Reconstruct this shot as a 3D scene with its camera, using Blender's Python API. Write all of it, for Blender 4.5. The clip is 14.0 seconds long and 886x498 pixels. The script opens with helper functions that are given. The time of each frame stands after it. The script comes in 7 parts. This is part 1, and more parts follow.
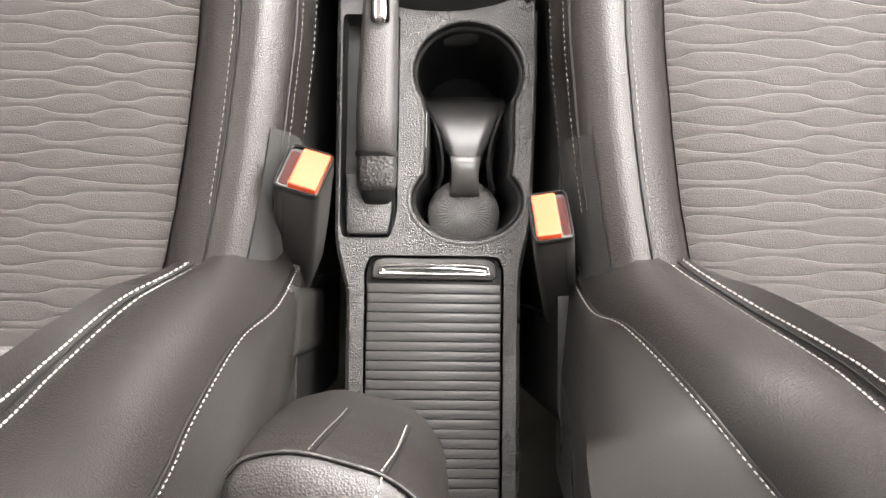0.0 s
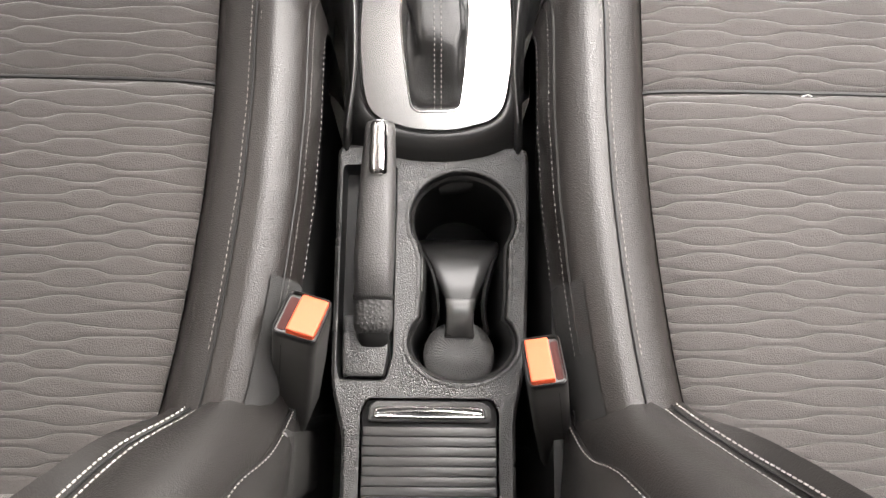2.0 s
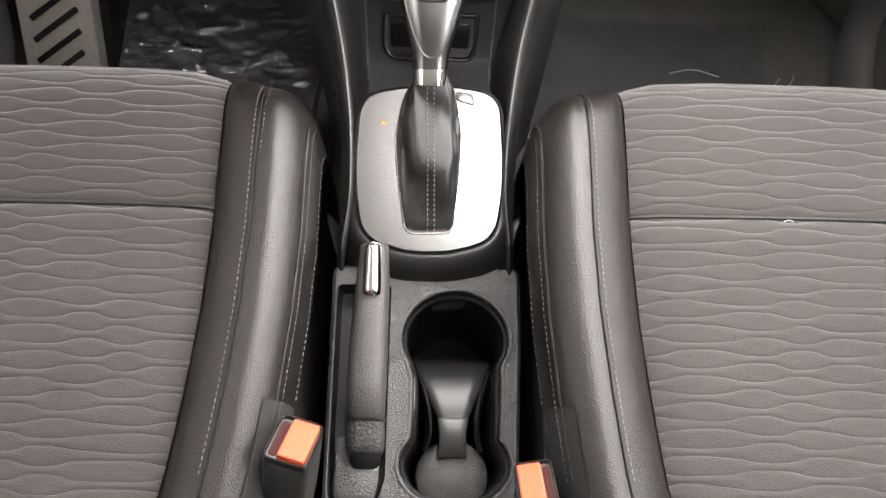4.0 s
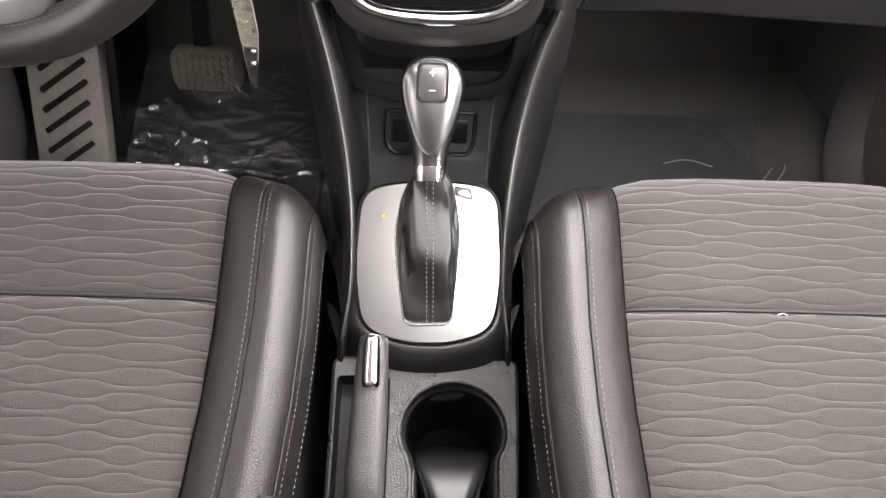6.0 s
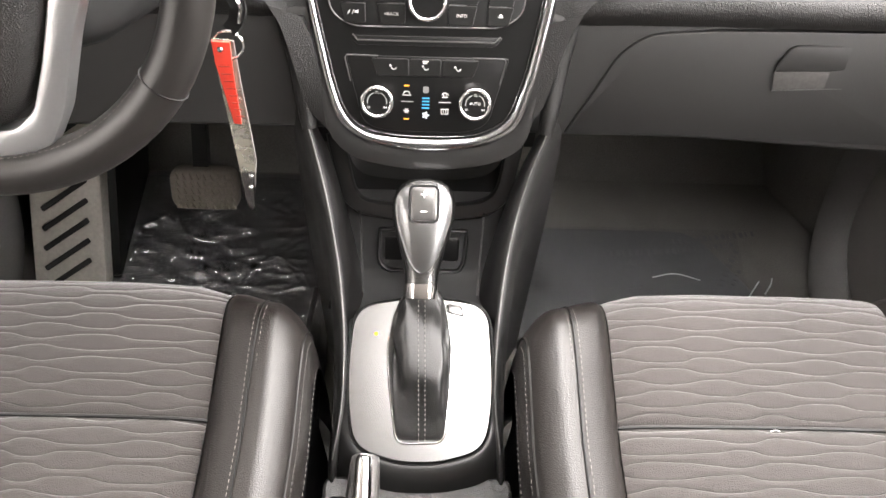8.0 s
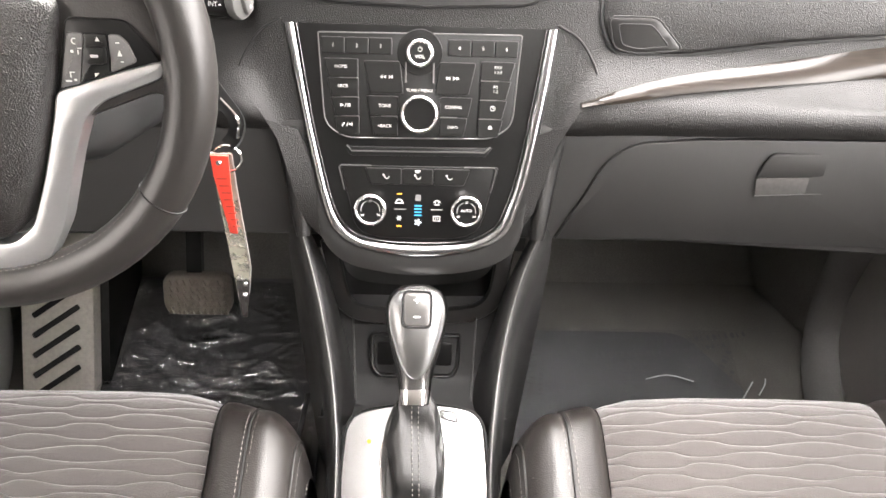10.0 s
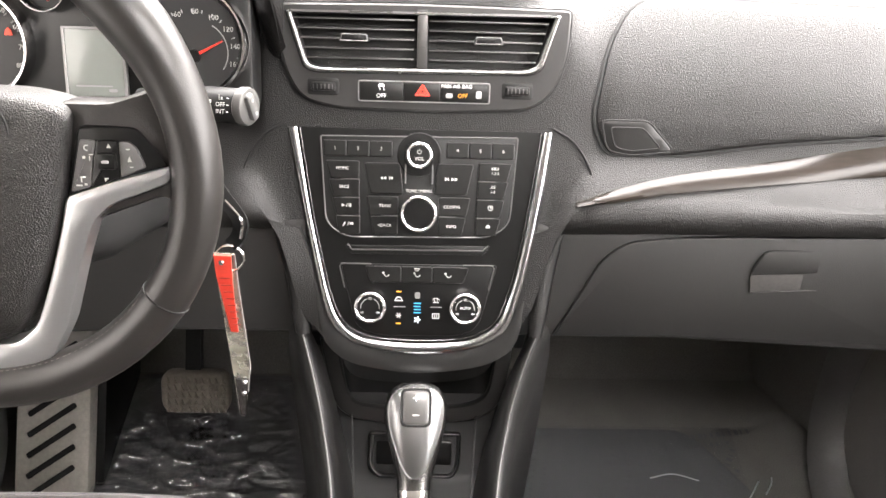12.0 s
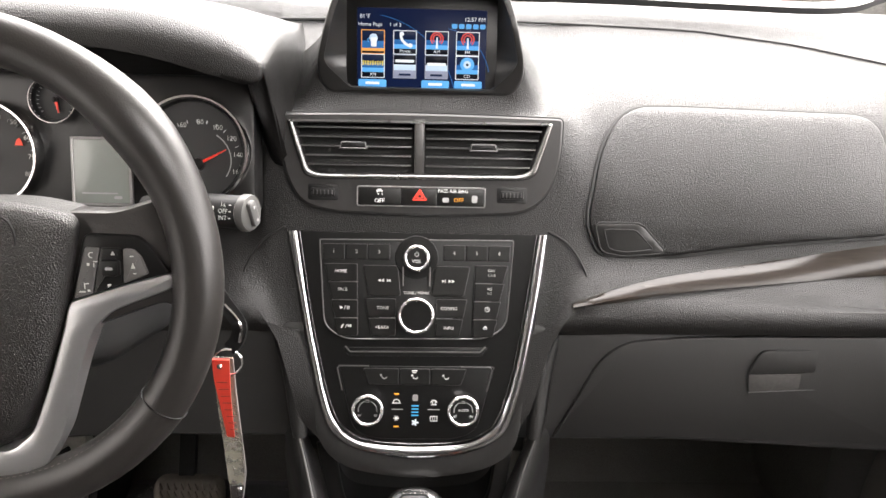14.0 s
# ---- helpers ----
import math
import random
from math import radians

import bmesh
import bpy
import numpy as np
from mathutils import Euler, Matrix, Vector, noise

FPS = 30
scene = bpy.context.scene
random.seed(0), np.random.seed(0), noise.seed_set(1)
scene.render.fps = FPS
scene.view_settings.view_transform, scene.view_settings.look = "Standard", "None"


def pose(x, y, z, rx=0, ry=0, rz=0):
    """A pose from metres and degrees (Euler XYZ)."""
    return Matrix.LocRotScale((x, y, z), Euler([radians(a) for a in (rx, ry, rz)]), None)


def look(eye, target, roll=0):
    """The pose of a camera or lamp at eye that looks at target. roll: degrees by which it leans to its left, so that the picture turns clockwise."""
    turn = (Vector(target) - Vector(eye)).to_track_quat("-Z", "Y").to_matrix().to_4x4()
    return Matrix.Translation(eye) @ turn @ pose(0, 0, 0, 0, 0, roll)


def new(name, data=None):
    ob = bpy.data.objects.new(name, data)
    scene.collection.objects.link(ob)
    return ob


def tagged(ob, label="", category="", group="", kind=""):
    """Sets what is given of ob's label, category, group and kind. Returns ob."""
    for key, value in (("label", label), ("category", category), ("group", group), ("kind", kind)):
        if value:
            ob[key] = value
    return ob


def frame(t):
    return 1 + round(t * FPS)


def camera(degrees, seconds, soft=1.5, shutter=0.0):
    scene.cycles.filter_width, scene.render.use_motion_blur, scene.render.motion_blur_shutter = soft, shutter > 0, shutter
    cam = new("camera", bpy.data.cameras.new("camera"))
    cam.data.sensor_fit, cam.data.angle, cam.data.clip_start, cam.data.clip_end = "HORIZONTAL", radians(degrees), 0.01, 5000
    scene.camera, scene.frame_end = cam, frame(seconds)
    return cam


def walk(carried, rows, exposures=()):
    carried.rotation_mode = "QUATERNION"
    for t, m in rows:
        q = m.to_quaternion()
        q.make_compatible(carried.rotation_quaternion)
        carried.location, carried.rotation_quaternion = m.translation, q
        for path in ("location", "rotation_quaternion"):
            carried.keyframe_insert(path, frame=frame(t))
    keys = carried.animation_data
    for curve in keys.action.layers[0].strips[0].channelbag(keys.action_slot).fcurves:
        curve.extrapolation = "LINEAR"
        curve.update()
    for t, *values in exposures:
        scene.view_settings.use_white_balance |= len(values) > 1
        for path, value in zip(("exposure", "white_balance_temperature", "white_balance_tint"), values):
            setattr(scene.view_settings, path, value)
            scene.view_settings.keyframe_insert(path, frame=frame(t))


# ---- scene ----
cam = camera(57.30, 14.0)
# seconds, x, y, z, yaw, pitch, lean
ROWS = [
    (0.0, -0.0071, -0.0274, 1.1722, -19.11, -86.23, 19.93),
    (0.5, -0.0076, -0.0247, 1.1770, -13.62, -84.00, 14.50),
    (1.0, -0.0066, -0.0224, 1.1809, -9.45, -81.58, 10.24),
    (1.5, -0.0060, -0.0191, 1.1857, -6.76, -79.66, 7.64),
    (2.0, -0.0065, -0.0151, 1.1904, -6.11, -77.32, 6.94),
    (2.5, -0.0066, -0.0112, 1.1937, -6.12, -75.66, 6.95),
    (3.0, -0.0059, -0.0069, 1.1976, -5.89, -73.66, 6.75),
    (5.5, -0.0004, 0.0134, 1.2241, -2.77, -66.47, 3.94),
    (6.0, -0.0010, 0.0132, 1.2270, -2.90, -64.96, 4.08),
    (6.5, -0.0010, 0.0135, 1.2311, -2.83, -63.23, 3.99),
    (7.0, -0.0008, 0.0136, 1.2356, -2.96, -60.48, 4.04),
    (7.5, -0.0002, 0.0139, 1.2393, -2.83, -58.72, 3.89),
    (8.0, 0.0009, 0.0143, 1.2421, -2.73, -57.20, 3.66),
    (10.5, -0.0016, 0.0151, 1.2539, -3.03, -48.38, 3.36),
    (11.0, -0.0011, 0.0135, 1.2565, -2.82, -46.71, 3.17),
    (11.5, -0.0007, 0.0124, 1.2587, -2.74, -45.12, 3.05),
    (12.0, -0.0003, 0.0110, 1.2606, -2.51, -43.49, 2.87),
    (12.5, 0.0002, 0.0096, 1.2625, -2.40, -41.90, 2.76),
    (13.0, 0.0002, 0.0087, 1.2642, -2.42, -40.34, 2.69),
    (13.5, -0.0002, 0.0080, 1.2664, -2.50, -38.96, 2.64),
    (14.0, -0.0002, 0.0065, 1.2694, -2.31, -36.56, 2.37),
]


def stand(x, y, z, yaw, pitch, lean):
    """Eye at x, y, z, turned by yaw, raised by pitch, leaning by lean."""
    return Matrix.Translation((x, y, z)) @ pose(0, 0, 0, 0, 0, yaw) @ pose(0, 0, 0, 90 + pitch, 0, 0) @ pose(0, 0, 0, 0, 0, lean)


EXPOSURES = [(0.0, 1.00), (1.5, 0.76), (3.2, 0.26), (6.0, 0.42), (8.2, 0.82), (10.5, 1.16), (11.5, 0.98), (12.5, 0.58), (13.3, 0.27), (14.0, -0.02)]
walk(cam, [(t, stand(x, y, z, yaw, pitch, lean)) for t, x, y, z, yaw, pitch, lean in ROWS], EXPOSURES)

# ---- light: bright overcast through the windscreen and the side windows ----
world = bpy.data.worlds.new("world")
scene.world = world
world.use_nodes = True
wn, wl = world.node_tree.nodes, world.node_tree.links
w_co, w_sep, w_ramp = wn.new("ShaderNodeTexCoord"), wn.new("ShaderNodeSeparateXYZ"), wn.new("ShaderNodeValToRGB")
wl.new(w_co.outputs["Generated"], w_sep.inputs[0])
w_map = wn.new("ShaderNodeMapRange")
w_map.inputs["From Min"].default_value, w_map.inputs["From Max"].default_value = -1, 1
wl.new(w_sep.outputs["Z"], w_map.inputs["Value"])
wl.new(w_map.outputs[0], w_ramp.inputs["Fac"])
# overcast: dim ground, paler horizon, brightest overhead
for pos, v in ((0.0, 0.04), (0.48, 0.08), (0.54, 0.75), (0.70, 0.9), (1.0, 1.0)):
    e = w_ramp.color_ramp.elements.new(pos) if pos not in (0.0, 1.0) else w_ramp.color_ramp.elements[int(pos)]
    e.position, e.color = pos, (v, v * 0.948, v * 0.925, 1)
wl.new(w_ramp.outputs["Color"], wn["Background"].inputs["Color"])
wn["Background"].inputs["Strength"].default_value = 22.0


sun = new("sun", bpy.data.lights.new("sun", "SUN"))
sun.data.energy, sun.data.angle, sun.data.color = 10.0, radians(30), (1, 0.96, 0.9)
sun.matrix_basis = look((0.75, 1.25, 0.85), (0, 0, 0))

# ---- materials ----


def mat(name, base, rough=0.5, metal=0.0, grain=0.0, scale=400.0, bump=0.0, wear=0.0, coat=0.0, spec=0.5, voronoi=False, stretch=None, depth=0.001):
    """Plain surface with two scales of colour variation and a fine relief."""
    m = bpy.data.materials.new(name)
    m.use_nodes = True
    n, l = m.node_tree.nodes, m.node_tree.links
    b = n["Principled BSDF"]
    b.inputs["Base Color"].default_value = (*base, 1)
    b.inputs["Roughness"].default_value = rough
    b.inputs["Metallic"].default_value = metal
    b.inputs["Coat Weight"].default_value = coat
    b.inputs["Specular IOR Level"].default_value = spec
    if not (grain or bump or wear):
        return m
    co = n.new("ShaderNodeTexCoord")
    fine = n.new("ShaderNodeTexVoronoi" if voronoi else "ShaderNodeTexNoise")
    fine.inputs["Scale"].default_value = scale
    where = co.outputs["Object"]
    if stretch:
        mp = n.new("ShaderNodeMapping")
        mp.inputs["Scale"].default_value = stretch
        l.new(where, mp.inputs["Vector"])
        where = mp.outputs[0]
    l.new(where, fine.inputs["Vector"])
    broad = n.new("ShaderNodeTexNoise")
    broad.inputs["Scale"].default_value = 14
    broad.inputs["Detail"].default_value = 5
    l.new(where, broad.inputs["Vector"])
    if grain or wear:
        add = n.new("ShaderNodeMath")
        add.operation = "MULTIPLY_ADD"
        l.new(fine.outputs[0], add.inputs[0])
        add.inputs[1].default_value = grain
        wr = n.new("ShaderNodeMath")
        wr.operation = "MULTIPLY_ADD"
        l.new(broad.outputs[0], wr.inputs[0])
        wr.inputs[1].default_value = wear
        wr.inputs[2].default_value = 1 - wear / 2 - grain / 2
        l.new(wr.outputs[0], add.inputs[2])
        mix = n.new("ShaderNodeVectorMath")
        mix.operation = "SCALE"
        mix.inputs[0].default_value = base
        l.new(add.outputs[0], mix.inputs["Scale"])
        l.new(mix.outputs[0], b.inputs["Base Color"])
        rg = n.new("ShaderNodeMath")
        rg.operation = "MULTIPLY_ADD"
        l.new(broad.outputs[0], rg.inputs[0])
        rg.inputs[1].default_value = wear * 0.35
        rg.inputs[2].default_value = rough - wear * 0.17
        l.new(rg.outputs[0], b.inputs["Roughness"])
    if bump:
        bp = n.new("ShaderNodeBump")
        bp.inputs["Strength"].default_value = bump
        bp.inputs["Distance"].default_value = depth
        l.new(fine.outputs[0], bp.inputs["Height"])
        l.new(bp.outputs[0], b.inputs["Normal"])
    return m


def glow(name, colour, strength):
    m = bpy.data.materials.new(name)
    m.use_nodes = True
    b = m.node_tree.nodes["Principled BSDF"]
    b.inputs["Base Color"].default_value = (*[c * 0.2 for c in colour], 1)
    b.inputs["Emission Color"].default_value = (*colour, 1)
    b.inputs["Emission Strength"].default_value = strength
    b.inputs["Roughness"].default_value = 0.3
    b.inputs["Specular IOR Level"].default_value = 0.08
    return m


def wave_cloth(name, base):
    """Woven grey cloth with embossed wavy lines across it: fine weave, pressed lines in alternating swing, broad fading."""
    m = bpy.data.materials.new(name)
    m.use_nodes = True
    n, l = m.node_tree.nodes, m.node_tree.links
    b = n["Principled BSDF"]
    b.inputs["Roughness"].default_value = 0.9
    b.inputs["Sheen Weight"].default_value = 0.25
    b.inputs["Sheen Roughness"].default_value = 0.5
    co = n.new("ShaderNodeTexCoord")
    sep = n.new("ShaderNodeSeparateXYZ")
    l.new(co.outputs["Object"], sep.inputs[0])

    def math(op, a, c=None, d=None):
        k = n.new("ShaderNodeMath")
        k.operation = op
        for i, v in enumerate((a, c, d)):
            if v is None:
                continue
            if isinstance(v, (int, float)):
                k.inputs[i].default_value = v
            else:
                l.new(v, k.inputs[i])
        return k.outputs[0]

    wob = n.new("ShaderNodeTexNoise")
    wob.inputs["Scale"].default_value = 9
    l.new(co.outputs["Object"], wob.inputs["Vector"])
    pitch = 0.0122
    row = math("DIVIDE", sep.outputs[1], pitch)
    swing = math("MULTIPLY", math("SINE", math("MULTIPLY_ADD", wob.outputs[0], 7.0, math("MULTIPLY", sep.outputs[0], 2 * 3.14159 / 0.115))),
                 math("COSINE", math("MULTIPLY", row, 3.14159)))
    s = math("MULTIPLY_ADD", swing, 0.33, row)
    d = math("SUBTRACT", 0.5, math("ABSOLUTE", math("SUBTRACT", math("FRACT", s), 0.5)))
    fade = n.new("ShaderNodeTexNoise")
    fade.inputs["Scale"].default_value = 16
    l.new(co.outputs["Object"], fade.inputs["Vector"])
    line = math("SUBTRACT", 1.0, math("SMOOTH_MIN", math("MULTIPLY", d, 13.0), 1.0, 0.15))
    # a second, fainter line runs beside the first where the bands are wide
    twin = math("SUBTRACT", 1.0, math("SMOOTH_MIN", math("MULTIPLY", math("ABSOLUTE", math("SUBTRACT", d, 0.14)), 16.0), 1.0, 0.2))
    line = math("MULTIPLY", math("MAXIMUM", line, math("MULTIPLY", twin, 0.22)), math("MULTIPLY_ADD", fade.outputs[0], 1.3, 0.35))
    weave = n.new("ShaderNodeTexVoronoi")
    weave.inputs["Scale"].default_value = 850
    l.new(co.outputs["Object"], weave.inputs["Vector"])
    broad = n.new("ShaderNodeTexNoise")
    broad.inputs["Scale"].default_value = 7
    broad.inputs["Detail"].default_value = 6
    l.new(co.outputs["Object"], broad.inputs["Vector"])
    h = math("MULTIPLY_ADD", weave.outputs[0], 0.20, math("MULTIPLY_ADD", math("POWER", d, 0.5), 0.75, math("MULTIPLY", line, -0.35)))
    bp = n.new("ShaderNodeBump")
    bp.inputs["Strength"].default_value = 0.9
    bp.inputs["Distance"].default_value = 0.0025
    l.new(h, bp.inputs["Height"])
    l.new(bp.outputs[0], b.inputs["Normal"])
    # Lines also tinted lighter, standing in for light on their relief.
    tone = math("MULTIPLY_ADD", broad.outputs[0], 0.5, math("MULTIPLY_ADD", weave.outputs[0], 0.85, math("MULTIPLY_ADD", line, 0.34, 0.26)))
    sc = n.new("ShaderNodeVectorMath")
    sc.operation = "SCALE"
    sc.inputs[0].default_value = base
    l.new(tone, sc.inputs["Scale"])
    l.new(sc.outputs[0], b.inputs["Base Color"])
    return m


CLOTH = wave_cloth("grey_wave_cloth", (0.0285, 0.0243, 0.0224))
LEATHER = mat("black_leather", (0.0105, 0.0087, 0.0078), 0.36, grain=0.6, scale=800, bump=0.42, wear=0.15, voronoi=True, depth=0.0008)
LEATHER_PLAIN = mat("smooth_black_leather", (0.0115, 0.0104, 0.0098), 0.42, grain=0.5, scale=700, bump=0.35, wear=0.35, spec=0.36, voronoi=True, depth=0.0008)
REAR_BLOCK = mat("rear_light_block", (0.04, 0.039, 0.037), 0.8, grain=0.3, scale=300, wear=0.2)
SLAT = mat("smooth_slat_plastic", (0.028, 0.0275, 0.027), 0.36, grain=0.1, scale=300, wear=0.2)
LEATHER_SOFT = mat("black_leather_matte", (0.0085, 0.0078, 0.0073), 0.45, grain=0.3, scale=800, bump=0.12, wear=0.35, voronoi=True, spec=0.3)
SIDE_CLOTH = mat("black_side_cloth", (0.014, 0.0135, 0.013), 0.85, grain=0.6, scale=1100, bump=0.5, wear=0.2)
THREAD = mat("pale_thread", (0.21, 0.198, 0.187), 0.7, grain=0.3, scale=900)
SEAT_THREAD = mat("seat_thread", (0.16, 0.148, 0.138), 0.7, grain=0.3, scale=900)
DIM_THREAD = mat("grey_thread", (0.065, 0.06, 0.057), 0.7, grain=0.3, scale=900)
PLASTIC = mat("black_grained_plastic", (0.019, 0.0185, 0.018), 0.28, grain=0.7, scale=780, bump=0.62, wear=0.3, voronoi=True, depth=0.0010)
SATIN_BLACK = mat("satin_black_moulding", (0.012, 0.0118, 0.0115), 0.33, grain=0.2, scale=500, bump=0.05, wear=0.25)
RAIL_SKIN = mat("matte_rail_skin", (0.013, 0.0127, 0.0124), 0.46, grain=0.5, scale=700, bump=0.12, wear=0.25, spec=0.36, voronoi=True, depth=0.0006)
EDGE = mat("dim_silver_line", (0.16, 0.158, 0.155), 0.3, 0.8, grain=0.1, scale=300, wear=0.3)
PLASTIC_GREY = mat("grey_grained_plastic", (0.02, 0.0193, 0.0187), 0.36, grain=0.4, scale=1000, bump=0.6, wear=0.25, voronoi=True)
SOFT_DASH = mat("soft_dash_skin", (0.0052, 0.0049, 0.0047), 0.31, grain=0.9, scale=880, bump=0.55, wear=0.25, voronoi=True, depth=0.0010, spec=0.36)
HUB_SKIN = mat("grained_hub_skin", (0.013, 0.0120, 0.0113), 0.36, grain=0.9, scale=880, bump=0.7, wear=0.25, voronoi=True, depth=0.0010, spec=0.48)
LOWER_DASH = mat("lower_dash_plastic", (0.0125, 0.0122, 0.0118), 0.52, grain=0.3, scale=800, bump=0.2, wear=0.25)
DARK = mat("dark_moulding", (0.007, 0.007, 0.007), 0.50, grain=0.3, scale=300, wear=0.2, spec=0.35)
GLOSS = mat("satin_black_panel", (0.005, 0.005, 0.005), 0.30, grain=0.15, scale=300, wear=0.2, spec=0.30)
BUTTON = mat("charcoal_button", (0.006, 0.006, 0.0058), 0.36, grain=0.2, scale=500, wear=0.2, spec=0.32)
CHROME = mat("chrome", (0.8, 0.79, 0.78), 0.1, 1.0, grain=0.05, scale=90, wear=0.15)
SATIN = mat("satin_silver", (0.22, 0.218, 0.215), 0.26, 1.0, grain=0.06, scale=300, wear=0.12)
SILVER = mat("silver_paint", (0.3, 0.295, 0.29), 0.34, 0.6, grain=0.08, scale=500, wear=0.15)
ORANGE = mat("orange_plastic", (0.46, 0.055, 0.014), 0.6, grain=0.1, scale=300, wear=0.1)
RED = mat("red_tag_plastic", (0.75, 0.06, 0.035), 0.35, grain=0.15, scale=200, wear=0.2)
CLEAR_TAG = mat("yellowed_tag_strip", (0.42, 0.40, 0.34), 0.2, grain=0.3, scale=120, wear=0.4)
CLEAR_TAG.node_tree.nodes["Principled BSDF"].inputs["Alpha"].default_value = 0.5
PRINT = mat("pale_print", (0.5, 0.5, 0.48), 0.5)
PACK_GREY = mat("thumb_switch_grey", (0.085, 0.083, 0.081), 0.5, grain=0.2, scale=500, wear=0.2)
CARPET = mat("dark_carpet", (0.112, 0.108, 0.10), 0.95, grain=0.9, scale=500, bump=0.8, wear=0.5)
MAT_CLOTH = mat("floor_mat_pile", (0.085, 0.085, 0.0865), 0.95, grain=0.8, scale=700, bump=0.8, wear=0.4)
RUBBER = mat("black_rubber", (0.009, 0.009, 0.009), 0.7, grain=0.3, scale=300, wear=0.3)
WORN_RUBBER = mat("worn_rubber", (0.17, 0.15, 0.128), 0.8, grain=0.5, scale=200, wear=0.6)
WHITE = mat("white_print", (0.75, 0.75, 0.73), 0.5)
GREY_PRINT = mat("grey_print", (0.3, 0.3, 0.3), 0.5)
RED_PRINT = mat("red_print", (0.7, 0.05, 0.03), 0.4)
LCD = mat("grey_lcd", (0.20, 0.215, 0.20), 0.25, grain=0.1, scale=40, wear=0.2, coat=0.5)
WOOD = mat("grey_wood_veneer", (0.017, 0.0135, 0.011), 0.20, grain=1.3, scale=260, wear=1.0, spec=0.34, stretch=(0.06, 1, 1))
HEADLINER = mat("headliner_cloth", (0.62, 0.595, 0.565), 0.95, grain=0.3, scale=500, wear=0.1)
DOOR_TRIM = mat("door_trim_plastic", (0.15, 0.143, 0.136), 0.6, grain=0.3, scale=400, bump=0.3, wear=0.2)
SCREEN_BLUE = glow("screen_blue", (0.008, 0.016, 0.06), 0.5)
ICON_BLUE = glow("screen_light_blue", (0.12, 0.42, 0.85), 0.8)
ICON_WHITE = glow("screen_white", (0.8, 0.85, 0.9), 0.8)
ICON_RED = glow("screen_red", (0.75, 0.1, 0.08), 0.8)
ICON_ORANGE = glow("screen_orange", (0.9, 0.4, 0.1), 0.8)
ICON_GREY = glow("screen_grey", (0.3, 0.32, 0.42), 0.7)
ICON_MID = glow("screen_mid_blue", (0.03, 0.16, 0.45), 0.7)
ICON_BLACK = glow("screen_black", (0.004, 0.005, 0.012), 0.4)
ICON_PALE = glow("screen_pale", (0.55, 0.68, 0.82), 0.8)
ICON_YELLOW = glow("screen_yellow", (0.75, 0.6, 0.12), 0.8)
ICON_DARK = glow("screen_dark", (0.01, 0.02, 0.06), 0.5)
LED_AMBER = glow("amber_led", (1.0, 0.42, 0.06), 1.2)
LED_BLUE = glow("blue_led", (0.1, 0.5, 0.9), 0.8)


def film_material(name, rough, ior, veil, crinkle):
    """Thin clear plastic sheet: see-through, with a mirror-like sheen that grows at low angles."""
    m = bpy.data.materials.new(name)
    m.use_nodes = True
    n, l = m.node_tree.nodes, m.node_tree.links
    n.remove(n["Principled BSDF"])
    mix, tr, gl, fr = n.new("ShaderNodeMixShader"), n.new("ShaderNodeBsdfTransparent"), n.new("ShaderNodeBsdfGlossy"), n.new("ShaderNodeFresnel")
    haze, df = n.new("ShaderNodeMixShader"), n.new("ShaderNodeBsdfDiffuse")
    df.inputs["Color"].default_value = (0.42, 0.42, 0.41, 1)
    haze.inputs[0].default_value = veil
    gl.inputs["Roughness"].default_value = rough
    fr.inputs["IOR"].default_value = ior
    tr.inputs["Color"].default_value = (0.95, 0.96, 0.97, 1)
    co, mp, nz, bp = n.new("ShaderNodeTexCoord"), n.new("ShaderNodeMapping"), n.new("ShaderNodeTexNoise"), n.new("ShaderNodeBump")
    mp.inputs["Scale"].default_value = (45, 80, 1)
    nz.inputs["Scale"].default_value = 1.0
    nz.inputs["Detail"].default_value = 4
    nz.inputs["Distortion"].default_value = 1.2
    bp.inputs["Strength"].default_value = crinkle
    bp.inputs["Distance"].default_value = 0.003
    l.new(co.outputs["Object"], mp.inputs["Vector"])
    l.new(mp.outputs[0], nz.inputs["Vector"])
    l.new(nz.outputs[0], bp.inputs["Height"])
    l.new(bp.outputs[0], gl.inputs["Normal"])
    l.new(bp.outputs[0], fr.inputs["Normal"])
    l.new(tr.outputs[0], haze.inputs[1])
    l.new(df.outputs[0], haze.inputs[2])
    l.new(fr.outputs[0], mix.inputs[0])
    l.new(haze.outputs[0], mix.inputs[1])
    l.new(gl.outputs[0], mix.inputs[2])
    l.new(mix.outputs[0], n["Material Output"].inputs["Surface"])
    return m


FILM = film_material("clear_plastic_film", 0.06, 2.1, 0.14, 0.40)
FILM_DULL = film_material("dull_plastic_film", 0.35, 1.3, 0.03, 0.3)

# ---- mesh helpers ----


def thing(name, label, category, group="", kind="", at=(0, 0, 0)):
    ob = new(name)
    ob.empty_display_size = 0.05
    ob.location = at
    return tagged(ob, label, category, group, kind)


def part(name, bm, material, parent=None, label="", smooth=40):
    me = bpy.data.meshes.new(name)
    bmesh.ops.recalc_face_normals(bm, faces=bm.faces)
    if smooth:
        for f in bm.faces:
            f.smooth = True
        for e in bm.edges:
            if len(e.link_faces) == 2 and e.calc_face_angle(0) > radians(smooth):
                e.smooth = False
    bm.to_mesh(me)
    bm.free()
    me.materials.append(material)
    ob = new(name, me)
    if parent is not None:
        ob.parent = parent
        top = parent
        base = Vector((0, 0, 0))
        while top is not None:
            base += top.location
            top = top.parent
        ob.location = -base
    return tagged(ob, label) if label else ob


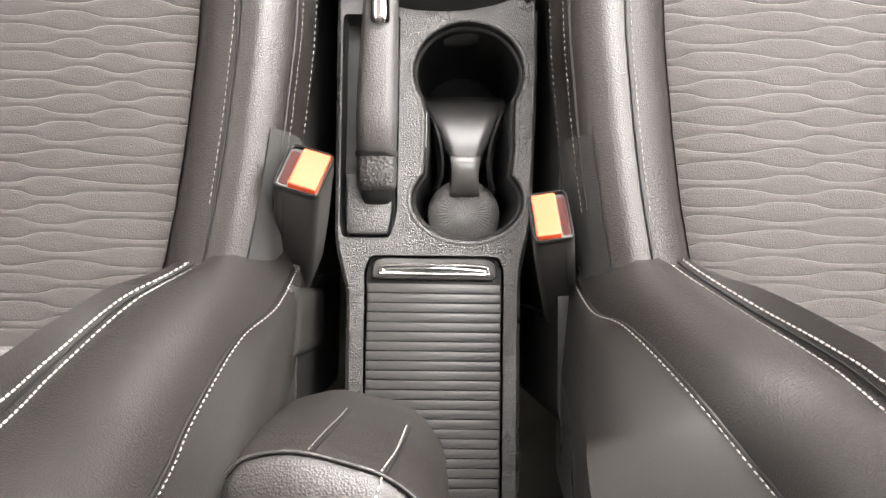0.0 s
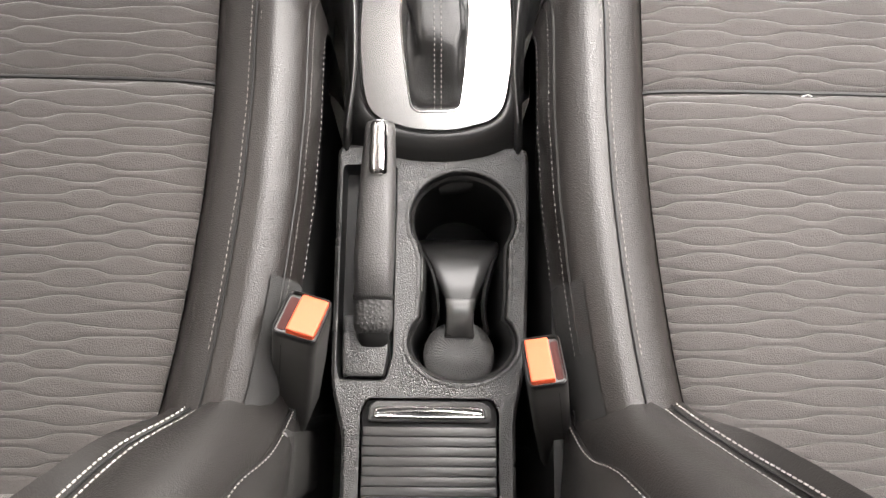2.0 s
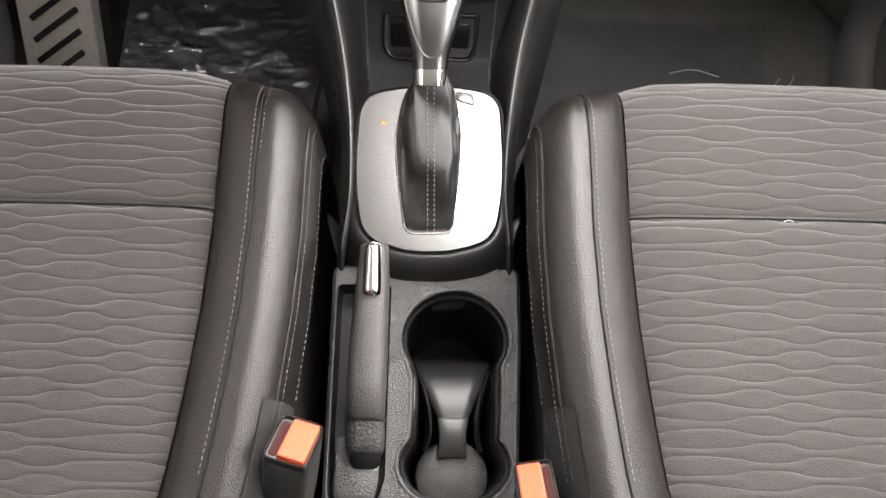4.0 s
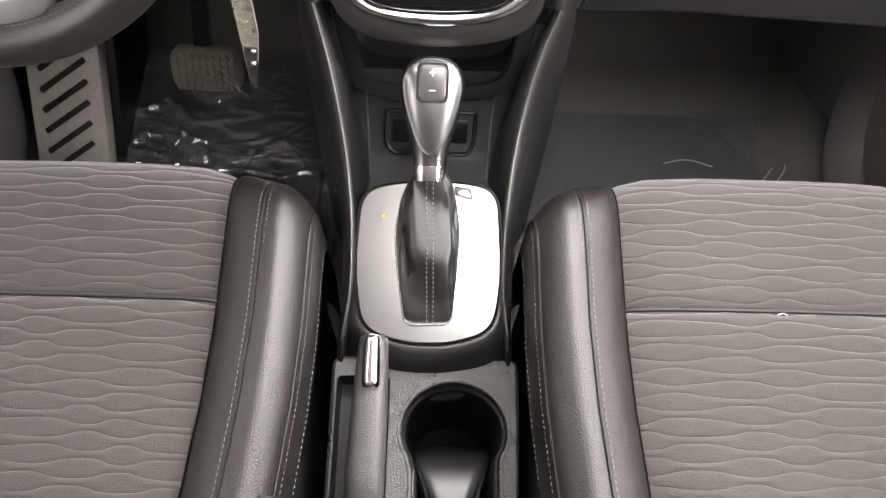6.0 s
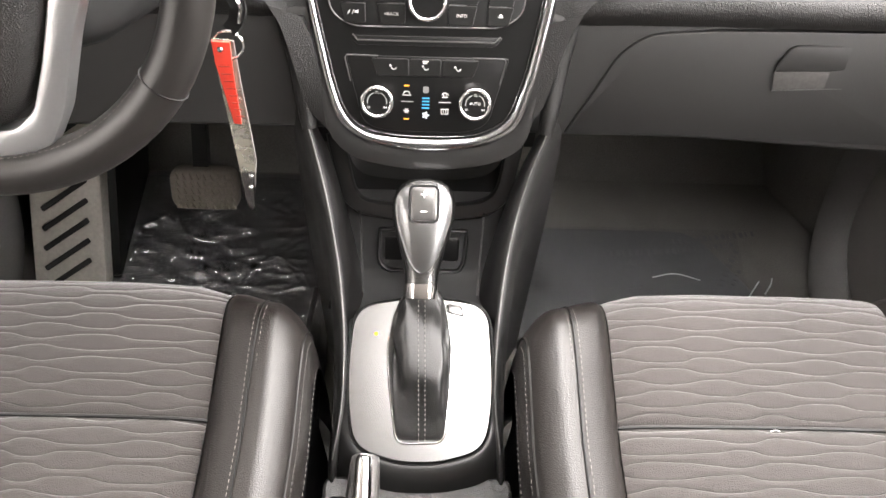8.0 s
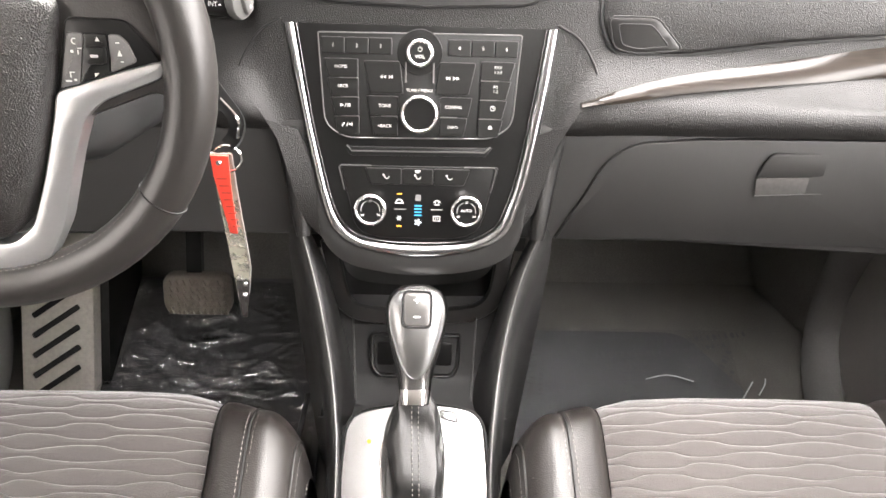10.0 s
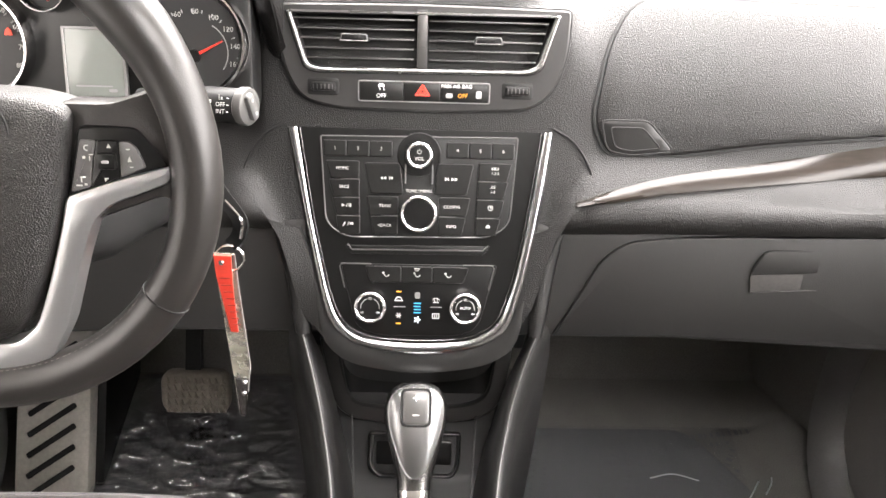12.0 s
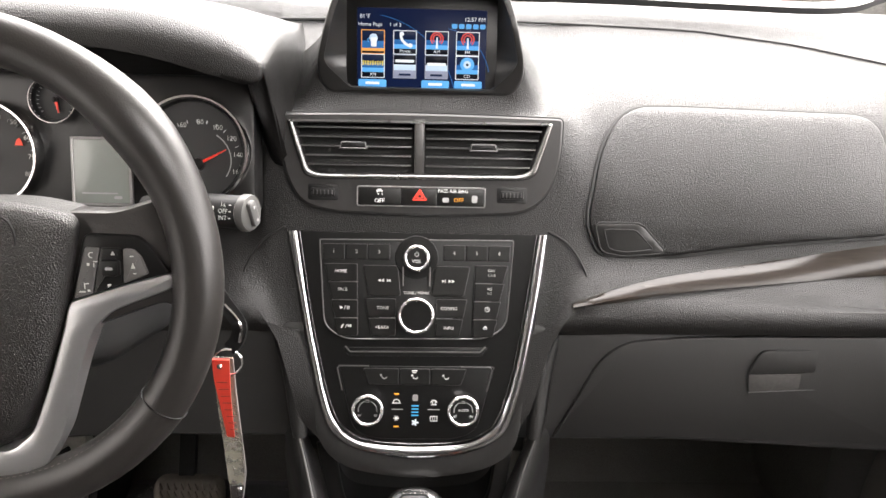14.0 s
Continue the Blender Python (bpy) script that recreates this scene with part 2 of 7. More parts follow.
def tilted(y, z, deg):
    """Frame on a sloping face: x right, y up the slope, z outwards."""
    return Matrix.Translation((0, y, z)) @ Matrix.Rotation(radians(deg), 4, "X")


def loft(rings, closed=True, cap=True, m=None):
    """Skin through rings of points, each with the same number."""
    bm = bmesh.new()
    vs = [[bm.verts.new(m @ Vector(p) if m else Vector(p)) for p in r] for r in rings]
    k = len(vs[0])
    for a, b in zip(vs, vs[1:]):
        for i in range(k if closed else k - 1):
            j = (i + 1) % k
            bm.faces.new((a[i], a[j], b[j], b[i]))
    if cap and closed:
        bm.faces.new(vs[0])
        bm.faces.new(vs[-1][::-1])
    return bm


def rounded(pts, r, seg=4):
    """Outline of 2D points with each corner rounded; r is one radius or one a corner."""
    out, k = [], len(pts)
    for i in range(k):
        p0, p, p1 = Vector(pts[i - 1]), Vector(pts[i]), Vector(pts[(i + 1) % k])
        ri = r[i] if isinstance(r, (list, tuple)) else r
        a, b = (p0 - p), (p1 - p)
        la, lb = a.length, b.length
        cut = min(ri, la * 0.49, lb * 0.49)
        s, e = p + a * (cut / la), p + b * (cut / lb)
        for q in range(seg + 1):
            t = q / seg
            out.append(tuple(s * (1 - t) ** 2 + p * 2 * t * (1 - t) + e * t * t))
    return out


def rect(x0, x1, y0, y1, r=0.002, seg=3):
    return rounded([(x0, y0), (x1, y0), (x1, y1), (x0, y1)], r, seg)


def inset(pts, d):
    """2D outline moved inwards by d (anticlockwise outlines)."""
    out, k = [], len(pts)
    area = sum(pts[i - 1][0] * pts[i][1] - pts[i][0] * pts[i - 1][1] for i in range(k))
    d = d if area > 0 else -d
    for i in range(k):
        a, b = Vector(pts[i - 1]), Vector(pts[(i + 1) % k])
        t = b - a
        if t.length < 1e-9:
            out.append(pts[i])
            continue
        t.normalize()
        out.append((pts[i][0] - t.y * d, pts[i][1] + t.x * d))
    return out


def slab(pts, z0, z1, edge=0.0008, m=None):
    """Plate with an outline, from z0 to z1, its upper edge rounded off."""
    i1 = inset(pts, edge * 0.3)
    i2 = inset(pts, edge)
    rings = [[(x, y, z0) for x, y in pts], [(x, y, z1 - edge) for x, y in pts], [(x, y, z1 - edge * 0.3) for x, y in i1], [(x, y, z1) for x, y in i2]]
    return loft(rings, m=m)


def rim(outer, inner, z0, z1, edge=0.001, m=None):
    """Frame between two outlines with the same number of points."""
    o2, i2 = inset(outer, edge), inset(inner, -edge)
    rings = [[(x, y, z0) for x, y in outer], [(x, y, z1 - edge) for x, y in outer], [(x, y, z1) for x, y in o2],
             [(x, y, z1) for x, y in i2], [(x, y, z1 - edge) for x, y in inner], [(x, y, z0) for x, y in inner]]
    return loft(rings, cap=False, m=m)


def holed(outer, holes, z, m=None):
    """Flat face with holes at height z."""
    bm = bmesh.new()
    edges = []
    for loop in (outer, *holes):
        vs = [bm.verts.new(m @ Vector((x, y, z)) if m else Vector((x, y, z))) for x, y in loop]
        edges += [bm.edges.new((vs[i - 1], vs[i])) for i in range(len(vs))]
    bmesh.ops.triangle_fill(bm, use_beauty=True, edges=edges)
    return bm


def join(*bms):
    out = bmesh.new()
    for b in bms:
        me = bpy.data.meshes.new("tmp")
        b.to_mesh(me)
        b.free()
        out.from_mesh(me)
        bpy.data.meshes.remove(me)
    return out


def box(x0, x1, y0, y1, z0, z1, bevel=0.002, m=None):
    bm = bmesh.new()
    bmesh.ops.create_cube(bm, size=1)
    for v in bm.verts:
        v.co = Vector((x0 + (v.co.x + 0.5) * (x1 - x0), y0 + (v.co.y + 0.5) * (y1 - y0), z0 + (v.co.z + 0.5) * (z1 - z0)))
    if bevel:
        bmesh.ops.bevel(bm, geom=list(bm.edges), offset=bevel, segments=2, affect="EDGES", profile=0.6)
    if m:
        bm.transform(m)
    return bm


def smooth_path(pts, n=24):
    """Points along a smooth curve through the given ones."""
    p = [Vector(q) for q in pts]
    p = [p[0] * 2 - p[1]] + p + [p[-1] * 2 - p[-2]]
    out, spans = [], len(p) - 3
    for i in range(n + 1):
        u = i / n * spans
        k = min(int(u), spans - 1)
        t = u - k
        a, b, c, d = p[k : k + 4]
        out.append(0.5 * (2 * b + (c - a) * t + (2 * a - 5 * b + 4 * c - d) * t * t + (3 * b - a - 3 * c + d) * t ** 3))
    return out


def sweep(path, section, up=(0, 0, 1), m=None, closed=False, sizes=None):
    """A section (2D: side, up) carried along a path of points."""
    pts, up, rings = [Vector(p) for p in path], Vector(up), []
    k = len(pts)
    for i, p in enumerate(pts):
        a = pts[i - 1] if (i or closed) else p
        b = pts[(i + 1) % k] if (i < k - 1 or closed) else p
        t = (b - a).normalized()
        side = t.cross(up).normalized()
        nor = side.cross(t)
        s = sizes[i] if sizes else 1
        rings.append([p + side * x * s + nor * y * s for x, y in section])
    if closed:
        rings.append(rings[0])
        bm = loft(rings, cap=False, m=m)
        bmesh.ops.remove_doubles(bm, verts=bm.verts, dist=1e-6)
        return bm
    return loft(rings, m=m)


def disc(r, n=8, k=1.0):
    return [(r * math.cos(2 * math.pi * i / n), k * r * math.sin(2 * math.pi * i / n)) for i in range(n)]


def circle(cx, cy, r, n=32):
    return [(cx + r * math.cos(2 * math.pi * i / n), cy + r * math.sin(2 * math.pi * i / n)) for i in range(n)]


def turned(profile, m, n=32, cap=True):
    """Solid of revolution about the local z axis: (radius, height) pairs."""
    return loft([[(r * math.cos(2 * math.pi * i / n), r * math.sin(2 * math.pi * i / n), h) for i in range(n)] for r, h in profile], cap=cap, m=m)


def stitches(path, length=0.0035, gap=0.0018, r=0.0007, lift=0.0006, up=(0, 0, 1)):
    """A row of thread stitches along a path: one short rounded bar each."""
    pts = [Vector(p) for p in path]
    bm, dist_to, step = bmesh.new(), 0.0, length + gap
    ups = Vector(up)
    seg_start = 0.0
    for a, b in zip(pts, pts[1:]):
        d = (b - a).length
        if d < 1e-9:
            continue
        t = (b - a) / d
        while dist_to < seg_start + d:
            c = a + t * (dist_to - seg_start) + ups * lift
            side = t.cross(ups).normalized() * r
            nor = side.normalized().cross(t) * r
            ring = []
            for f, k in ((-0.5, 0.4), (-0.3, 1), (0.3, 1), (0.5, 0.4)):
                o = c + t * length * f
                ring.append([bm.verts.new(o + (side * x + nor * y) * k) for x, y in ((1, 0), (0, 1), (-1, 0), (0, -1))])
            for u, v in zip(ring, ring[1:]):
                for i in range(4):
                    bm.faces.new((u[i], u[(i + 1) % 4], v[(i + 1) % 4], v[i]))
            dist_to += step
        seg_start += d
    return bm


def letters(text, size, x, y, m, material, parent, z=0.0006, align="CENTER", name="lettering"):
    """Printed letters lying on a face, centred at x, y of the frame m."""
    cu = bpy.data.curves.new("type", "FONT")
    cu.body, cu.size, cu.align_x, cu.align_y = text, size, align, "CENTER"
    cu.resolution_u = 2
    tmp = bpy.data.objects.new("type", cu)
    scene.collection.objects.link(tmp)
    bpy.context.view_layer.update()
    me = bpy.data.meshes.new_from_object(tmp.evaluated_get(bpy.context.evaluated_depsgraph_get()))
    bpy.data.objects.remove(tmp)
    bm = bmesh.new()
    bm.from_mesh(me)
    bpy.data.meshes.remove(me)
    bm.transform(m @ Matrix.Translation((x, y, z)))
    return part(name, bm, material, parent, smooth=0)


def bars(specs, m, material, parent, z=0.0006, name="print_mark"):
    """Small flat printed marks: (x, y, width, height)."""
    bm = join(*[slab(rect(x - w / 2, x + w / 2, y - h / 2, y + h / 2, min(w, h) * 0.3, 2), z - 0.0005, z, 0.0001, m) for x, y, w, h in specs])
    ob = part(name, bm, material, parent, smooth=0)
    return tagged(ob, kind="stuff") if len(specs) > 1 else ob

# ---- the car's shell ----
CON = 0.36
part("floor", box(-0.80, 0.80, -0.95, 1.25, -0.04, 0.0, 0.0), CARPET)
tagged(bpy.data.objects["floor"], "dark brown-grey carpet on the car floor", "car floor", kind="structure")
fw = loft([[(x, y, z) for y, z in ((0.98, 0.0), (1.06, 0.10), (1.14, 0.32), (1.16, 0.62), (1.17, 0.90), (1.22, 0.90), (1.22, -0.02))] for x in (-0.80, 0.80)])
tagged(part("wall_front", fw, CARPET), "dark carpeted toe board under the dashboard", "firewall", kind="structure")
for sgn, nm in ((-1, "wall_left"), (1, "wall_right")):
    xs = [(0.80, 0.0), (0.74, 0.03), (0.73, 0.30), (0.70, 0.45), (0.72, 0.60), (0.75, 0.72), (0.76, 0.86), (0.80, 0.88), (0.88, 0.86), (0.88, -0.02)]
    w = loft([[(sgn * x, y, z) for x, z in xs] for y in (-0.95, -0.3, 0.3, 0.75, 1.25)])
    tagged(part(nm, w, DOOR_TRIM), "dark grey plastic door trim below the side window", "door trim", kind="structure")
    kick = loft([[(sgn * (0.80 - d), y, z) for z in (0.0, 0.2, 0.4, 0.6)] for y, d in ((0.78, 0.02), (0.84, 0.05), (0.90, 0.09), (0.97, 0.13), (1.08, 0.17), (1.2, 0.20))], closed=False)
    tagged(part("trim_kick_panel", kick, CARPET), "dark carpeted kick panel beside the footwell", "kick panel", kind="structure")
    seal = sweep(smooth_path([(sgn * 0.71, 0.45, 0.03), (sgn * 0.71, 0.66, 0.03), (sgn * 0.722, 0.78, 0.05), (sgn * 0.728, 0.845, 0.14), (sgn * 0.715, 0.86, 0.32), (sgn * 0.70, 0.84, 0.56)], 24), [(-0.032, -0.03), (0.032, -0.03), (0.032, 0.01), (0.02, 0.02), (-0.02, 0.02), (-0.032, 0.01)], up=(-sgn * 0.6, -0.5, 0.5))
    tagged(part("trim_door_seal", seal, mat("seal_rubber", (0.10, 0.097, 0.094), 0.6, grain=0.3, scale=300, wear=0.3)), "black rubber door seal beside the footwell", "door seal", kind="structure")
# Full-height wall, unseen, closes off the rear window to block its light.
tagged(part("wall_back", box(-0.88, 0.88, -1.0, -0.95, 0.0, 1.40, 0.0), REAR_BLOCK), "unseen dark wall blocking light behind the seats", "cabin wall", kind="structure")
# Assumed opening, unseen; placed so the gear plate mirrors bright sky.
roof_bm = rim([(-0.85, -1.0), (0.85, -1.0), (0.85, 0.75), (-0.85, 0.75)], [(0.02, 0.08), (0.42, 0.08), (0.42, 0.36), (0.02, 0.36)], 1.36, 1.40, 0.004)
tagged(part("ceiling", roof_bm, HEADLINER), "pale grey cloth headliner with an assumed, unseen opening", "car ceiling", kind="structure")
GROUND = mat("pale_concrete", (0.17, 0.165, 0.158), 0.9, grain=0.3, scale=3, wear=0.4)
tagged(part("ground", box(-60, 60, -60, 60, -0.30, -0.25, 0.0), GROUND), "pale concrete ground outside the car", "ground", kind="structure")
# Unseen wall, added to hold back skylight from the driver's side.
tagged(part("wall_side_blocker", box(-1.75, -1.55, -4.0, 4.0, -0.25, 2.8, 0.0), mat("side_blocker_grey", (0.42, 0.41, 0.40), 0.9, grain=0.2, scale=4, wear=0.2)), "unseen grey wall added to cut light from the left", "building wall", kind="structure")
frit = sweep(smooth_path([(-0.80, 0.93, 0.93), (-0.60, 1.00, 0.925), (-0.35, 1.012, 0.922), (0.0, 1.02, 0.922), (0.12, 1.013, 0.922), (0.25, 1.009, 0.922), (0.40, 0.998, 0.922), (0.52, 0.99, 0.925), (0.60, 1.02, 0.935), (0.80, 1.06, 0.96)], 40), [(-0.011, -0.004), (0.011, -0.004), (0.011, 0.004), (-0.011, 0.004)])
tagged(part("trim_windscreen_edge", frit, DARK), "black band along the lower windscreen edge", "windscreen edge", kind="structure")
for sgn in (-1, 1):
    # Unseen dark walls added over the rear side windows to keep light out.
    q = box(*sorted((sgn * 0.84, sgn * 0.88)), -0.95, -0.30, 0.85, 1.37, 0.002)
    tagged(part("wall_rear_side", q, REAR_BLOCK), "unseen dark wall blocking light at the rear side", "cabin wall", kind="structure")
    p = sweep([(sgn * 0.84, 0.75, 1.38), (sgn * 0.84, 1.02, 1.16), (sgn * 0.82, 1.28, 0.92)], [(-0.03, -0.04), (0.03, -0.04), (0.03, 0.04), (-0.03, 0.04)], up=(1, 0, 0))
    tagged(part("trim_pillar", p, HEADLINER), "pale grey windscreen pillar trim", "pillar", kind="structure")
    p = sweep([(sgn * 0.86, -0.35, 0.86), (sgn * 0.86, -0.33, 1.38)], [(-0.06, -0.03), (0.06, -0.03), (0.06, 0.03), (-0.06, 0.03)], up=(1, 0, 0))
    tagged(part("trim_door_pillar", p, HEADLINER), "pale grey pillar trim between the doors", "pillar", kind="structure")

# ---- dashboard ----
dash = thing("dashboard", "black soft grained dashboard with a grey lower part", "dashboard", at=(0, 0.8, 0.5))
PROF_MID = [(1.24, 0.80), (1.03, 0.907), (0.98, 0.903), (0.90, 0.886), (0.835, 0.868), (0.800, 0.862), (0.768, 0.824), (0.735, 0.770), (0.724, 0.752), (0.700, 0.716), (0.670, 0.672), (0.629, 0.611), (0.607, 0.579), (0.592, 0.556), (0.66, 0.51)]
PROF_SIDE = [(1.24, 0.80), (1.03, 0.909), (0.98, 0.905), (0.90, 0.888), (0.835, 0.862), (0.790, 0.832), (0.757, 0.800), (0.737, 0.772), (0.724, 0.735), (0.700, 0.722), (0.679, 0.709), (0.666, 0.698), (0.6595, 0.684), (0.661, 0.669), (0.70, 0.655)]
# the driver side is scooped out under the gauges
PROF_POD = PROF_SIDE[:3] + [(0.90, 0.860), (0.835, 0.800), (0.790, 0.782), (0.757, 0.766), (0.737, 0.756)] + PROF_SIDE[8:]


CHEEK = [1, 1, 1, 1, 1, 1, 1, 1, 1, 0.97, 0.90, 0.83, 0.78, 0.62, 0.62]


def dash_ring(x):
    t = min(max((abs(x) - 0.150) / 0.055, 0), 1)
    t = t * t * (3 - 2 * t)
    curve = 0.06 * max(abs(x) - 0.3, 0)
    out = []
    g = min(max((-x - 0.1685) / 0.006, 0), 1) * (1 if x > -0.58 else 0)
    for i, ((a, b), (c, d), (e, f)) in enumerate(zip(PROF_MID, PROF_SIDE, PROF_POD)):
        c, d = c * (1 - g) + e * g, d * (1 - g) + f * g
        d += 0.06 * max(x - 0.25, 0) if i >= 11 else 0
        k = CHEEK[i]
        w = abs(x) * k if abs(x) < 0.205 else 0.205 * k + (abs(x) - 0.205) / 0.595 * (0.80 - 0.205 * k)
        out.append((math.copysign(w, x), (a * (1 - t) + c * t) - curve, (b * (1 - t) + d * t)))
    return out


DX = [-0.80, -0.62, -0.56, -0.45, -0.30, -0.24, -0.205, -0.190, -0.180, -0.1745, -0.1715, -0.1685, -0.164, -0.157, -0.150, -0.07, 0, 0.07, 0.150, 0.164, 0.178, 0.190, 0.205, 0.24, 0.30, 0.45, 0.6, 0.80]
part("upper_pad", loft([dash_ring(x) for x in DX], closed=False), SOFT_DASH, dash, "black grained soft dash skin", smooth=50)


def lower_ring(x):
    c = 0.06 * max(abs(x) - 0.3, 0)
    return [(x, y - c, z) for y, z in ((0.72, 0.70), (0.668, 0.672), (0.662, 0.660), (0.640, 0.585), (0.627, 0.542), (0.631, 0.535), (0.80, 0.53))]


part("lower_panel", loft([lower_ring(x) for x in (-0.8, -0.5, -0.3, -0.15, 0, 0.15, 0.3, 0.5, 0.8)], closed=False), LOWER_DASH, dash, "matte dark grey lower dash panel")

seam = [Vector((x, y, float(np.interp(y, [0.835, 0.90, 0.98, 1.08], [0.862, 0.888, 0.905, 0.914])) + 0.0003)) for x, y in ((0.100, 0.971), (0.219, 0.967), (0.326, 0.962), (0.383, 0.954), (0.448, 0.943), (0.498, 0.929), (0.551, 0.913), (0.611, 0.895))]
for v in seam:
    v.y -= 0.06 * max(v.x - 0.3, 0)
part("top_seam", sweep(smooth_path(seam, 30), disc(0.0016, 6)), DARK, dash)
part("top_seam", sweep([(-0.36, 0.952, 0.9005), (-0.24, 0.959, 0.902), (-0.10, 0.965, 0.9025)], disc(0.0024, 6)), DARK, dash)
FP = tilted(0.619, 0.596, 56)
FV = tilted(0.746, 0.794, 62)
for sx in (-1, 1):
    seam = [FP @ Vector((sx * x, y, 0.0022)) for x, y in ((0.143, 0.197), (0.165, 0.184), (0.182, 0.160), (0.192, 0.132))]
    part("cheek_seam", sweep(smooth_path(seam, 16), disc(0.0012, 6), up=(0, -0.8, 0.6)), DARK, dash)
for sx in (-1, 1):
    e = 0.0 if sx > 0 else -0.009
    roll = smooth_path([(0.1340 + e, 0.605, 0.563), (0.1365 + e, 0.618, 0.580), (0.1395 + e * 0.9, 0.638, 0.606), (0.147 + e * 0.6, 0.662, 0.642), (0.161, 0.681, 0.676), (0.185, 0.682, 0.690), (0.225, 0.672, 0.690)], 34)
    part("cheek_roll", sweep([(sx * p.x, p.y, p.z) for p in roll], disc(0.0115, 12), up=(0, -0.83, 0.56), sizes=[min(1.0, 0.72 + i * 0.03) - 0.35 * max(0, i - 24) / 10 for i in range(35)]), SOFT_DASH, dash, "rounded grained edge beside the control panel", smooth=80)
FS = tilted(0.812, 0.889, 66)

# centre control panel
panel = thing("control_panel", "black radio and climate control panel in a chrome frame", "control panel", at=(0, 0.66, 0.65))
U_IN = [(-0.126, 0.193), (-0.1119, 0.1007), (-0.1009, 0.0484), (-0.0918, 0.0098), (-0.081, -0.0148), (-0.0652, -0.0287), (-0.0406, -0.0356), (0.0015, -0.0377), (0.0471, -0.0354), (0.0716, -0.0274), (0.0889, -0.013), (0.1005, 0.0191), (0.1101, 0.0617), (0.1209, 0.1287), (0.1295, 0.193)]
U_OUT = [(-0.1405, 0.193), (-0.1235, 0.105), (-0.114, 0.054), (-0.1045, 0.011), (-0.0945, -0.020), (-0.073, -0.041), (-0.043, -0.051), (0.0018, -0.0563), (0.049, -0.0515), (0.079, -0.042), (0.1015, -0.024), (0.1135, 0.010), (0.1225, 0.050), (0.1345, 0.122), (0.1432, 0.193)]


def u_strip(outer, inner, z0, z1, m):
    n = 40
    a = smooth_path([(x, y, 0) for x, y in outer], n)
    b = smooth_path([(x, y, 0) for x, y in inner], n)
    rings = []
    for p, q in zip(a, b):
        r1, r2 = p * 0.72 + q * 0.28, p * 0.3 + q * 0.7
        rings.append([(p.x, p.y, z0), (p.x, p.y, z1 * 0.4), (r1.x, r1.y, z1), (r2.x, r2.y, z1 * 0.85), (q.x, q.y, z1 * 0.35), (q.x, q.y, z0)])
    return loft(rings, m=m)


def u_round(outer, inner, height, m, n=44, sq=2.0):
    a = smooth_path([(x, y, 0) for x, y in outer], n)
    b = smooth_path([(x, y, 0) for x, y in inner], n)
    rings = []
    for p, q in zip(a, b):
        rings.append([(p.x, p.y, -0.004)] + [(p.x + (q.x - p.x) * (0.5 - 0.5 * math.cos(k)), p.y + (q.y - p.y) * (0.5 - 0.5 * math.cos(k)), 0.001 + height * max(math.sin(k), 0.0) ** (2 / sq)) for k in [math.pi * i / 12 for i in range(13)]] + [(q.x, q.y, -0.004)])
    return loft(rings, m=m)


between = lambda k: [(a[0] + (b[0] - a[0]) * k, a[1] + (b[1] - a[1]) * k) for a, b in zip(U_OUT, U_IN)]
part("chrome_frame", u_round(U_OUT, between(0.80), 0.0062, FP, 60, 2.6), mat("frame_chrome", (0.50, 0.50, 0.505), 0.19, 1.0, grain=0.05, scale=90, wear=0.2), panel, "bright chrome U-shaped frame", smooth=80)
part("frame_groove", u_strip(between(0.78), between(0.90), -0.004, 0.001, FP), DARK, panel)
part("chrome_line", u_round(between(0.88), U_IN, 0.0035, FP, 60), mat("smoked_chrome", (0.22, 0.22, 0.22), 0.2, 1.0, grain=0.05, scale=90, wear=0.2), panel, "thin smoked inner line", smooth=80)
lip_out = [(x * (1 + 0.10 * k), y - 0.021 * k) for x, y, k in [(x, y, min(max((0.075 - y) / 0.11, 0), 1)) for x, y in U_OUT]]
part("skirt", u_strip(lip_out, between(0.02), -0.022, 0.003, FP), SATIN_BLACK, panel, "black satin lip under the chrome frame", smooth=60)
face = loft([[(p.x, p.y, z) for p in smooth_path([(x, y, 0) for x, y in U_IN], 40)] for z in (-0.004, 0.002)], m=FP)
part("face", face, GLOSS, panel)
RAD = rounded([(-0.106, 0.185), (-0.100, 0.090), (-0.078, 0.0755), (0.078, 0.0775), (0.100, 0.092), (0.106, 0.187)], [0.003, 0.012, 0.012, 0.012, 0.012, 0.003], 4)
part("radio_face", slab(RAD, 0.0, 0.0035, 0.001, FP), DARK, panel)


def glyph(polys, m, parent, z, material=PRINT):
    """A printed symbol made of a few flat outlines."""
    return tagged(part("symbol", join(*[slab(p, z - 0.0004, z, 0.00005, m) for p in polys]), material, parent, smooth=0), kind="stuff")


def arrow(x, y, w, h):
    return [(x, y - h / 2), (x + w, y), (x, y + h / 2)] if w > 0 else [(x, y + h / 2), (x + w, y), (x, y - h / 2)]


def block(x, y, w, h):
    return [(x - w / 2, y - h / 2), (x + w / 2, y - h / 2), (x + w / 2, y + h / 2), (x - w / 2, y + h / 2)]


def annulus(x, y, r, w, n=14, a0=0, a1=360):
    """Short straight pieces along an arc."""
    out = []
    for i in range(n):
        a, b = radians(a0 + (a1 - a0) * i / n), radians(a0 + (a1 - a0) * (i + 1) / n)
        out.append([(x + q * math.cos(c), y + q * math.sin(c)) for q, c in ((r - w, a), (r, a), (r, b), (r - w, b))])
    return out
part("radio_edge", rim(RAD, inset(RAD, 0.0014), 0.002, 0.0045, 0.0004, FP), EDGE, panel, "thin silver edge line")


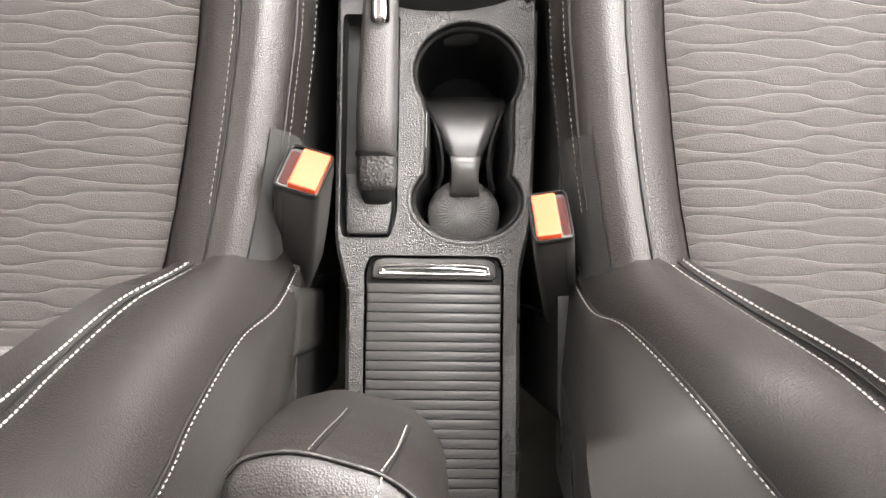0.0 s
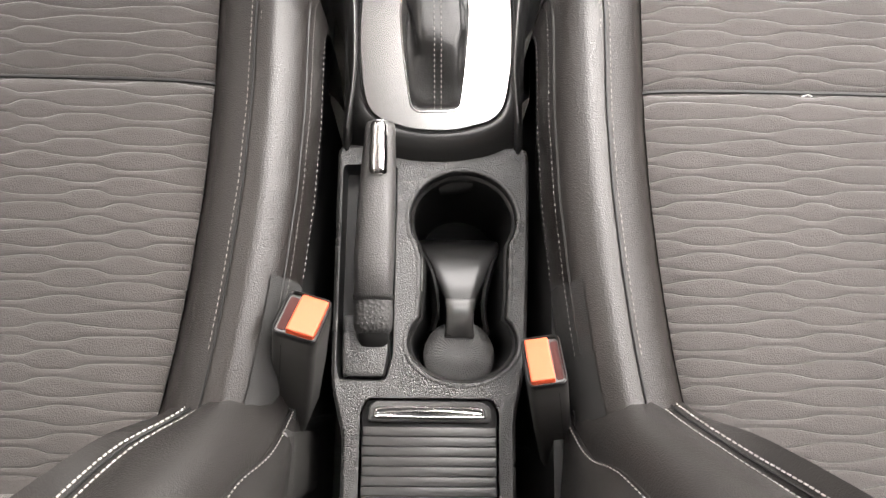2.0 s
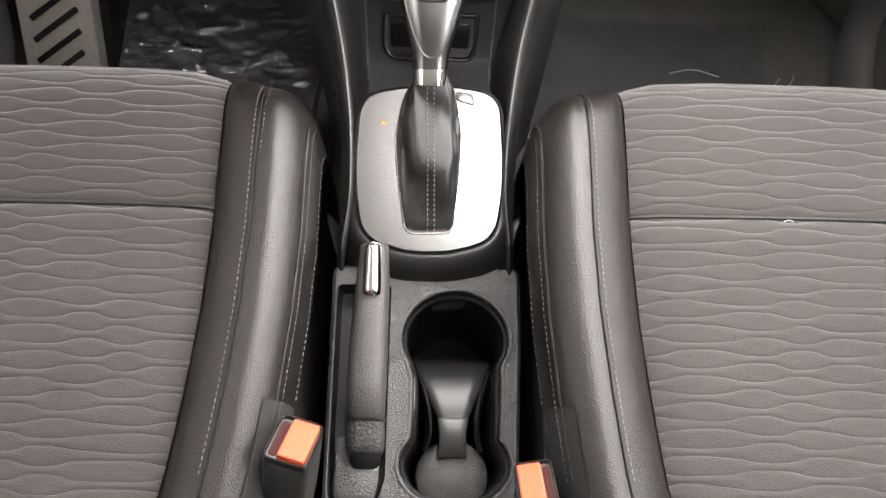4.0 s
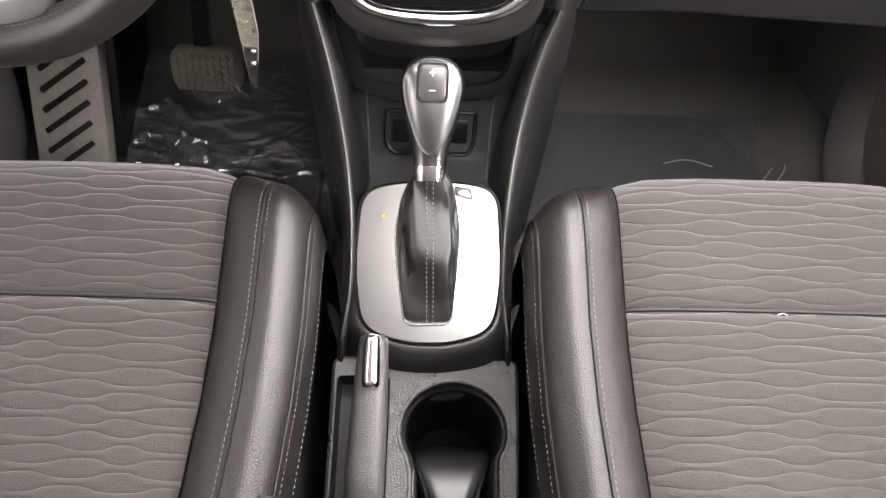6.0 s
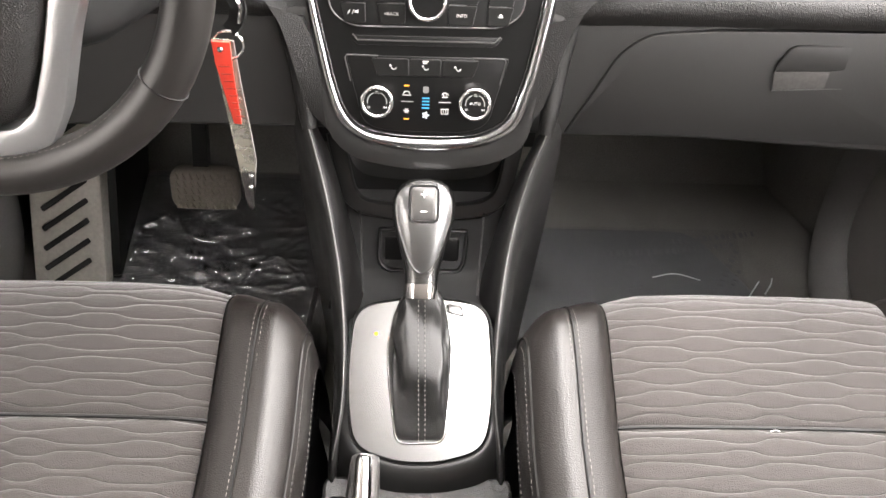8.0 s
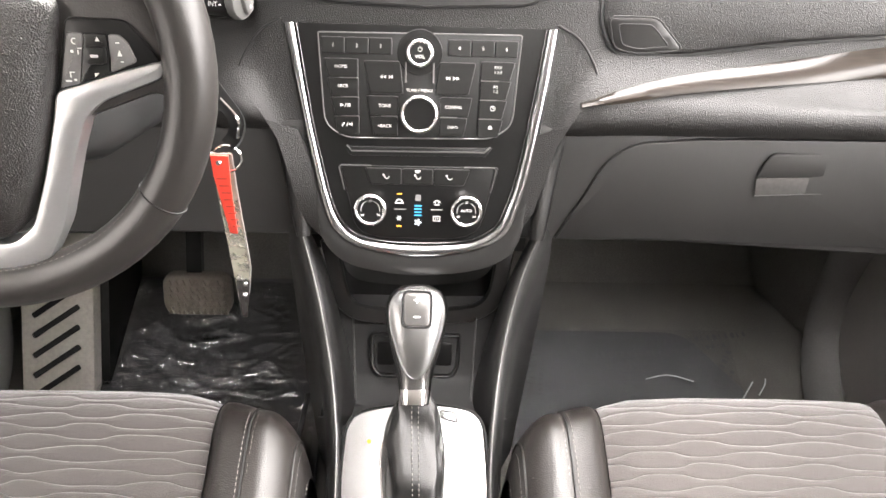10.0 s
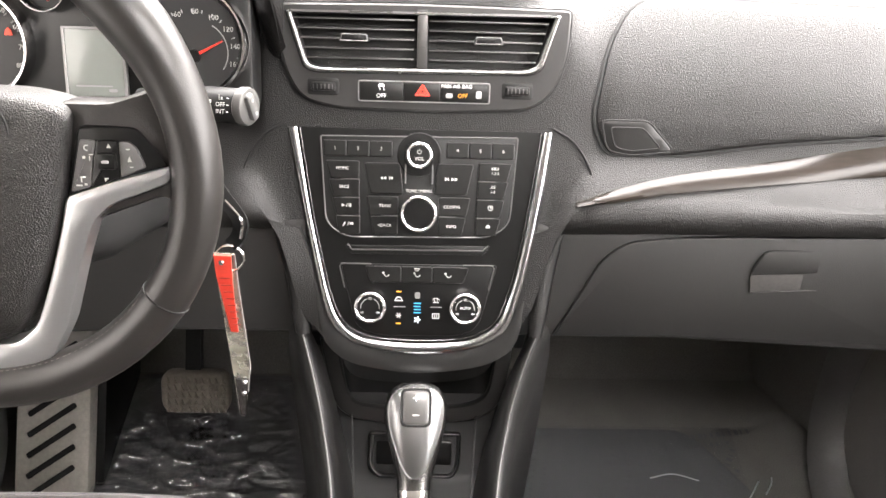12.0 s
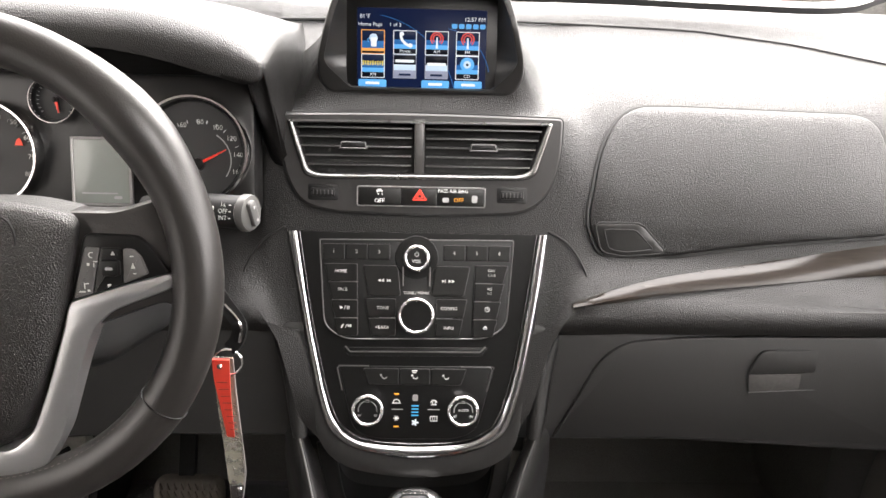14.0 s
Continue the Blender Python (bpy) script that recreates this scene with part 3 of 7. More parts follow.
def key(outline, text="", size=0.0, tx=None, ty=None, parent=panel, top=0.0055, m=FP):
    ob = part("button", slab(inset(outline, -0.0002), 0.002, top, 0.0009, m), BUTTON, parent, smooth=20)
    if text:
        cx = sum(p[0] for p in outline) / len(outline) if tx is None else tx
        cy = sum(p[1] for p in outline) / len(outline) if ty is None else ty
        letters(text, size * 0.88, cx, cy, m, PRINT, ob, top + 0.0003)
    return ob


for i in range(3):
    for s in (-1, 1):
        x0 = 0.1015 - i * 0.0245
        a, b = sorted((s * x0, s * (x0 - 0.0235)))
        key(rect(a, b, 0.1635, 0.180, 0.0012), str(i + 1 if s < 0 else 6 - i), 0.0062)
for s in (-1, 1):
    words = ("HOME", "SRCE", ">/II", "/X") if s < 0 else ("FAV", "AS", "o", "^")
    for i, wd in enumerate(words):
        y1 = 0.1585 - i * 0.0198
        inner, outer_top, outer_bot = 0.064 - i * 0.0004, 0.0995 - i * 0.0035, 0.0975 - (i + 1) * 0.0033
        q = [(s * outer_bot, y1 - 0.0188), (s * inner, y1 - 0.0188), (s * inner, y1), (s * outer_top, y1)]
        q = q if s < 0 else q[::-1]
        k = key(rounded(q, 0.0015, 2))
        cx = s * (inner + outer_top) / 2
        if i < 2:
            letters(wd, 0.0047, cx, y1 - (0.008 if s < 0 else 0.0055), FP, PRINT, k, 0.006)
            if s > 0:
                letters(("1-2-3", "1-2")[i], 0.0040, cx, y1 - 0.0105, FP, PRINT, k, 0.006)
        elif s < 0 and i == 2:
            glyph([arrow(cx - 0.0045, y1 - 0.008, 0.0035, 0.0036), [(cx, y1 - 0.010), (cx + 0.0006, y1 - 0.010), (cx + 0.0018, y1 - 0.006), (cx + 0.0012, y1 - 0.006)], block(cx + 0.0034, y1 - 0.008, 0.0009, 0.0036), block(cx + 0.0052, y1 - 0.008, 0.0009, 0.0036)], FP, k, 0.0061)
        elif s < 0:
            glyph([[(cx - 0.0055, y1 - 0.0105), (cx - 0.0045, y1 - 0.0108), (cx - 0.002, y1 - 0.0072), (cx - 0.003, y1 - 0.006)], [(cx - 0.0005, y1 - 0.0105), (cx + 0.0002, y1 - 0.0105), (cx + 0.0018, y1 - 0.006), (cx + 0.0011, y1 - 0.006)], block(cx + 0.003, y1 - 0.008, 0.0016, 0.0022), arrow(cx + 0.0058, y1 - 0.008, -0.0022, 0.0042)], FP, k, 0.0061)
        elif i == 2:
            glyph(annulus(cx, y1 - 0.008, 0.0028, 0.0006) + [block(cx, y1 - 0.0072, 0.0006, 0.0020), block(cx + 0.0007, y1 - 0.008, 0.0014, 0.0006)], FP, k, 0.0061)
        else:
            glyph([[(cx - 0.0024, y1 - 0.0085), (cx + 0.0024, y1 - 0.0085), (cx, y1 - 0.0060)], block(cx, y1 - 0.0096, 0.0048, 0.0010)], FP, k, 0.0061)
        if i < 3:
            bars([(s * (inner + 0.009), y1 - 0.0193, 0.019, 0.001)], FP, EDGE, panel, 0.0062, "mark_line")
    q = rounded([(s * 0.0515, 0.124), (s * 0.0165, 0.124), (s * 0.0205, 0.157), (s * 0.0585, 0.157)], 0.003, 3)
    k = key(q if s < 0 else q[::-1])
    w = 0.0032
    glyph([arrow(s * 0.0385 - s * 0.0035, 0.141, s * 0.0030, 0.0036), arrow(s * 0.0385, 0.141, s * 0.0030, 0.0036), block(s * 0.0315, 0.141, 0.0008, 0.0036), arrow(s * 0.0315 - s * 0.0035, 0.141, s * 0.0030, 0.0036)], FP, k, 0.0061)
    part("silver_edge", slab([(s * 0.0145 - 0.0008, 0.1355), (s * 0.0145 + 0.0008, 0.1355), (s * 0.0145 + 0.0008, 0.156), (s * 0.0145 - 0.0008, 0.156)], 0.002, 0.0065, 0.0003, FP), EDGE, panel)
    for y0, y1, wd in ((0.101, 0.121, "TONE" if s < 0 else "CONFIG"), (0.080, 0.0995, "<BACK" if s < 0 else "INFO")):
        q = rounded([(s * (0.0475 + (y0 - 0.08) * 0.2), y0), (s * 0.022, y0), (s * 0.022, y1), (s * (0.0515 + (y0 - 0.08) * 0.2), y1)], 0.002, 2)
        k = key(q if s < 0 else q[::-1], wd, 0.0055, tx=s * 0.036)
    bars([(s * 0.031, 0.1003, 0.018, 0.001)], FP, EDGE, panel, 0.0062, "mark_line")


def knob(cx, cy, r, h, text=(), ring=0.0022):
    m = FP @ Matrix.Translation((cx, cy, 0))
    k = part("knob", turned([(r, 0), (r, h * 0.75), (r - 0.0008, h * 0.95), (r - ring, h), (r - ring, h - 0.002), (0.0005, h - 0.0018)], m), GLOSS, panel)
    part("knob_ring", turned([(r + 0.0014, 0.002), (r + 0.0014, h * 0.8)] + [(r - 0.0008 + 0.0022 * math.cos(radians(q)), h * 0.85 + 0.0034 * math.sin(radians(q))) for q in range(0, 181, 20)], m, cap=False), CHROME, k, "chrome ring")
    for tx, x, y, sz in text:
        letters(tx, sz * 0.85, cx + x, cy + y, FP, WHITE, k, h - 0.0006)
    return k


knob(0, 0.1665, 0.0132, 0.014, (("VOL", 0, -0.004, 0.0062),))
glyph(annulus(0, 0.1700, 0.0024, 0.0006, 12, 120, 420) + [block(0, 0.1722, 0.0006, 0.0022)], FP, panel, 0.0134)
part("knob_collar", rim(circle(0, 0.1665, 0.0235, 32), circle(0, 0.1665, 0.0150, 32), 0.002, 0.0062, 0.0008, FP), GLOSS, panel)
letters("TUNE / MENU", 0.0045, 0, 0.1275, FP, PRINT, panel, 0.0045)
knob(0.0005, 0.1040, 0.0188, 0.016)
# disc slot
part("disc_slot", slab(rounded([(-0.079, 0.067), (-0.072, 0.0575), (0.072, 0.0585), (0.080, 0.0685)], 0.002, 2), 0.001, 0.003, 0.0006, FP), DARK, panel)
part("slot_lip", sweep([(-0.076, 0.0685, 0.0035), (-0.071, 0.0625, 0.004), (0.071, 0.0635, 0.004), (0.077, 0.0695, 0.0035)], disc(0.0009, 6), up=(0, 0, 1), m=FP), EDGE, panel, "thin silver slot lip")
# climate controls
CL = rounded([(-0.083, 0.0465), (-0.066, -0.026), (-0.04, -0.0335), (0.042, -0.0335), (0.068, -0.026), (0.088, 0.0475)], [0.004, 0.018, 0.01, 0.01, 0.018, 0.004], 4)
part("climate_face", slab(CL, 0.0, 0.0035, 0.001, FP), GLOSS, panel)
for s in (-1, 1):
    part("climate_edge", sweep([(s * 0.050, 0.0470, 0.004), (s * 0.0825, 0.0470, 0.004), (s * 0.0845, 0.044, 0.004), (s * 0.079, 0.020, 0.004)], disc(0.0008, 6), m=FP), EDGE, panel, "thin silver edge line")
for x in (-0.034, 0.0, 0.034):
    w = 0.0165
    key(rounded([(x - w, 0.027), (x + w, 0.027), (x + w + (0.006 if x else 0) * (x > 0), 0.0445), (x - w - (0.006 if x < 0 else 0), 0.0445)], 0.002, 2), "")
    glyph(annulus(x + 0.0008, 0.0362, 0.0030, 0.0008, 5, 180, 350) + annulus(x - 0.0028, 0.0375, 0.0012, 0.0012, 6) + ([block(x - 0.0005, 0.0405, 0.0045, 0.0008)] if not x else []), FP, panel, 0.0061)
bars([(0, 0.0425, 0.006, 0.0010)], FP, WHITE, panel, 0.0062)
for cx, mid in ((-0.0505, ""), (0.0535, "AUTO")):
    k = knob(cx, 0.0, 0.0165, 0.013, (("72", 0, 0.0098, 0.0046), ("60", -0.0088, -0.0058, 0.0042), ("84", 0.0088, -0.0058, 0.0042)) + (((mid, 0, 0.0008, 0.0050),) if mid else ()))
    glyph(annulus(cx, 0, 0.0104, 0.0006, 7, 110, 190) + annulus(cx, 0, 0.0104, 0.0006, 7, -10, 70), FP, k, 0.0122)
for y, mt in ((0.0165, LED_AMBER), (-0.0195, LED_AMBER)):
    bars([(-0.0195, y, 0.0055, 0.0012)], FP, mt, panel, 0.0045, "indicator_light")
glyph(annulus(-0.0195, 0.0070, 0.0040, 0.0009, 6, 0, 180) + [block(-0.0195, 0.0064, 0.0095, 0.0009)], FP, panel, 0.0045)
glyph([[(-0.0195 + 0.0032 * math.cos(a) - 0.0004 * math.sin(a), -0.0105 + 0.0032 * math.sin(a) + 0.0004 * math.cos(a)), (-0.0195 - 0.0032 * math.cos(a) - 0.0004 * math.sin(a), -0.0105 - 0.0032 * math.sin(a) + 0.0004 * math.cos(a)), (-0.0195 - 0.0032 * math.cos(a) + 0.0004 * math.sin(a), -0.0105 - 0.0032 * math.sin(a) - 0.0004 * math.cos(a)), (-0.0195 + 0.0032 * math.cos(a) + 0.0004 * math.sin(a), -0.0105 + 0.0032 * math.sin(a) - 0.0004 * math.cos(a))] for a in (0.0, 1.047, 2.094)], FP, panel, 0.0045)
glyph(annulus(0.0215, 0.0060, 0.0042, 0.0008, 6, 20, 160) + [block(0.0215, 0.0050, 0.0060, 0.0008), block(0.0200, 0.0072, 0.0007, 0.0024), block(0.0230, 0.0072, 0.0007, 0.0024)], FP, panel, 0.0045)
glyph([block(0.0215, -0.0080, 0.0080, 0.0008), block(0.0215, -0.0130, 0.0080, 0.0008), block(0.0179, -0.0105, 0.0008, 0.0050), block(0.0251, -0.0105, 0.0008, 0.0050), block(0.0203, -0.0105, 0.0007, 0.0028), block(0.0227, -0.0105, 0.0007, 0.0028)], FP, panel, 0.0045)
bars([(-0.0185, -0.0005, 0.013, 0.001), (0.0215, -0.0005, 0.013, 0.001), (0.001, 0.0125, 0.006, 0.007)], FP, SILVER, panel, 0.0046, "mark_line")
bars([(0.001, y, 0.0078, 0.0013) for y in (0.0035, 0.0, -0.0035, -0.007)], FP, LED_BLUE, panel, 0.0045, "indicator_light")
part("fan_mark", slab([(0.001 + (0.0030 + 0.0012 * math.cos(5 * a)) * math.cos(a), -0.0150 + (0.0030 + 0.0012 * math.cos(5 * a)) * math.sin(a)) for a in [2 * math.pi * i / 30 for i in range(30)]], 0.003, 0.0046, 0.0002, FP), ICON_WHITE, panel)

# air vents and the switch row
vent = thing("air_vent", "twin centre air vents in a silver frame above a switch row", "air vent", at=(0, 0.76, 0.82))
VO = rounded([(-0.1485, 0.0835), (-0.1475, 0.049), (-0.140, 0.014), (-0.1247, -0.0118), (-0.0929, -0.0205), (0.0139, -0.0238), (0.1106, -0.0195), (0.1318, -0.009), (0.1445, 0.0095), (0.153, 0.0416), (0.1540, 0.0835), (0.0, 0.0865)], [0.006, 0.02, 0.02, 0.014, 0.02, 0.05, 0.02, 0.014, 0.016, 0.02, 0.006, 0.1], 4)
VI = rounded([(-0.140, 0.077), (-0.122, 0.018), (-0.108, 0.0145), (0.112, 0.0165), (0.1265, 0.021), (0.144, 0.0785)], [0.003, 0.008, 0.008, 0.008, 0.008, 0.003], 3)
VI2 = rounded([(-0.133, 0.075), (-0.1165, 0.0235), (-0.104, 0.0205), (0.108, 0.0225), (0.1205, 0.0265), (0.137, 0.0765)], [0.003, 0.008, 0.008, 0.008, 0.008, 0.003], 3)
part("bezel", join(holed(inset(VO, 0.002), [VI2], 0.0045, FV), loft([[(x, y, z) for x, y in inset(VO, d)] for z, d in ((-0.02, 0.0), (0.003, 0.0), (0.0045, 0.002))], cap=False, m=FV)), mat("bezel_satin", (0.022, 0.0214, 0.021), 0.36, grain=0.2, scale=500, bump=0.06, wear=0.2), vent, "dark grey bezel", smooth=50)
part("bezel_gap", rim(inset(VO, -0.0016), inset(VO, 0.0002), -0.012, 0.0016, 0.0004, FV), DARK, vent)
part("vent_frame", rim(VI, VI2, 0.0, 0.0085, 0.0022, FV), mat("vent_frame_satin", (0.20, 0.198, 0.195), 0.27, 0.9, grain=0.08, scale=400, wear=0.2), vent, "satin silver frame", smooth=60)
part("vent_throat", loft([[(x, y, z) for x, y in inset(VI2, d)] for z, d in ((0.006, 0.0), (-0.022, 0.002))], cap=False, m=FV), RUBBER, vent)
part("vent_back", slab(VI2, -0.026, -0.020, 0.0005, FV), RUBBER, vent)
part("vent_divider", box(-0.0045, 0.0060, 0.018, 0.080, -0.018, 0.0070, 0.0012, FV), mat("divider_grey", (0.07, 0.069, 0.067), 0.35, 0.6, wear=0.15, grain=0.1), vent, "grey divider")
for s in (-1, 1):
    for i in range(5):
        y = 0.0695 - i * 0.0098
        half = 0.131 - i * 0.0028
        a, b = sorted((s * 0.008, s * half))
        m = FV @ Matrix.Translation((0, y, 0.002)) @ Matrix.Rotation(radians(3), 4, "X")
        slat = part("slat", box(a, b, -0.0008, 0.0008, -0.016, 0.002, 0.0003, m), RUBBER, vent)
        # Silver strip stands in for light caught on the slat's front edge.
        part("slat_glint", box(a, b, -0.0007, 0.0007, 0.0019, 0.0026, 0.0002, m), EDGE, slat)
    cx = s * 0.069
    TB = rounded([(cx - 0.0155, 0.0470), (cx + 0.0155, 0.0470), (cx + 0.013, 0.0555), (cx - 0.013, 0.0555)], 0.002, 2)
    tab = part("vent_tab", slab(TB, 0.006, 0.012, 0.001, FV), GLOSS, vent, "dark vent tab with a silver edge")
    part("tab_edge", rim(inset(TB, 0.0006), inset(TB, 0.0016), 0.011, 0.0126, 0.0003, FV), EDGE, tab)
    wx = s * 0.1015
    part("thumb_recess", slab(rect(wx - 0.0165, wx + 0.0165, -0.008, 0.0095, 0.003), 0.0035, 0.0048, 0.0008, FV), DARK, vent)
    part("thumb_wheel", box(wx - 0.0125, wx + 0.0125, -0.0035, 0.0055, 0.004, 0.0085, 0.002, FV), BUTTON, vent)
    bars([(wx - 0.010 + i * 0.004, 0.001, 0.0010, 0.005) for i in range(6)], FV, EDGE, vent, 0.0089)
SW = rect(-0.0655, 0.0730, -0.0135, 0.0085, 0.003)
part("switch_bank", slab(SW, 0.003, 0.0058, 0.001, FV), GLOSS, vent)
part("switch_edge", rim(SW, inset(SW, 0.0013), 0.004, 0.0066, 0.0003, FV), SILVER, vent, "thin silver edge")
for a, b in ((-0.0635, -0.018), (-0.0172, 0.0205), (0.0213, 0.071)):
    part("switch", slab(rect(a, b, -0.0118, 0.0068, 0.0015), 0.004, 0.0072, 0.0008, FV), BUTTON, vent)
letters("OFF", 0.0062, -0.041, -0.0072, FV, WHITE, vent, 0.0076)
glyph([block(-0.041, 0.0050, 0.0040, 0.0012), block(-0.041, 0.0034, 0.0066, 0.0016), block(-0.0434, 0.0021, 0.0012, 0.0008), block(-0.0386, 0.0021, 0.0012, 0.0008)] + annulus(-0.0432, -0.0002, 0.0014, 0.0005, 5, -70, 110) + annulus(-0.0390, -0.0002, 0.0014, 0.0005, 5, -70, 110), FV, vent, 0.0076, WHITE)
letters("PASS AIR BAG", 0.0053, 0.0375, 0.0042, FV, WHITE, vent, 0.0076)
letters("OFF", 0.0062, 0.044, -0.0055, FV, LED_AMBER, vent, 0.0077)
bars([(0.030, -0.0055, 0.007, 0.005), (0.061, -0.004, 0.006, 0.008)], FV, GREY_PRINT, vent, 0.0076)
tri = rim(rounded([(-0.0065, -0.0065), (0.0105, -0.0065), (0.002, 0.0065)], 0.001, 1), rounded([(-0.0035, -0.0048), (0.0075, -0.0048), (0.002, 0.0035)], 0.001, 1), 0.0066, 0.0078, 0.0002, FV)
part("hazard_mark", tri, RED_PRINT, vent, "red warning triangle")
part("hazard_mark", rim(rounded([(-0.002, -0.004), (0.006, -0.004), (0.002, 0.0022)], 0.0005, 1), rounded([(-0.0004, -0.0032), (0.0044, -0.0032), (0.002, 0.0006)], 0.0005, 1), 0.0066, 0.0078, 0.0002, FV), RED_PRINT, vent)

# display
display = thing("touch_screen", "lit colour display in a black hooded housing on the dash top", "screen", at=(0, 0.84, 0.90))
HO = rounded([(-0.098, -0.0075), (0.099, -0.0075), (0.1095, 0.006), (0.1110, 0.026), (0.0985, 0.073), (0.088, 0.101), (-0.086, 0.101), (-0.0965, 0.073), (-0.1090, 0.026), (-0.1075, 0.006)], [0.008, 0.008, 0.012, 0.012, 0.03, 0.014, 0.014, 0.03, 0.012, 0.012], 5)
HI = rounded([(-0.0745, -0.0015), (0.0780, -0.0015), (0.0995, 0.0205), (0.1025, 0.0275), (0.0915, 0.070), (0.082, 0.094), (-0.080, 0.094), (-0.0895, 0.070), (-0.1005, 0.0275), (-0.0975, 0.0205)], [0.004, 0.004, 0.006, 0.006, 0.03, 0.010, 0.010, 0.03, 0.006, 0.006], 5)
lip = lambda y: 0.003 + 0.022 * min(max((y + 0.005) / 0.06, 0), 1)
hood = loft([[(x * 1.10, y - 0.045, -0.12) for x, y in HO], [(x * 1.04, y - 0.012, -0.04) for x, y in HO], [(x * 1.01, y - 0.001, lip(y) - 0.012) for x, y in HO], [(x, y, lip(y) - 0.003) for x, y in HO], [(x, y, lip(y) - 0.0006) for x, y in inset(HO, 0.0012)], [(x, y, lip(y)) for x, y in inset(HO, 0.003)], [(x, y, lip(y) - 0.0008) for x, y in inset(HI, -0.001)], [(x, y, lip(y) - 0.004) for x, y in HI], [(max(min(x, 0.0815), -0.0785), -0.001 + (y + 0.0015) * 1.02, -0.005) for x, y in HI]], cap=False, m=FS)
part("hood", hood, SATIN_BLACK, display, "black hood with a thin rim", smooth=45)
foot_o = smooth_path([(-0.166, 0.900, 0.884), (-0.158, 0.850, 0.868), (-0.148, 0.812, 0.862), (-0.130, 0.790, 0.860), (-0.08, 0.785, 0.864), (0.0, 0.783, 0.866), (0.08, 0.785, 0.864), (0.132, 0.790, 0.860), (0.151, 0.812, 0.862), (0.161, 0.850, 0.868), (0.170, 0.900, 0.884)], 50)
foot_i = smooth_path([(-0.112, 0.892, 0.912), (-0.1105, 0.850, 0.917), (-0.1095, 0.826, 0.911), (-0.1060, 0.818, 0.899), (-0.092, 0.812, 0.887), (0.0, 0.811, 0.8845), (0.094, 0.812, 0.887), (0.1080, 0.818, 0.899), (0.1115, 0.826, 0.911), (0.1125, 0.850, 0.917), (0.114, 0.892, 0.912)], 50)
part("plinth", loft([[a * (1 - k) + b * k + Vector((0, 0, -0.011 * math.sin(math.pi * k) * min((b - a).length / 0.06, 1))) for a, b in zip(foot_o, foot_i)] for k in (-0.08, 0.0, 0.15, 0.35, 0.55, 0.75, 0.9, 1.0, 1.06)], closed=False), SOFT_DASH, display, "grained mound under the display", smooth=80)
part("bezel", slab(rect(-0.083, 0.086, -0.0045, 0.098, 0.004), -0.012, -0.0045, 0.001, FS), GLOSS, display)
part("glass", slab(rect(-0.0675, 0.0705, -0.0085, 0.0805, 0.001), -0.004, -0.002, 0.0004, FS), SCREEN_BLUE, display, "lit blue display")
SX = (-0.0505, -0.0165, 0.0175, 0.0505)


def icon(x, y, edge, field, name, label_dark=True):
    o = part("icon", rim(rect(x - 0.0125, x + 0.0125, y - 0.0125, y + 0.0125, 0.0008, 2), rect(x - 0.0117, x + 0.0117, y - 0.0117, y + 0.0117, 0.0006, 2), -0.003, -0.0012, 0.0001, FS), edge, display)
    for y0, y1, mt in field:
        part("icon_field", slab(rect(x - 0.0117, x + 0.0117, y + y0, y + y1, 0.0003, 1), -0.003, -0.0015, 0.0001, FS), mt, o)
    if name:
        letters(name, 0.0046, x, y - 0.0090, FS, ICON_WHITE, o, -0.0010)
    return o


BLUES = [(-0.0065, -0.002, ICON_BLUE), (-0.002, 0.003, ICON_MID), (0.003, 0.0117, ICON_DARK), (-0.0117, -0.0065, ICON_BLACK)]
GREYS = [(-0.0117, -0.004, ICON_GREY), (-0.004, 0.002, ICON_PALE), (0.002, 0.0117, ICON_BLACK)]
o = icon(SX[0], 0.0455, ICON_ORANGE, [(-0.0065, 0.001, ICON_MID), (0.001, 0.0117, ICON_DARK), (-0.0095, -0.0065, ICON_ORANGE), (-0.0117, -0.0095, ICON_BLACK)], "")
part("icon_shape", slab(circle(SX[0] + 0.0005, 0.0495, 0.0045, 14), -0.003, -0.0009, 0.0001, FS), ICON_PALE, o)
part("icon_shape", slab(rect(SX[0] - 0.0022, SX[0] + 0.0038, 0.0405, 0.050, 0.001, 2), -0.003, -0.0008, 0.0001, FS), ICON_WHITE, o)
glyph(annulus(SX[0] - 0.0028, 0.0475, 0.0030, 0.0007, 5, 120, 240), FS, o, -0.0007, ICON_BLUE)
o = icon(SX[1], 0.0455, ICON_WHITE, BLUES, "Phone")
part("icon_shape", sweep(smooth_path([(SX[1] - 0.0045, 0.0550, -0.001), (SX[1] - 0.0035, 0.0490, -0.001), (SX[1] + 0.001, 0.0440, -0.001), (SX[1] + 0.0065, 0.0415, -0.001)], 12), [(-0.0014, -0.0003), (0.0014, -0.0003), (0.0014, 0.0003), (-0.0014, 0.0003)], up=(0, 0, 1), m=FS), ICON_WHITE, o)
for ex, ey in ((-0.0035, 0.0545), (0.0058, 0.0425)):
    part("icon_shape", slab(circle(SX[1] + ex, ey, 0.0024, 10), -0.002, -0.0006, 0.0001, FS), ICON_WHITE, o)
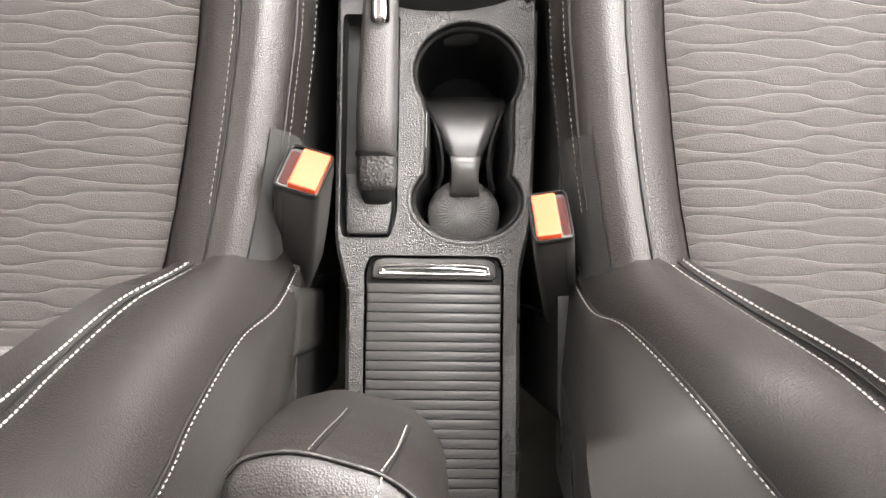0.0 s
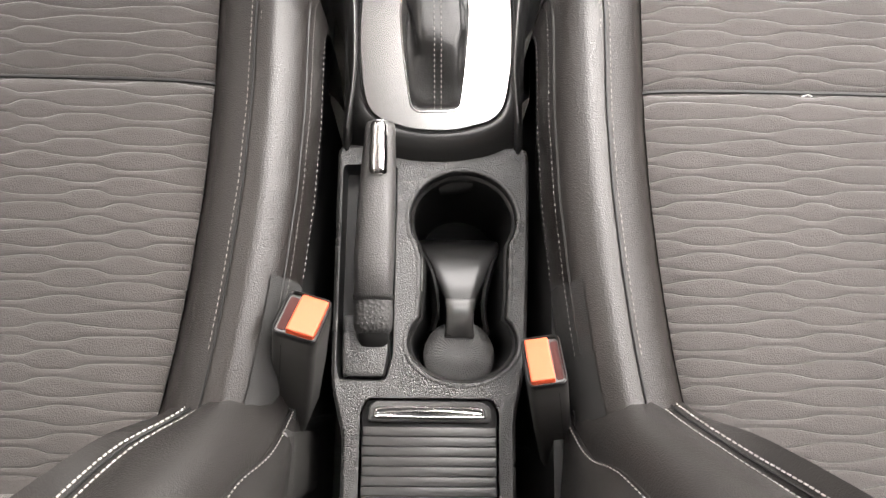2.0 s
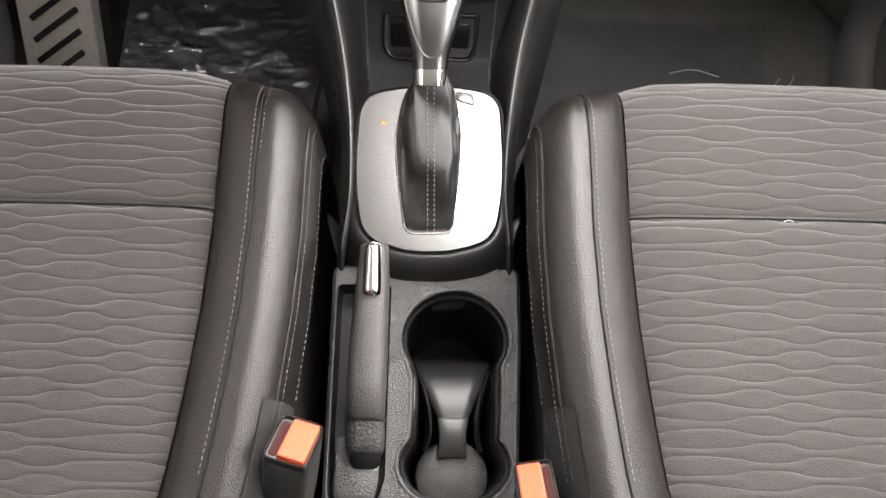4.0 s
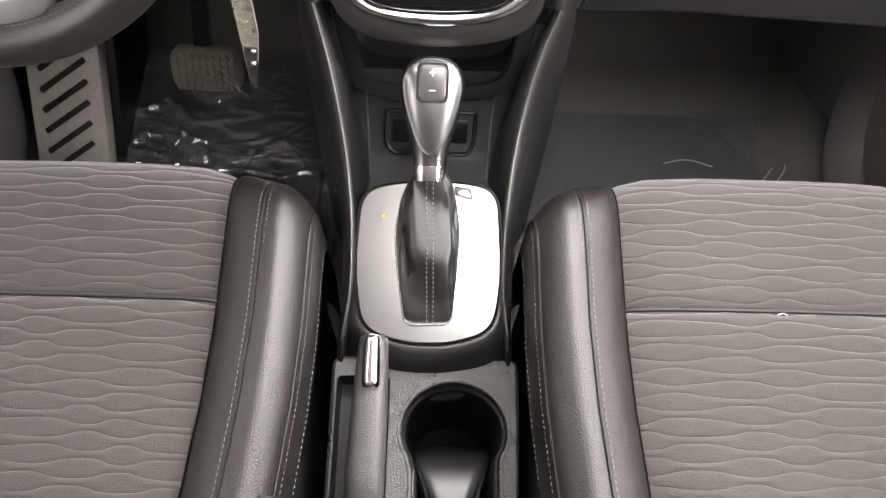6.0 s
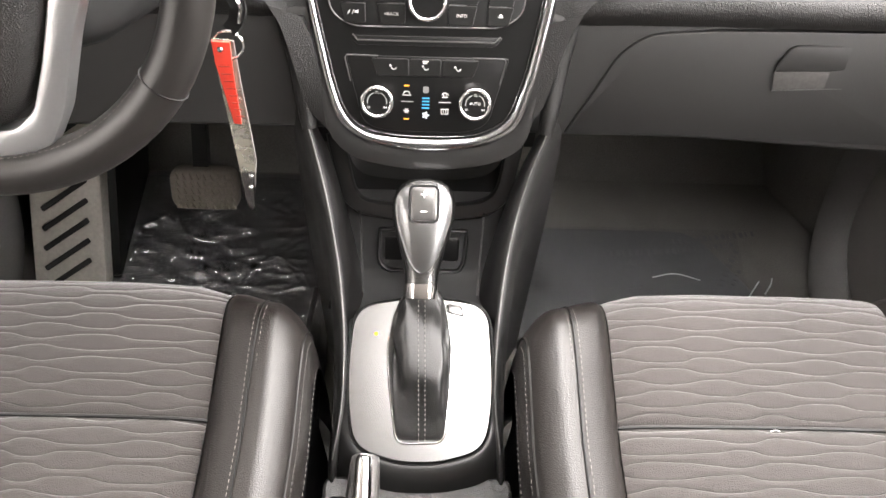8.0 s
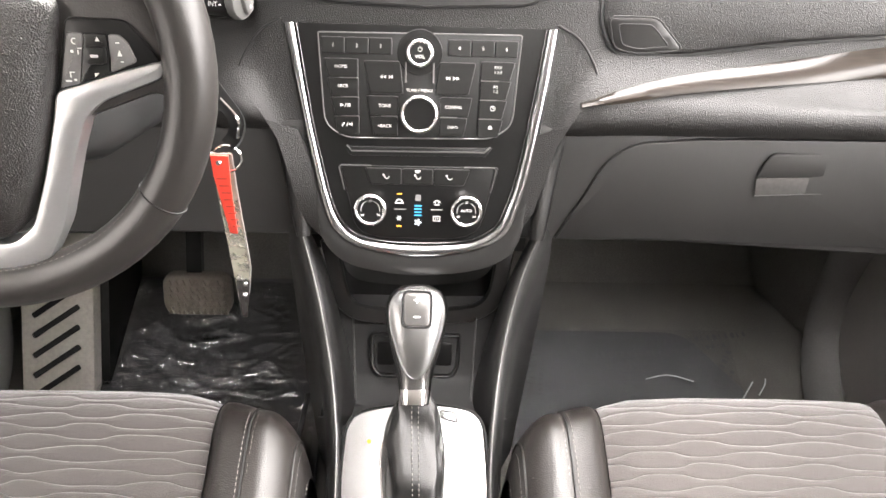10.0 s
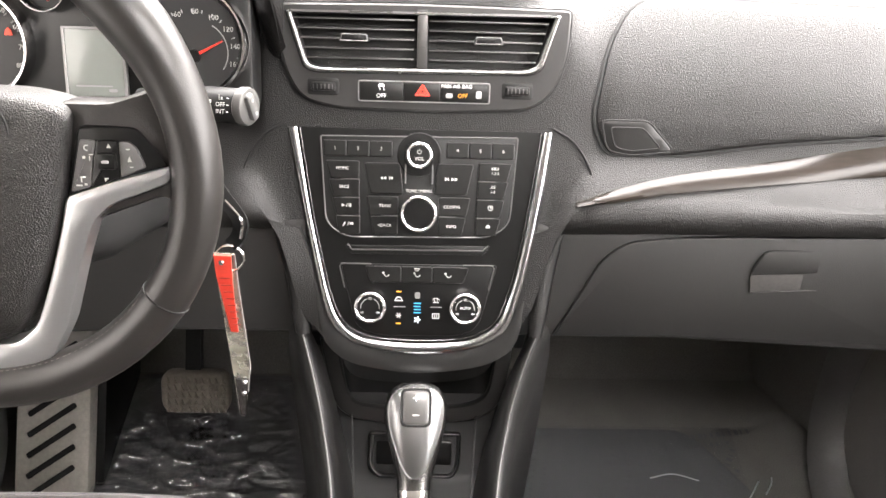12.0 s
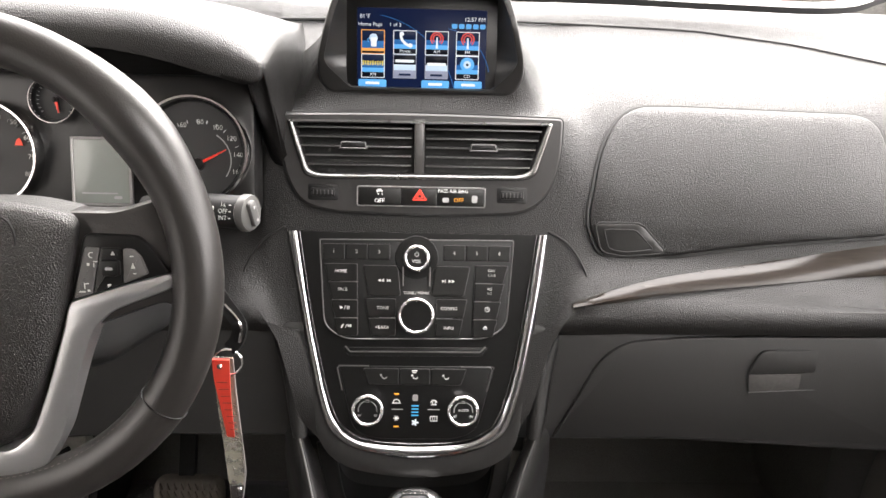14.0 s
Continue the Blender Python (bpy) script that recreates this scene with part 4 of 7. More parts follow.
for x, nm in ((SX[2], "AM"), (SX[3], "FM")):
    o = icon(x, 0.0455, ICON_WHITE, BLUES, nm)
    for r in (0.0072, 0.0048):
        glyph(annulus(x, 0.0500, r, 0.0013, 14, -50, 230), FS, o, -0.0009, ICON_RED)
    part("icon_shape", slab([(x - 0.0012, 0.0400), (x + 0.0012, 0.0400), (x + 0.0006, 0.0515), (x - 0.0006, 0.0515)], -0.003, -0.0007, 0.0001, FS), ICON_WHITE, o)
o = icon(SX[0], 0.0205, ICON_WHITE, BLUES, "XM")
glyph([block(SX[0] + k * 0.0026, 0.0235, 0.0014, 0.0050 - 0.0012 * (k % 2)) for k in range(-4, 5)], FS, o, -0.0009, ICON_YELLOW)
for x in SX[1:3]:
    o = icon(x, 0.0205, ICON_GREY, GREYS, "")
    bars([(x, 0.0262 if x < 0 else 0.0235, 0.020, 0.0030)], FS, ICON_WHITE, o, -0.0010)
    bars([(x, 0.0120, 0.013, 0.0022)], FS, ICON_DARK, o, -0.0010)
o = icon(SX[3], 0.0205, ICON_WHITE, BLUES, "CD")
part("icon_shape", slab(circle(SX[3], 0.0240, 0.0076, 20), -0.003, -0.0010, 0.0001, FS), ICON_BLUE, o)
part("icon_shape", slab(circle(SX[3], 0.0240, 0.0040, 16), -0.003, -0.0008, 0.0001, FS), ICON_PALE, o)
part("icon_shape", slab(circle(SX[3], 0.0240, 0.0014, 12), -0.003, -0.0006, 0.0001, FS), ICON_DARK, o)
for px, py, r in ((0.020, 0.062, 0.055), (-0.06, 0.075, 0.10)):
    glyph(annulus(px, py - r, r, 0.0006, 20, 10, 80), FS, display, -0.0017, ICON_MID)
for x, w in ((-0.051, 0.030), (0.0165, 0.030), (0.052, 0.030)):
    b = part("screen_button", slab(rect(x - w / 2, x + w / 2, -0.0015, 0.0065, 0.0015, 2), -0.003, -0.0014, 0.0003, FS), ICON_BLUE, display)
    bars([(x, 0.0025, w * 0.5, 0.0028)], FS, ICON_WHITE, b, -0.0011)
letters("81°F", 0.006, -0.0590, 0.0715, FS, ICON_WHITE, display, -0.0014)
letters("12:57 PM", 0.006, 0.0575, 0.0705, FS, ICON_WHITE, display, -0.0014)
letters("Home Page", 0.0055, -0.0535, 0.0635, FS, ICON_WHITE, display, -0.0014)
letters("1 of 3", 0.0055, -0.027, 0.0635, FS, ICON_WHITE, display, -0.0014)
bars([(0.036 + i * 0.0075, 0.0635, 0.006, 0.005) for i in range(5)], FS, ICON_BLUE, display, -0.0014)

# glove boxes and trim on the passenger side
def side_shift(x):
    return 0.06 * max(abs(x) - 0.3, 0)


upper = thing("upper_glove_box", "closed black grained upper glove box lid in the dash", "glove box", at=(0.36, 0.75, 0.8))
FU = tilted(0.737, 0.772, 50)
UP = rounded([(0.203, -0.042), (0.186, -0.004), (0.200, 0.078), (0.232, 0.130), (0.512, 0.132), (0.528, -0.0), (0.512, -0.006), (0.385, -0.022), (0.277, -0.042)], [0.016, 0.015, 0.03, 0.03, 0.03, 0.012, 0.012, 0.1, 0.02], 5)


CURVE = smooth_path([(0.7195, 0.728, 0), (0.7280, 0.750, 0), (0.7375, 0.772, 0), (0.757, 0.800, 0), (0.790, 0.832, 0), (0.835, 0.862, 0), (0.90, 0.888, 0)], 42)
ARC = [(p.x, p.y) for p in CURVE]
ARC_AT = [0.0]
for a, b in zip(CURVE, CURVE[1:]):
    ARC_AT.append(ARC_AT[-1] + (b - a).length)
ARC_AT = [q - ARC_AT[14] for q in ARC_AT]


def bent(bm):
    """Wraps a flat piece over the rounded dash face: steep below the crease, flattening towards the top."""
    inv = FU.inverted()
    for v in bm.verts:
        q = inv @ v.co
        k = 0
        while k < len(ARC) - 2 and q.y > ARC_AT[k + 1]:
            k += 1
        (y0, z0), (y1, z1) = ARC[k], ARC[k + 1]
        t = (q.y - ARC_AT[k]) / (ARC_AT[k + 1] - ARC_AT[k])
        d = Vector((0, y1 - y0, z1 - z0)).normalized()
        up = Vector((0, -d.z, d.y))
        v.co = Vector((q.x, y0 + (y1 - y0) * t, z0 + (z1 - z0) * t)) + up * q.z
        v.co.y -= side_shift(v.co.x)
    return bm


def cut_across(bm):
    """Cuts a flat piece across so that it can bend."""
    for d in (-0.038, -0.034, -0.029, -0.025, -0.021, -0.017, -0.013, -0.009, -0.005, 0.0, 0.005, 0.010, 0.016, 0.024, 0.0344, 0.045, 0.055, 0.067, 0.0804, 0.092, 0.105, 0.117):
        bmesh.ops.bisect_plane(bm, geom=bm.verts[:] + bm.edges[:] + bm.faces[:], plane_co=FU @ Vector((0, d, 0)), plane_no=FU.to_3x3() @ Vector((0, 1, 0)))
    for d in (0.22, 0.24, 0.26, 0.28, 0.30, 0.34, 0.40, 0.46):
        bmesh.ops.bisect_plane(bm, geom=bm.verts[:] + bm.edges[:] + bm.faces[:], plane_co=(d, 0, 0), plane_no=(1, 0, 0))
    return bent(bm)


part("lid", cut_across(slab(UP, -0.01, 0.0048, 0.0035, FU)), SOFT_DASH, upper, "black grained lid")
part("gap", cut_across(rim(inset(UP, -0.0032), inset(UP, 0.0004), -0.004, 0.0022, 0.0004, FU)), RUBBER, upper)
HG = rounded([(0.203, -0.036), (0.194, -0.004), (0.245, -0.004), (0.276, -0.036), (0.228, -0.041)], 0.008, 4)
part("latch_recess", cut_across(rim(inset(HG, -0.0014), inset(HG, 0.0006), 0.001, 0.0054, 0.0004, FU)), RUBBER, upper)
part("latch", cut_across(slab(inset(HG, 0.0006), 0.001, 0.0052, 0.0008, FU)), SATIN_BLACK, upper, "black latch")
HG2 = rounded([(0.210, -0.033), (0.203, -0.010), (0.240, -0.010), (0.262, -0.033), (0.228, -0.037)], 0.006, 4)
part("latch_line", cut_across(rim(HG2, inset(HG2, 0.0014), 0.002, 0.0060, 0.0004, FU)), RUBBER, upper)
strip = thing("trim_strip", "glossy grey wood veneer strip across the dash", "trim strip", at=(0.4, 0.70, 0.72))
top = smooth_path([(0.1686, 0.672, 0.7045), (0.2195, 0.687, 0.7145), (0.2789, 0.7005, 0.7222), (0.3982, 0.717, 0.734), (0.5061, 0.7195, 0.754), (0.66, 0.715, 0.782)], 34)
bot = smooth_path([(0.1686, 0.6695, 0.702), (0.2187, 0.6738, 0.7075), (0.2773, 0.6835, 0.713), (0.3949, 0.6936, 0.7213), (0.5088, 0.7009, 0.729), (0.66, 0.700, 0.748)], 34)
part("veneer", loft([[a + Vector((0, 0.010, -0.008)), a + Vector((0, -0.002, 0.002)), a * 0.6 + b * 0.4 + Vector((0, -0.005, 0.004)), a * 0.3 + b * 0.7 + Vector((0, -0.006, 0.003)), b + Vector((0, -0.003, 0.001)), b + Vector((0, 0.010, -0.008))] for a, b in zip(top, bot)], closed=True), WOOD, strip, "grey wood veneer")
lower = thing("lower_glove_box", "closed dark grey glove box with a pale recessed handle", "glove box", at=(0.4, 0.65, 0.6))
FG = tilted(0.640, 0.585, 73.6)
GL = rounded([(0.158, -0.046), (0.56, -0.036), (0.56, 0.102), (0.4707, 0.0958), (0.3319, 0.0878), (0.2324, 0.0790), (0.2047, 0.0563), (0.185, 0.0097)], [0.004, 0.004, 0.004, 0.05, 0.05, 0.03, 0.03, 0.03], 5)
gl = slab(GL, -0.006, 0.004, 0.0025, FG)
bmesh.ops.bisect_plane(gl, geom=gl.verts[:] + gl.edges[:] + gl.faces[:], plane_co=(0.3, 0, 0), plane_no=(1, 0, 0))
for v in gl.verts:
    v.co.y -= side_shift(v.co.x)
part("lid", gl, LOWER_DASH, lower, "matte dark grey lid")
FH = Matrix.Translation((0, -side_shift(0.42), 0)) @ FG @ Matrix.Translation((0, 0, 0.002))
FH = FH @ Matrix.Translation((0, 0, 0.002))
FLAP = rounded([(0.3718, 0.0480), (0.469, 0.0512), (0.4742, 0.0592), (0.4710, 0.0786), (0.3828, 0.0757), (0.3775, 0.0650)], [0.003, 0.005, 0.004, 0.006, 0.006, 0.004], 3)
part("handle_gap", rim(inset(FLAP, -0.0012), inset(FLAP, 0.0004), -0.001, 0.0008, 0.0003, FH), DARK, lower)
part("handle_flap", slab(FLAP, -0.001, 0.0014, 0.0010, FH), LOWER_DASH, lower, "dark pull flap")
part("handle_lip", slab(rounded([(0.3748, 0.0253), (0.4513, 0.0297), (0.4420, 0.0490), (0.3712, 0.0465)], 0.002, 2), -0.001, 0.0006, 0.0003, FH), mat("handle_grey", (0.030, 0.0285, 0.027), 0.75, grain=0.9, scale=260, wear=0.5), lower, "pale scuffed handle recess")
part("handle_edge", sweep([(0.3745, 0.0245, 0.001), (0.4515, 0.0290, 0.001)], disc(0.0008, 6), up=(0, 0, 1), m=FH), PLASTIC_GREY, lower)

# ---- centre console ----
console = thing("center_console", "black grained plastic centre console between the front seats", "console", at=(0, 0.1, 0))
OUT = rounded([(-0.083, -0.42), (0.089, -0.42), (0.089, 0.0), (0.100, 0.05), (0.105, 0.20), (0.105, 0.285), (-0.101, 0.285), (-0.099, 0.03), (-0.086, -0.02)], 0.012, 4)
CUP = []
for i in range(25):
    a = radians(-32 + i * (244 / 24))
    CUP.append((0.0345 + 0.0565 * math.cos(a), 0.204 + 0.052 * math.sin(a)))
CUP.append((-0.009, 0.160))
CUP.append((-0.009, 0.130))
for i in range(25):
    a = radians(142 + i * (256 / 24))
    CUP.append((0.0345 + 0.0565 * math.cos(a), 0.0735 + 0.0415 * math.sin(a)))
CUP += [(0.0815, 0.128), (0.0815, 0.160)]
TRAY = rounded([(-0.091, 0.033), (-0.043, 0.033), (-0.036, 0.06), (-0.036, 0.262), (-0.094, 0.262), (-0.094, 0.05)], 0.006, 4)
LIDH = rounded([(-0.066, -0.41), (0.072, -0.41), (0.072, 0.004), (0.066, 0.0165), (-0.062, 0.0165), (-0.068, 0.004)], 0.006, 4)
top = holed(inset(OUT, 0.004), [inset(CUP, -0.0035), TRAY, LIDH], CON)
shell = loft([[(x, y, 0.0) for x, y in OUT], [(x, y, CON - 0.006) for x, y in OUT], [(x, y, CON - 0.002) for x, y in inset(OUT, 0.001)], [(x, y, CON) for x, y in inset(OUT, 0.004)]], cap=False)
part("shell", join(top, shell), PLASTIC, console, "black grained plastic shell", smooth=35)
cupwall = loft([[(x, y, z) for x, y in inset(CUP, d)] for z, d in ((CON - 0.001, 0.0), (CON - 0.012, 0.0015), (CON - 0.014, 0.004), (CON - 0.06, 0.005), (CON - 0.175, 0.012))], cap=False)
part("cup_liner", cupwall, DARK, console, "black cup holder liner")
# Floor near black: the shade deep in the cups is put into its colour.
part("cup_floor", holed(inset(CUP, -0.002), [], CON - 0.172), mat("cup_floor_shade", (0.003, 0.003, 0.003), 0.9, grain=0.3, scale=300, wear=0.2, spec=0.1), console)
part("cup_rim", loft([[(x, y, z) for x, y in inset(CUP, d)] for z, d in ((CON - 0.0004, -0.0062), (CON + 0.0006, -0.0042), (CON + 0.0004, -0.0018), (CON - 0.0012, -0.0002), (CON - 0.004, 0.0006))], cap=False), PLASTIC, console, "rounded cup holder edge", smooth=80)
part("cup_step", loft([[(x, y, z) for x, y in inset(CUP, d)] for z, d in ((CON - 0.010, 0.0012), (CON - 0.0115, 0.0034), (CON - 0.0135, 0.0040))], cap=False), SATIN_BLACK, console, smooth=60)
# saddle between the two cups with a bright tab
def saddle_ring(y, w, top, low=CON - 0.165):
    """Section of the bridge between the cups: a flat crown with rounded shoulders over steep flanks."""
    half = [(1.25, low), (1.10, top - 0.030), (1.02, top - 0.010), (0.97, top - 0.004), (0.88, top - 0.0008), (0.55, top), (0.2, top)]
    return [(0.0345 - w * k, y, z) for k, z in half] + [(0.0345 + w * k, y, z) for k, z in half[::-1]]


sad = loft([saddle_ring(*r) for r in ((0.216, 0.047, CON - 0.150), (0.206, 0.047, CON - 0.110), (0.196, 0.0455, CON - 0.086), (0.186, 0.043, CON - 0.073), (0.172, 0.038, CON - 0.064), (0.156, 0.031, CON - 0.059), (0.142, 0.0245, CON - 0.055), (0.128, 0.0175, CON - 0.053), (0.116, 0.0155, CON - 0.053), (0.104, 0.0150, CON - 0.055), (0.094, 0.0158, CON - 0.060), (0.086, 0.0172, CON - 0.068), (0.080, 0.018, CON - 0.085), (0.078, 0.018, CON - 0.12))])
part("cup_saddle", sad, mat("cup_plastic", (0.016, 0.0157, 0.0153), 0.34, grain=0.3, scale=300, wear=0.35), console, smooth=70)
tab = loft([[(0.0345 + k * w, y, z + (0.0008 if abs(k) < 0.9 else -0.001)) for k in (-1, -0.85, -0.4, 0, 0.4, 0.85, 1)] for y, w, z in ((0.1265, 0.0160, CON - 0.0525), (0.1255, 0.0162, CON - 0.0515), (0.116, 0.0148, CON - 0.0515), (0.104, 0.0142, CON - 0.0535), (0.094, 0.0150, CON - 0.0585), (0.0865, 0.0165, CON - 0.0660))], closed=False)
part("cup_tab", tab, mat("worn_tab", (0.045, 0.044, 0.042), 0.28, grain=0.4, scale=120, bump=0.1, wear=0.6), console, "smooth worn tab", smooth=60)
for sx in (-1, 1):
    wing = loft([[(0.0345 + sx * x, y, z) for x, z in ((xi, CON - 0.052 - dz), (xi + 0.003, CON - 0.047 - dz), (xi + 0.007, CON - 0.060 - dz), (xi + 0.008, CON - 0.12))] for y, xi, dz in ((0.182, 0.040, 0.02), (0.165, 0.033, 0.006), (0.150, 0.028, 0.002), (0.135, 0.0245, 0.0), (0.118, 0.0225, 0.0), (0.104, 0.0235, 0.003), (0.092, 0.0275, 0.012))], closed=False)
    part("cup_wing", wing, SATIN_BLACK, console, smooth=70)
dome = loft([[(0.0345 + r * math.cos(2 * math.pi * i / 96), 0.0665 + r * math.sin(2 * math.pi * i / 96), CON - 0.085 + h + (0.0007 if i % 2 else 0) * (r > 0.006)) for i in range(96)] for r, h in ((0.040, 0.0), (0.039, 0.006), (0.030, 0.012), (0.016, 0.015), (0.004, 0.016))])
part("cup_mat", dome, mat("ribbed_rubber", (0.05, 0.049, 0.048), 0.42, grain=0.5, scale=700, bump=0.5, wear=0.2, voronoi=True), console, "ribbed rubber cup mat")
part("cup_latch", box(-0.0112, -0.0082, 0.128, 0.160, CON - 0.018, CON - 0.004, 0.0012), DARK, console, "dark slot in the cup wall")
part("latch_edge", box(-0.0086, -0.0078, 0.126, 0.162, CON - 0.0045, CON - 0.0030, 0.0003), EDGE, console)
# handbrake tray
traywall = loft([[(x, y, z) for x, y in inset(TRAY, d)] for z, d in ((CON, 0.0), (CON - 0.004, 0.001), (CON - 0.030, 0.003))], cap=False)
part("tray_wall", traywall, DARK, console)
part("tray_floor", holed(inset(TRAY, 0.001), [], CON - 0.028), DARK, console)
part("tray_pad", slab(rounded([(-0.0875, 0.037), (-0.0455, 0.037), (-0.0415, 0.06), (-0.0415, 0.10), (-0.0885, 0.10)], 0.005, 4), CON - 0.028, CON - 0.002, 0.003), PLASTIC, console, "grained pad behind the lever")
# sliding lid
lid = part("sliding_lid", slab(inset(LIDH, 0.001), CON - 0.03, CON - 0.0125, 0.001), DARK, console, "black ribbed sliding lid")
for i in range(40):
    y = -0.0125 - i * 0.0096
    part("slat", box(-0.0645, 0.0685, y - 0.0084, y, CON - 0.014, CON - 0.0018, 0.0004), SLAT, lid)
part("lid_grip", slab(rounded([(-0.0605, -0.0075), (0.064, -0.0075), (0.0635, 0.008), (0.055, 0.0135), (-0.052, 0.0135), (-0.060, 0.008)], 0.005, 4), CON - 0.012, CON + 0.001, 0.003), PLASTIC_GREY, lid, "dark grey grip")
GR = rounded([(-0.0545, -0.0035), (0.058, -0.0035), (0.0565, 0.0065), (0.040, 0.0082), (-0.036, 0.0082), (-0.053, 0.0065)], 0.003, 4)
part("grip_trim", rim(GR, inset(GR, 0.0022), CON + 0.0005, CON + 0.0035, 0.0008), CHROME, lid, "chrome outline")
part("grip_blade", sweep(smooth_path([(-0.050, 0.0005, CON + 0.002), (0.0, 0.003, CON + 0.003), (0.054, 0.0005, CON + 0.002)], 16), [(-0.0016, 0), (0, 0.0014), (0.0016, 0), (0, -0.001)]), CHROME, lid)
part("side_bolt", turned([(0.004, 0), (0.004, 0.002), (0.0005, 0.003)], Matrix.Translation((0.090, -0.115, 0.31)) @ Matrix.Rotation(radians(90), 4, "Y"), 12), SILVER, console)

# raised shift deck and the rails running up to the dash
FT = tilted(0.313, 0.391, 18)
PL = rounded([(-0.0765, 0.040), (-0.0690, -0.0085), (-0.020, -0.0220), (0.003, -0.0226), (0.026, -0.0216), (0.0745, -0.0085), (0.0820, 0.040), (0.0822, 0.080), (0.0775, 0.150), (0.030, 0.1585), (-0.025, 0.1570), (-0.0735, 0.146), (-0.0780, 0.080)], [0.03, 0.036, 0.02, 0.02, 0.02, 0.036, 0.03, 0.04, 0.028, 0.03, 0.03, 0.028, 0.04], 5)
deck_ring = lambda y, z, w: [(-w - 0.012, y, 0.0), (-w - 0.008, y, z - 0.02), (-w, y, z), (w, y, z), (w + 0.008, y, z - 0.02), (w + 0.012, y, 0.0)]
deck = loft([deck_ring(0.300, 0.350, 0.086), deck_ring(0.310, 0.374, 0.086), deck_ring(0.44, 0.415, 0.084), deck_ring(0.452, 0.410, 0.080), deck_ring(0.46, 0.37, 0.080)], closed=False)
part("shift_deck", deck, SATIN_BLACK, console, "black satin deck round the gear lever")
apron = []
for off, back, z in ((0.0018, 0.0, 0.0005), (0.0045, 0.001, 0.0012), (0.0085, 0.004, -0.001), (0.0125, 0.009, -0.0065), (0.0155, 0.015, -0.0145), (0.0180, 0.021, -0.0225), (0.0215, 0.028, -0.0300), (0.026, 0.034, -0.0345), (0.030, 0.038, -0.060)):
    ring = []
    for (x0, y0), (x, y) in zip(PL, inset(PL, -off)):
        k = min(max((0.045 - y) / 0.055, 0), 1)
        k = k * k * (3 - 2 * k)
        f = min(max((0.135 - y0) / 0.05, 0.08), 1)
        x, y = x0 + (x - x0) * f, y0 + (y - y0) * f
        ring.append((max(min(x, 0.0955), -0.0925), y - back * k, z * k + (0.0005 - off * (0.35 + 1.2 * (1 - f))) * (1 - k)))
    apron.append(ring)
part("shift_apron", loft(apron, cap=False, m=FT), SATIN_BLACK, console, "black satin apron rounded round the gear plate", smooth=80)
RAILS = {1: [(0.0965, 0.245, 0.325), (0.0940, 0.270, 0.352), (0.0915, 0.295, 0.380), (0.0850, 0.345, 0.404), (0.0844, 0.3814, 0.4208), (0.0862, 0.4171, 0.4347), (0.0893, 0.4494, 0.4477), (0.0942, 0.4854, 0.4624), (0.1007, 0.5187, 0.4817), (0.1103, 0.5526, 0.5064), (0.1225, 0.5823, 0.5355), (0.1345, 0.6040, 0.5595), (0.1420, 0.6160, 0.5740)],
         -1: [(-0.0945, 0.245, 0.325), (-0.0925, 0.270, 0.352), (-0.0900, 0.295, 0.380), (-0.0825, 0.345, 0.404), (-0.0815, 0.3848, 0.4218), (-0.0826, 0.4201, 0.4362), (-0.0855, 0.4487, 0.4473), (-0.0906, 0.4844, 0.4617), (-0.0990, 0.5234, 0.4850), (-0.1105, 0.5648, 0.5167), (-0.1250, 0.6030, 0.5570), (-0.1320, 0.6180, 0.5740)]}
for s in (-1, 1):
    rail = smooth_path(RAILS[s], 44)
    rings = []
    for p in rail:
        i = -s
        f = min(max((p.y - 0.44) / 0.06, 0), 1)
        g = 0.35 + 0.65 * min(max((p.y - 0.26) / 0.12, 0), 1)
        rings.append([p + Vector((s * 0.022 * g, 0.004, -p.z)), p + Vector((s * 0.019 * g, 0.003, -0.20)), p + Vector((s * 0.016 * g, 0.002, -0.06)), p + Vector((s * 0.0125 * g, 0.001, -0.022)), p + Vector((s * 0.008 * g, 0, -0.008)), p + Vector((s * 0.004 * g, 0, -0.0022)), p + Vector((0, 0, 0)), p + Vector((i * 0.0022, 0, -0.0016)), p + Vector((i * (0.003 + 0.003 * f), 0, -0.006)), p + Vector((i * (0.004 + 0.010 * f), 0.001, -0.030)), p + Vector((i * (0.005 + 0.017 * f), 0.003, -0.07)), p + Vector((i * (0.006 + 0.022 * f), 0.006, -0.13))])
    part("side_rail", loft(rings, closed=False), RAIL_SKIN, console, "black rail running up to the dash", smooth=70)
    # Silvery line drawn along the crest as the rail's highlight.
    part("rail_edge_glint", sweep([p + Vector((s * 0.0005, 0, 0.0002)) for p in rail[8:]], disc(0.0009, 8)), EDGE, console, "rail edge with its highlight painted pale", smooth=80)
    part("rail_line", sweep([(s * 0.066, 0.478, 0.424), (s * 0.070, 0.53, 0.436), (s * 0.074, 0.575, 0.452)], disc(0.0010, 6)), PLASTIC_GREY, console)
binf = loft([[(x, y, z) for x in (-0.11, 0.11)] for y, z in ((0.465, 0.405), (0.480, 0.380), (0.53, 0.366), (0.545, 0.372), (0.60, 0.430), (0.612, 0.445))], closed=False)
part("bin", binf, DARK, console, "black open storage bin")
FB = tilted(0.560, 0.388, 48)
SO = rounded([(-0.0450, -0.0268), (0.0492, -0.0272), (0.0565, -0.012), (0.0580, 0.030), (-0.0540, 0.030), (-0.0555, -0.012)], [0.010, 0.010, 0.010, 0.006, 0.006, 0.010], 4)
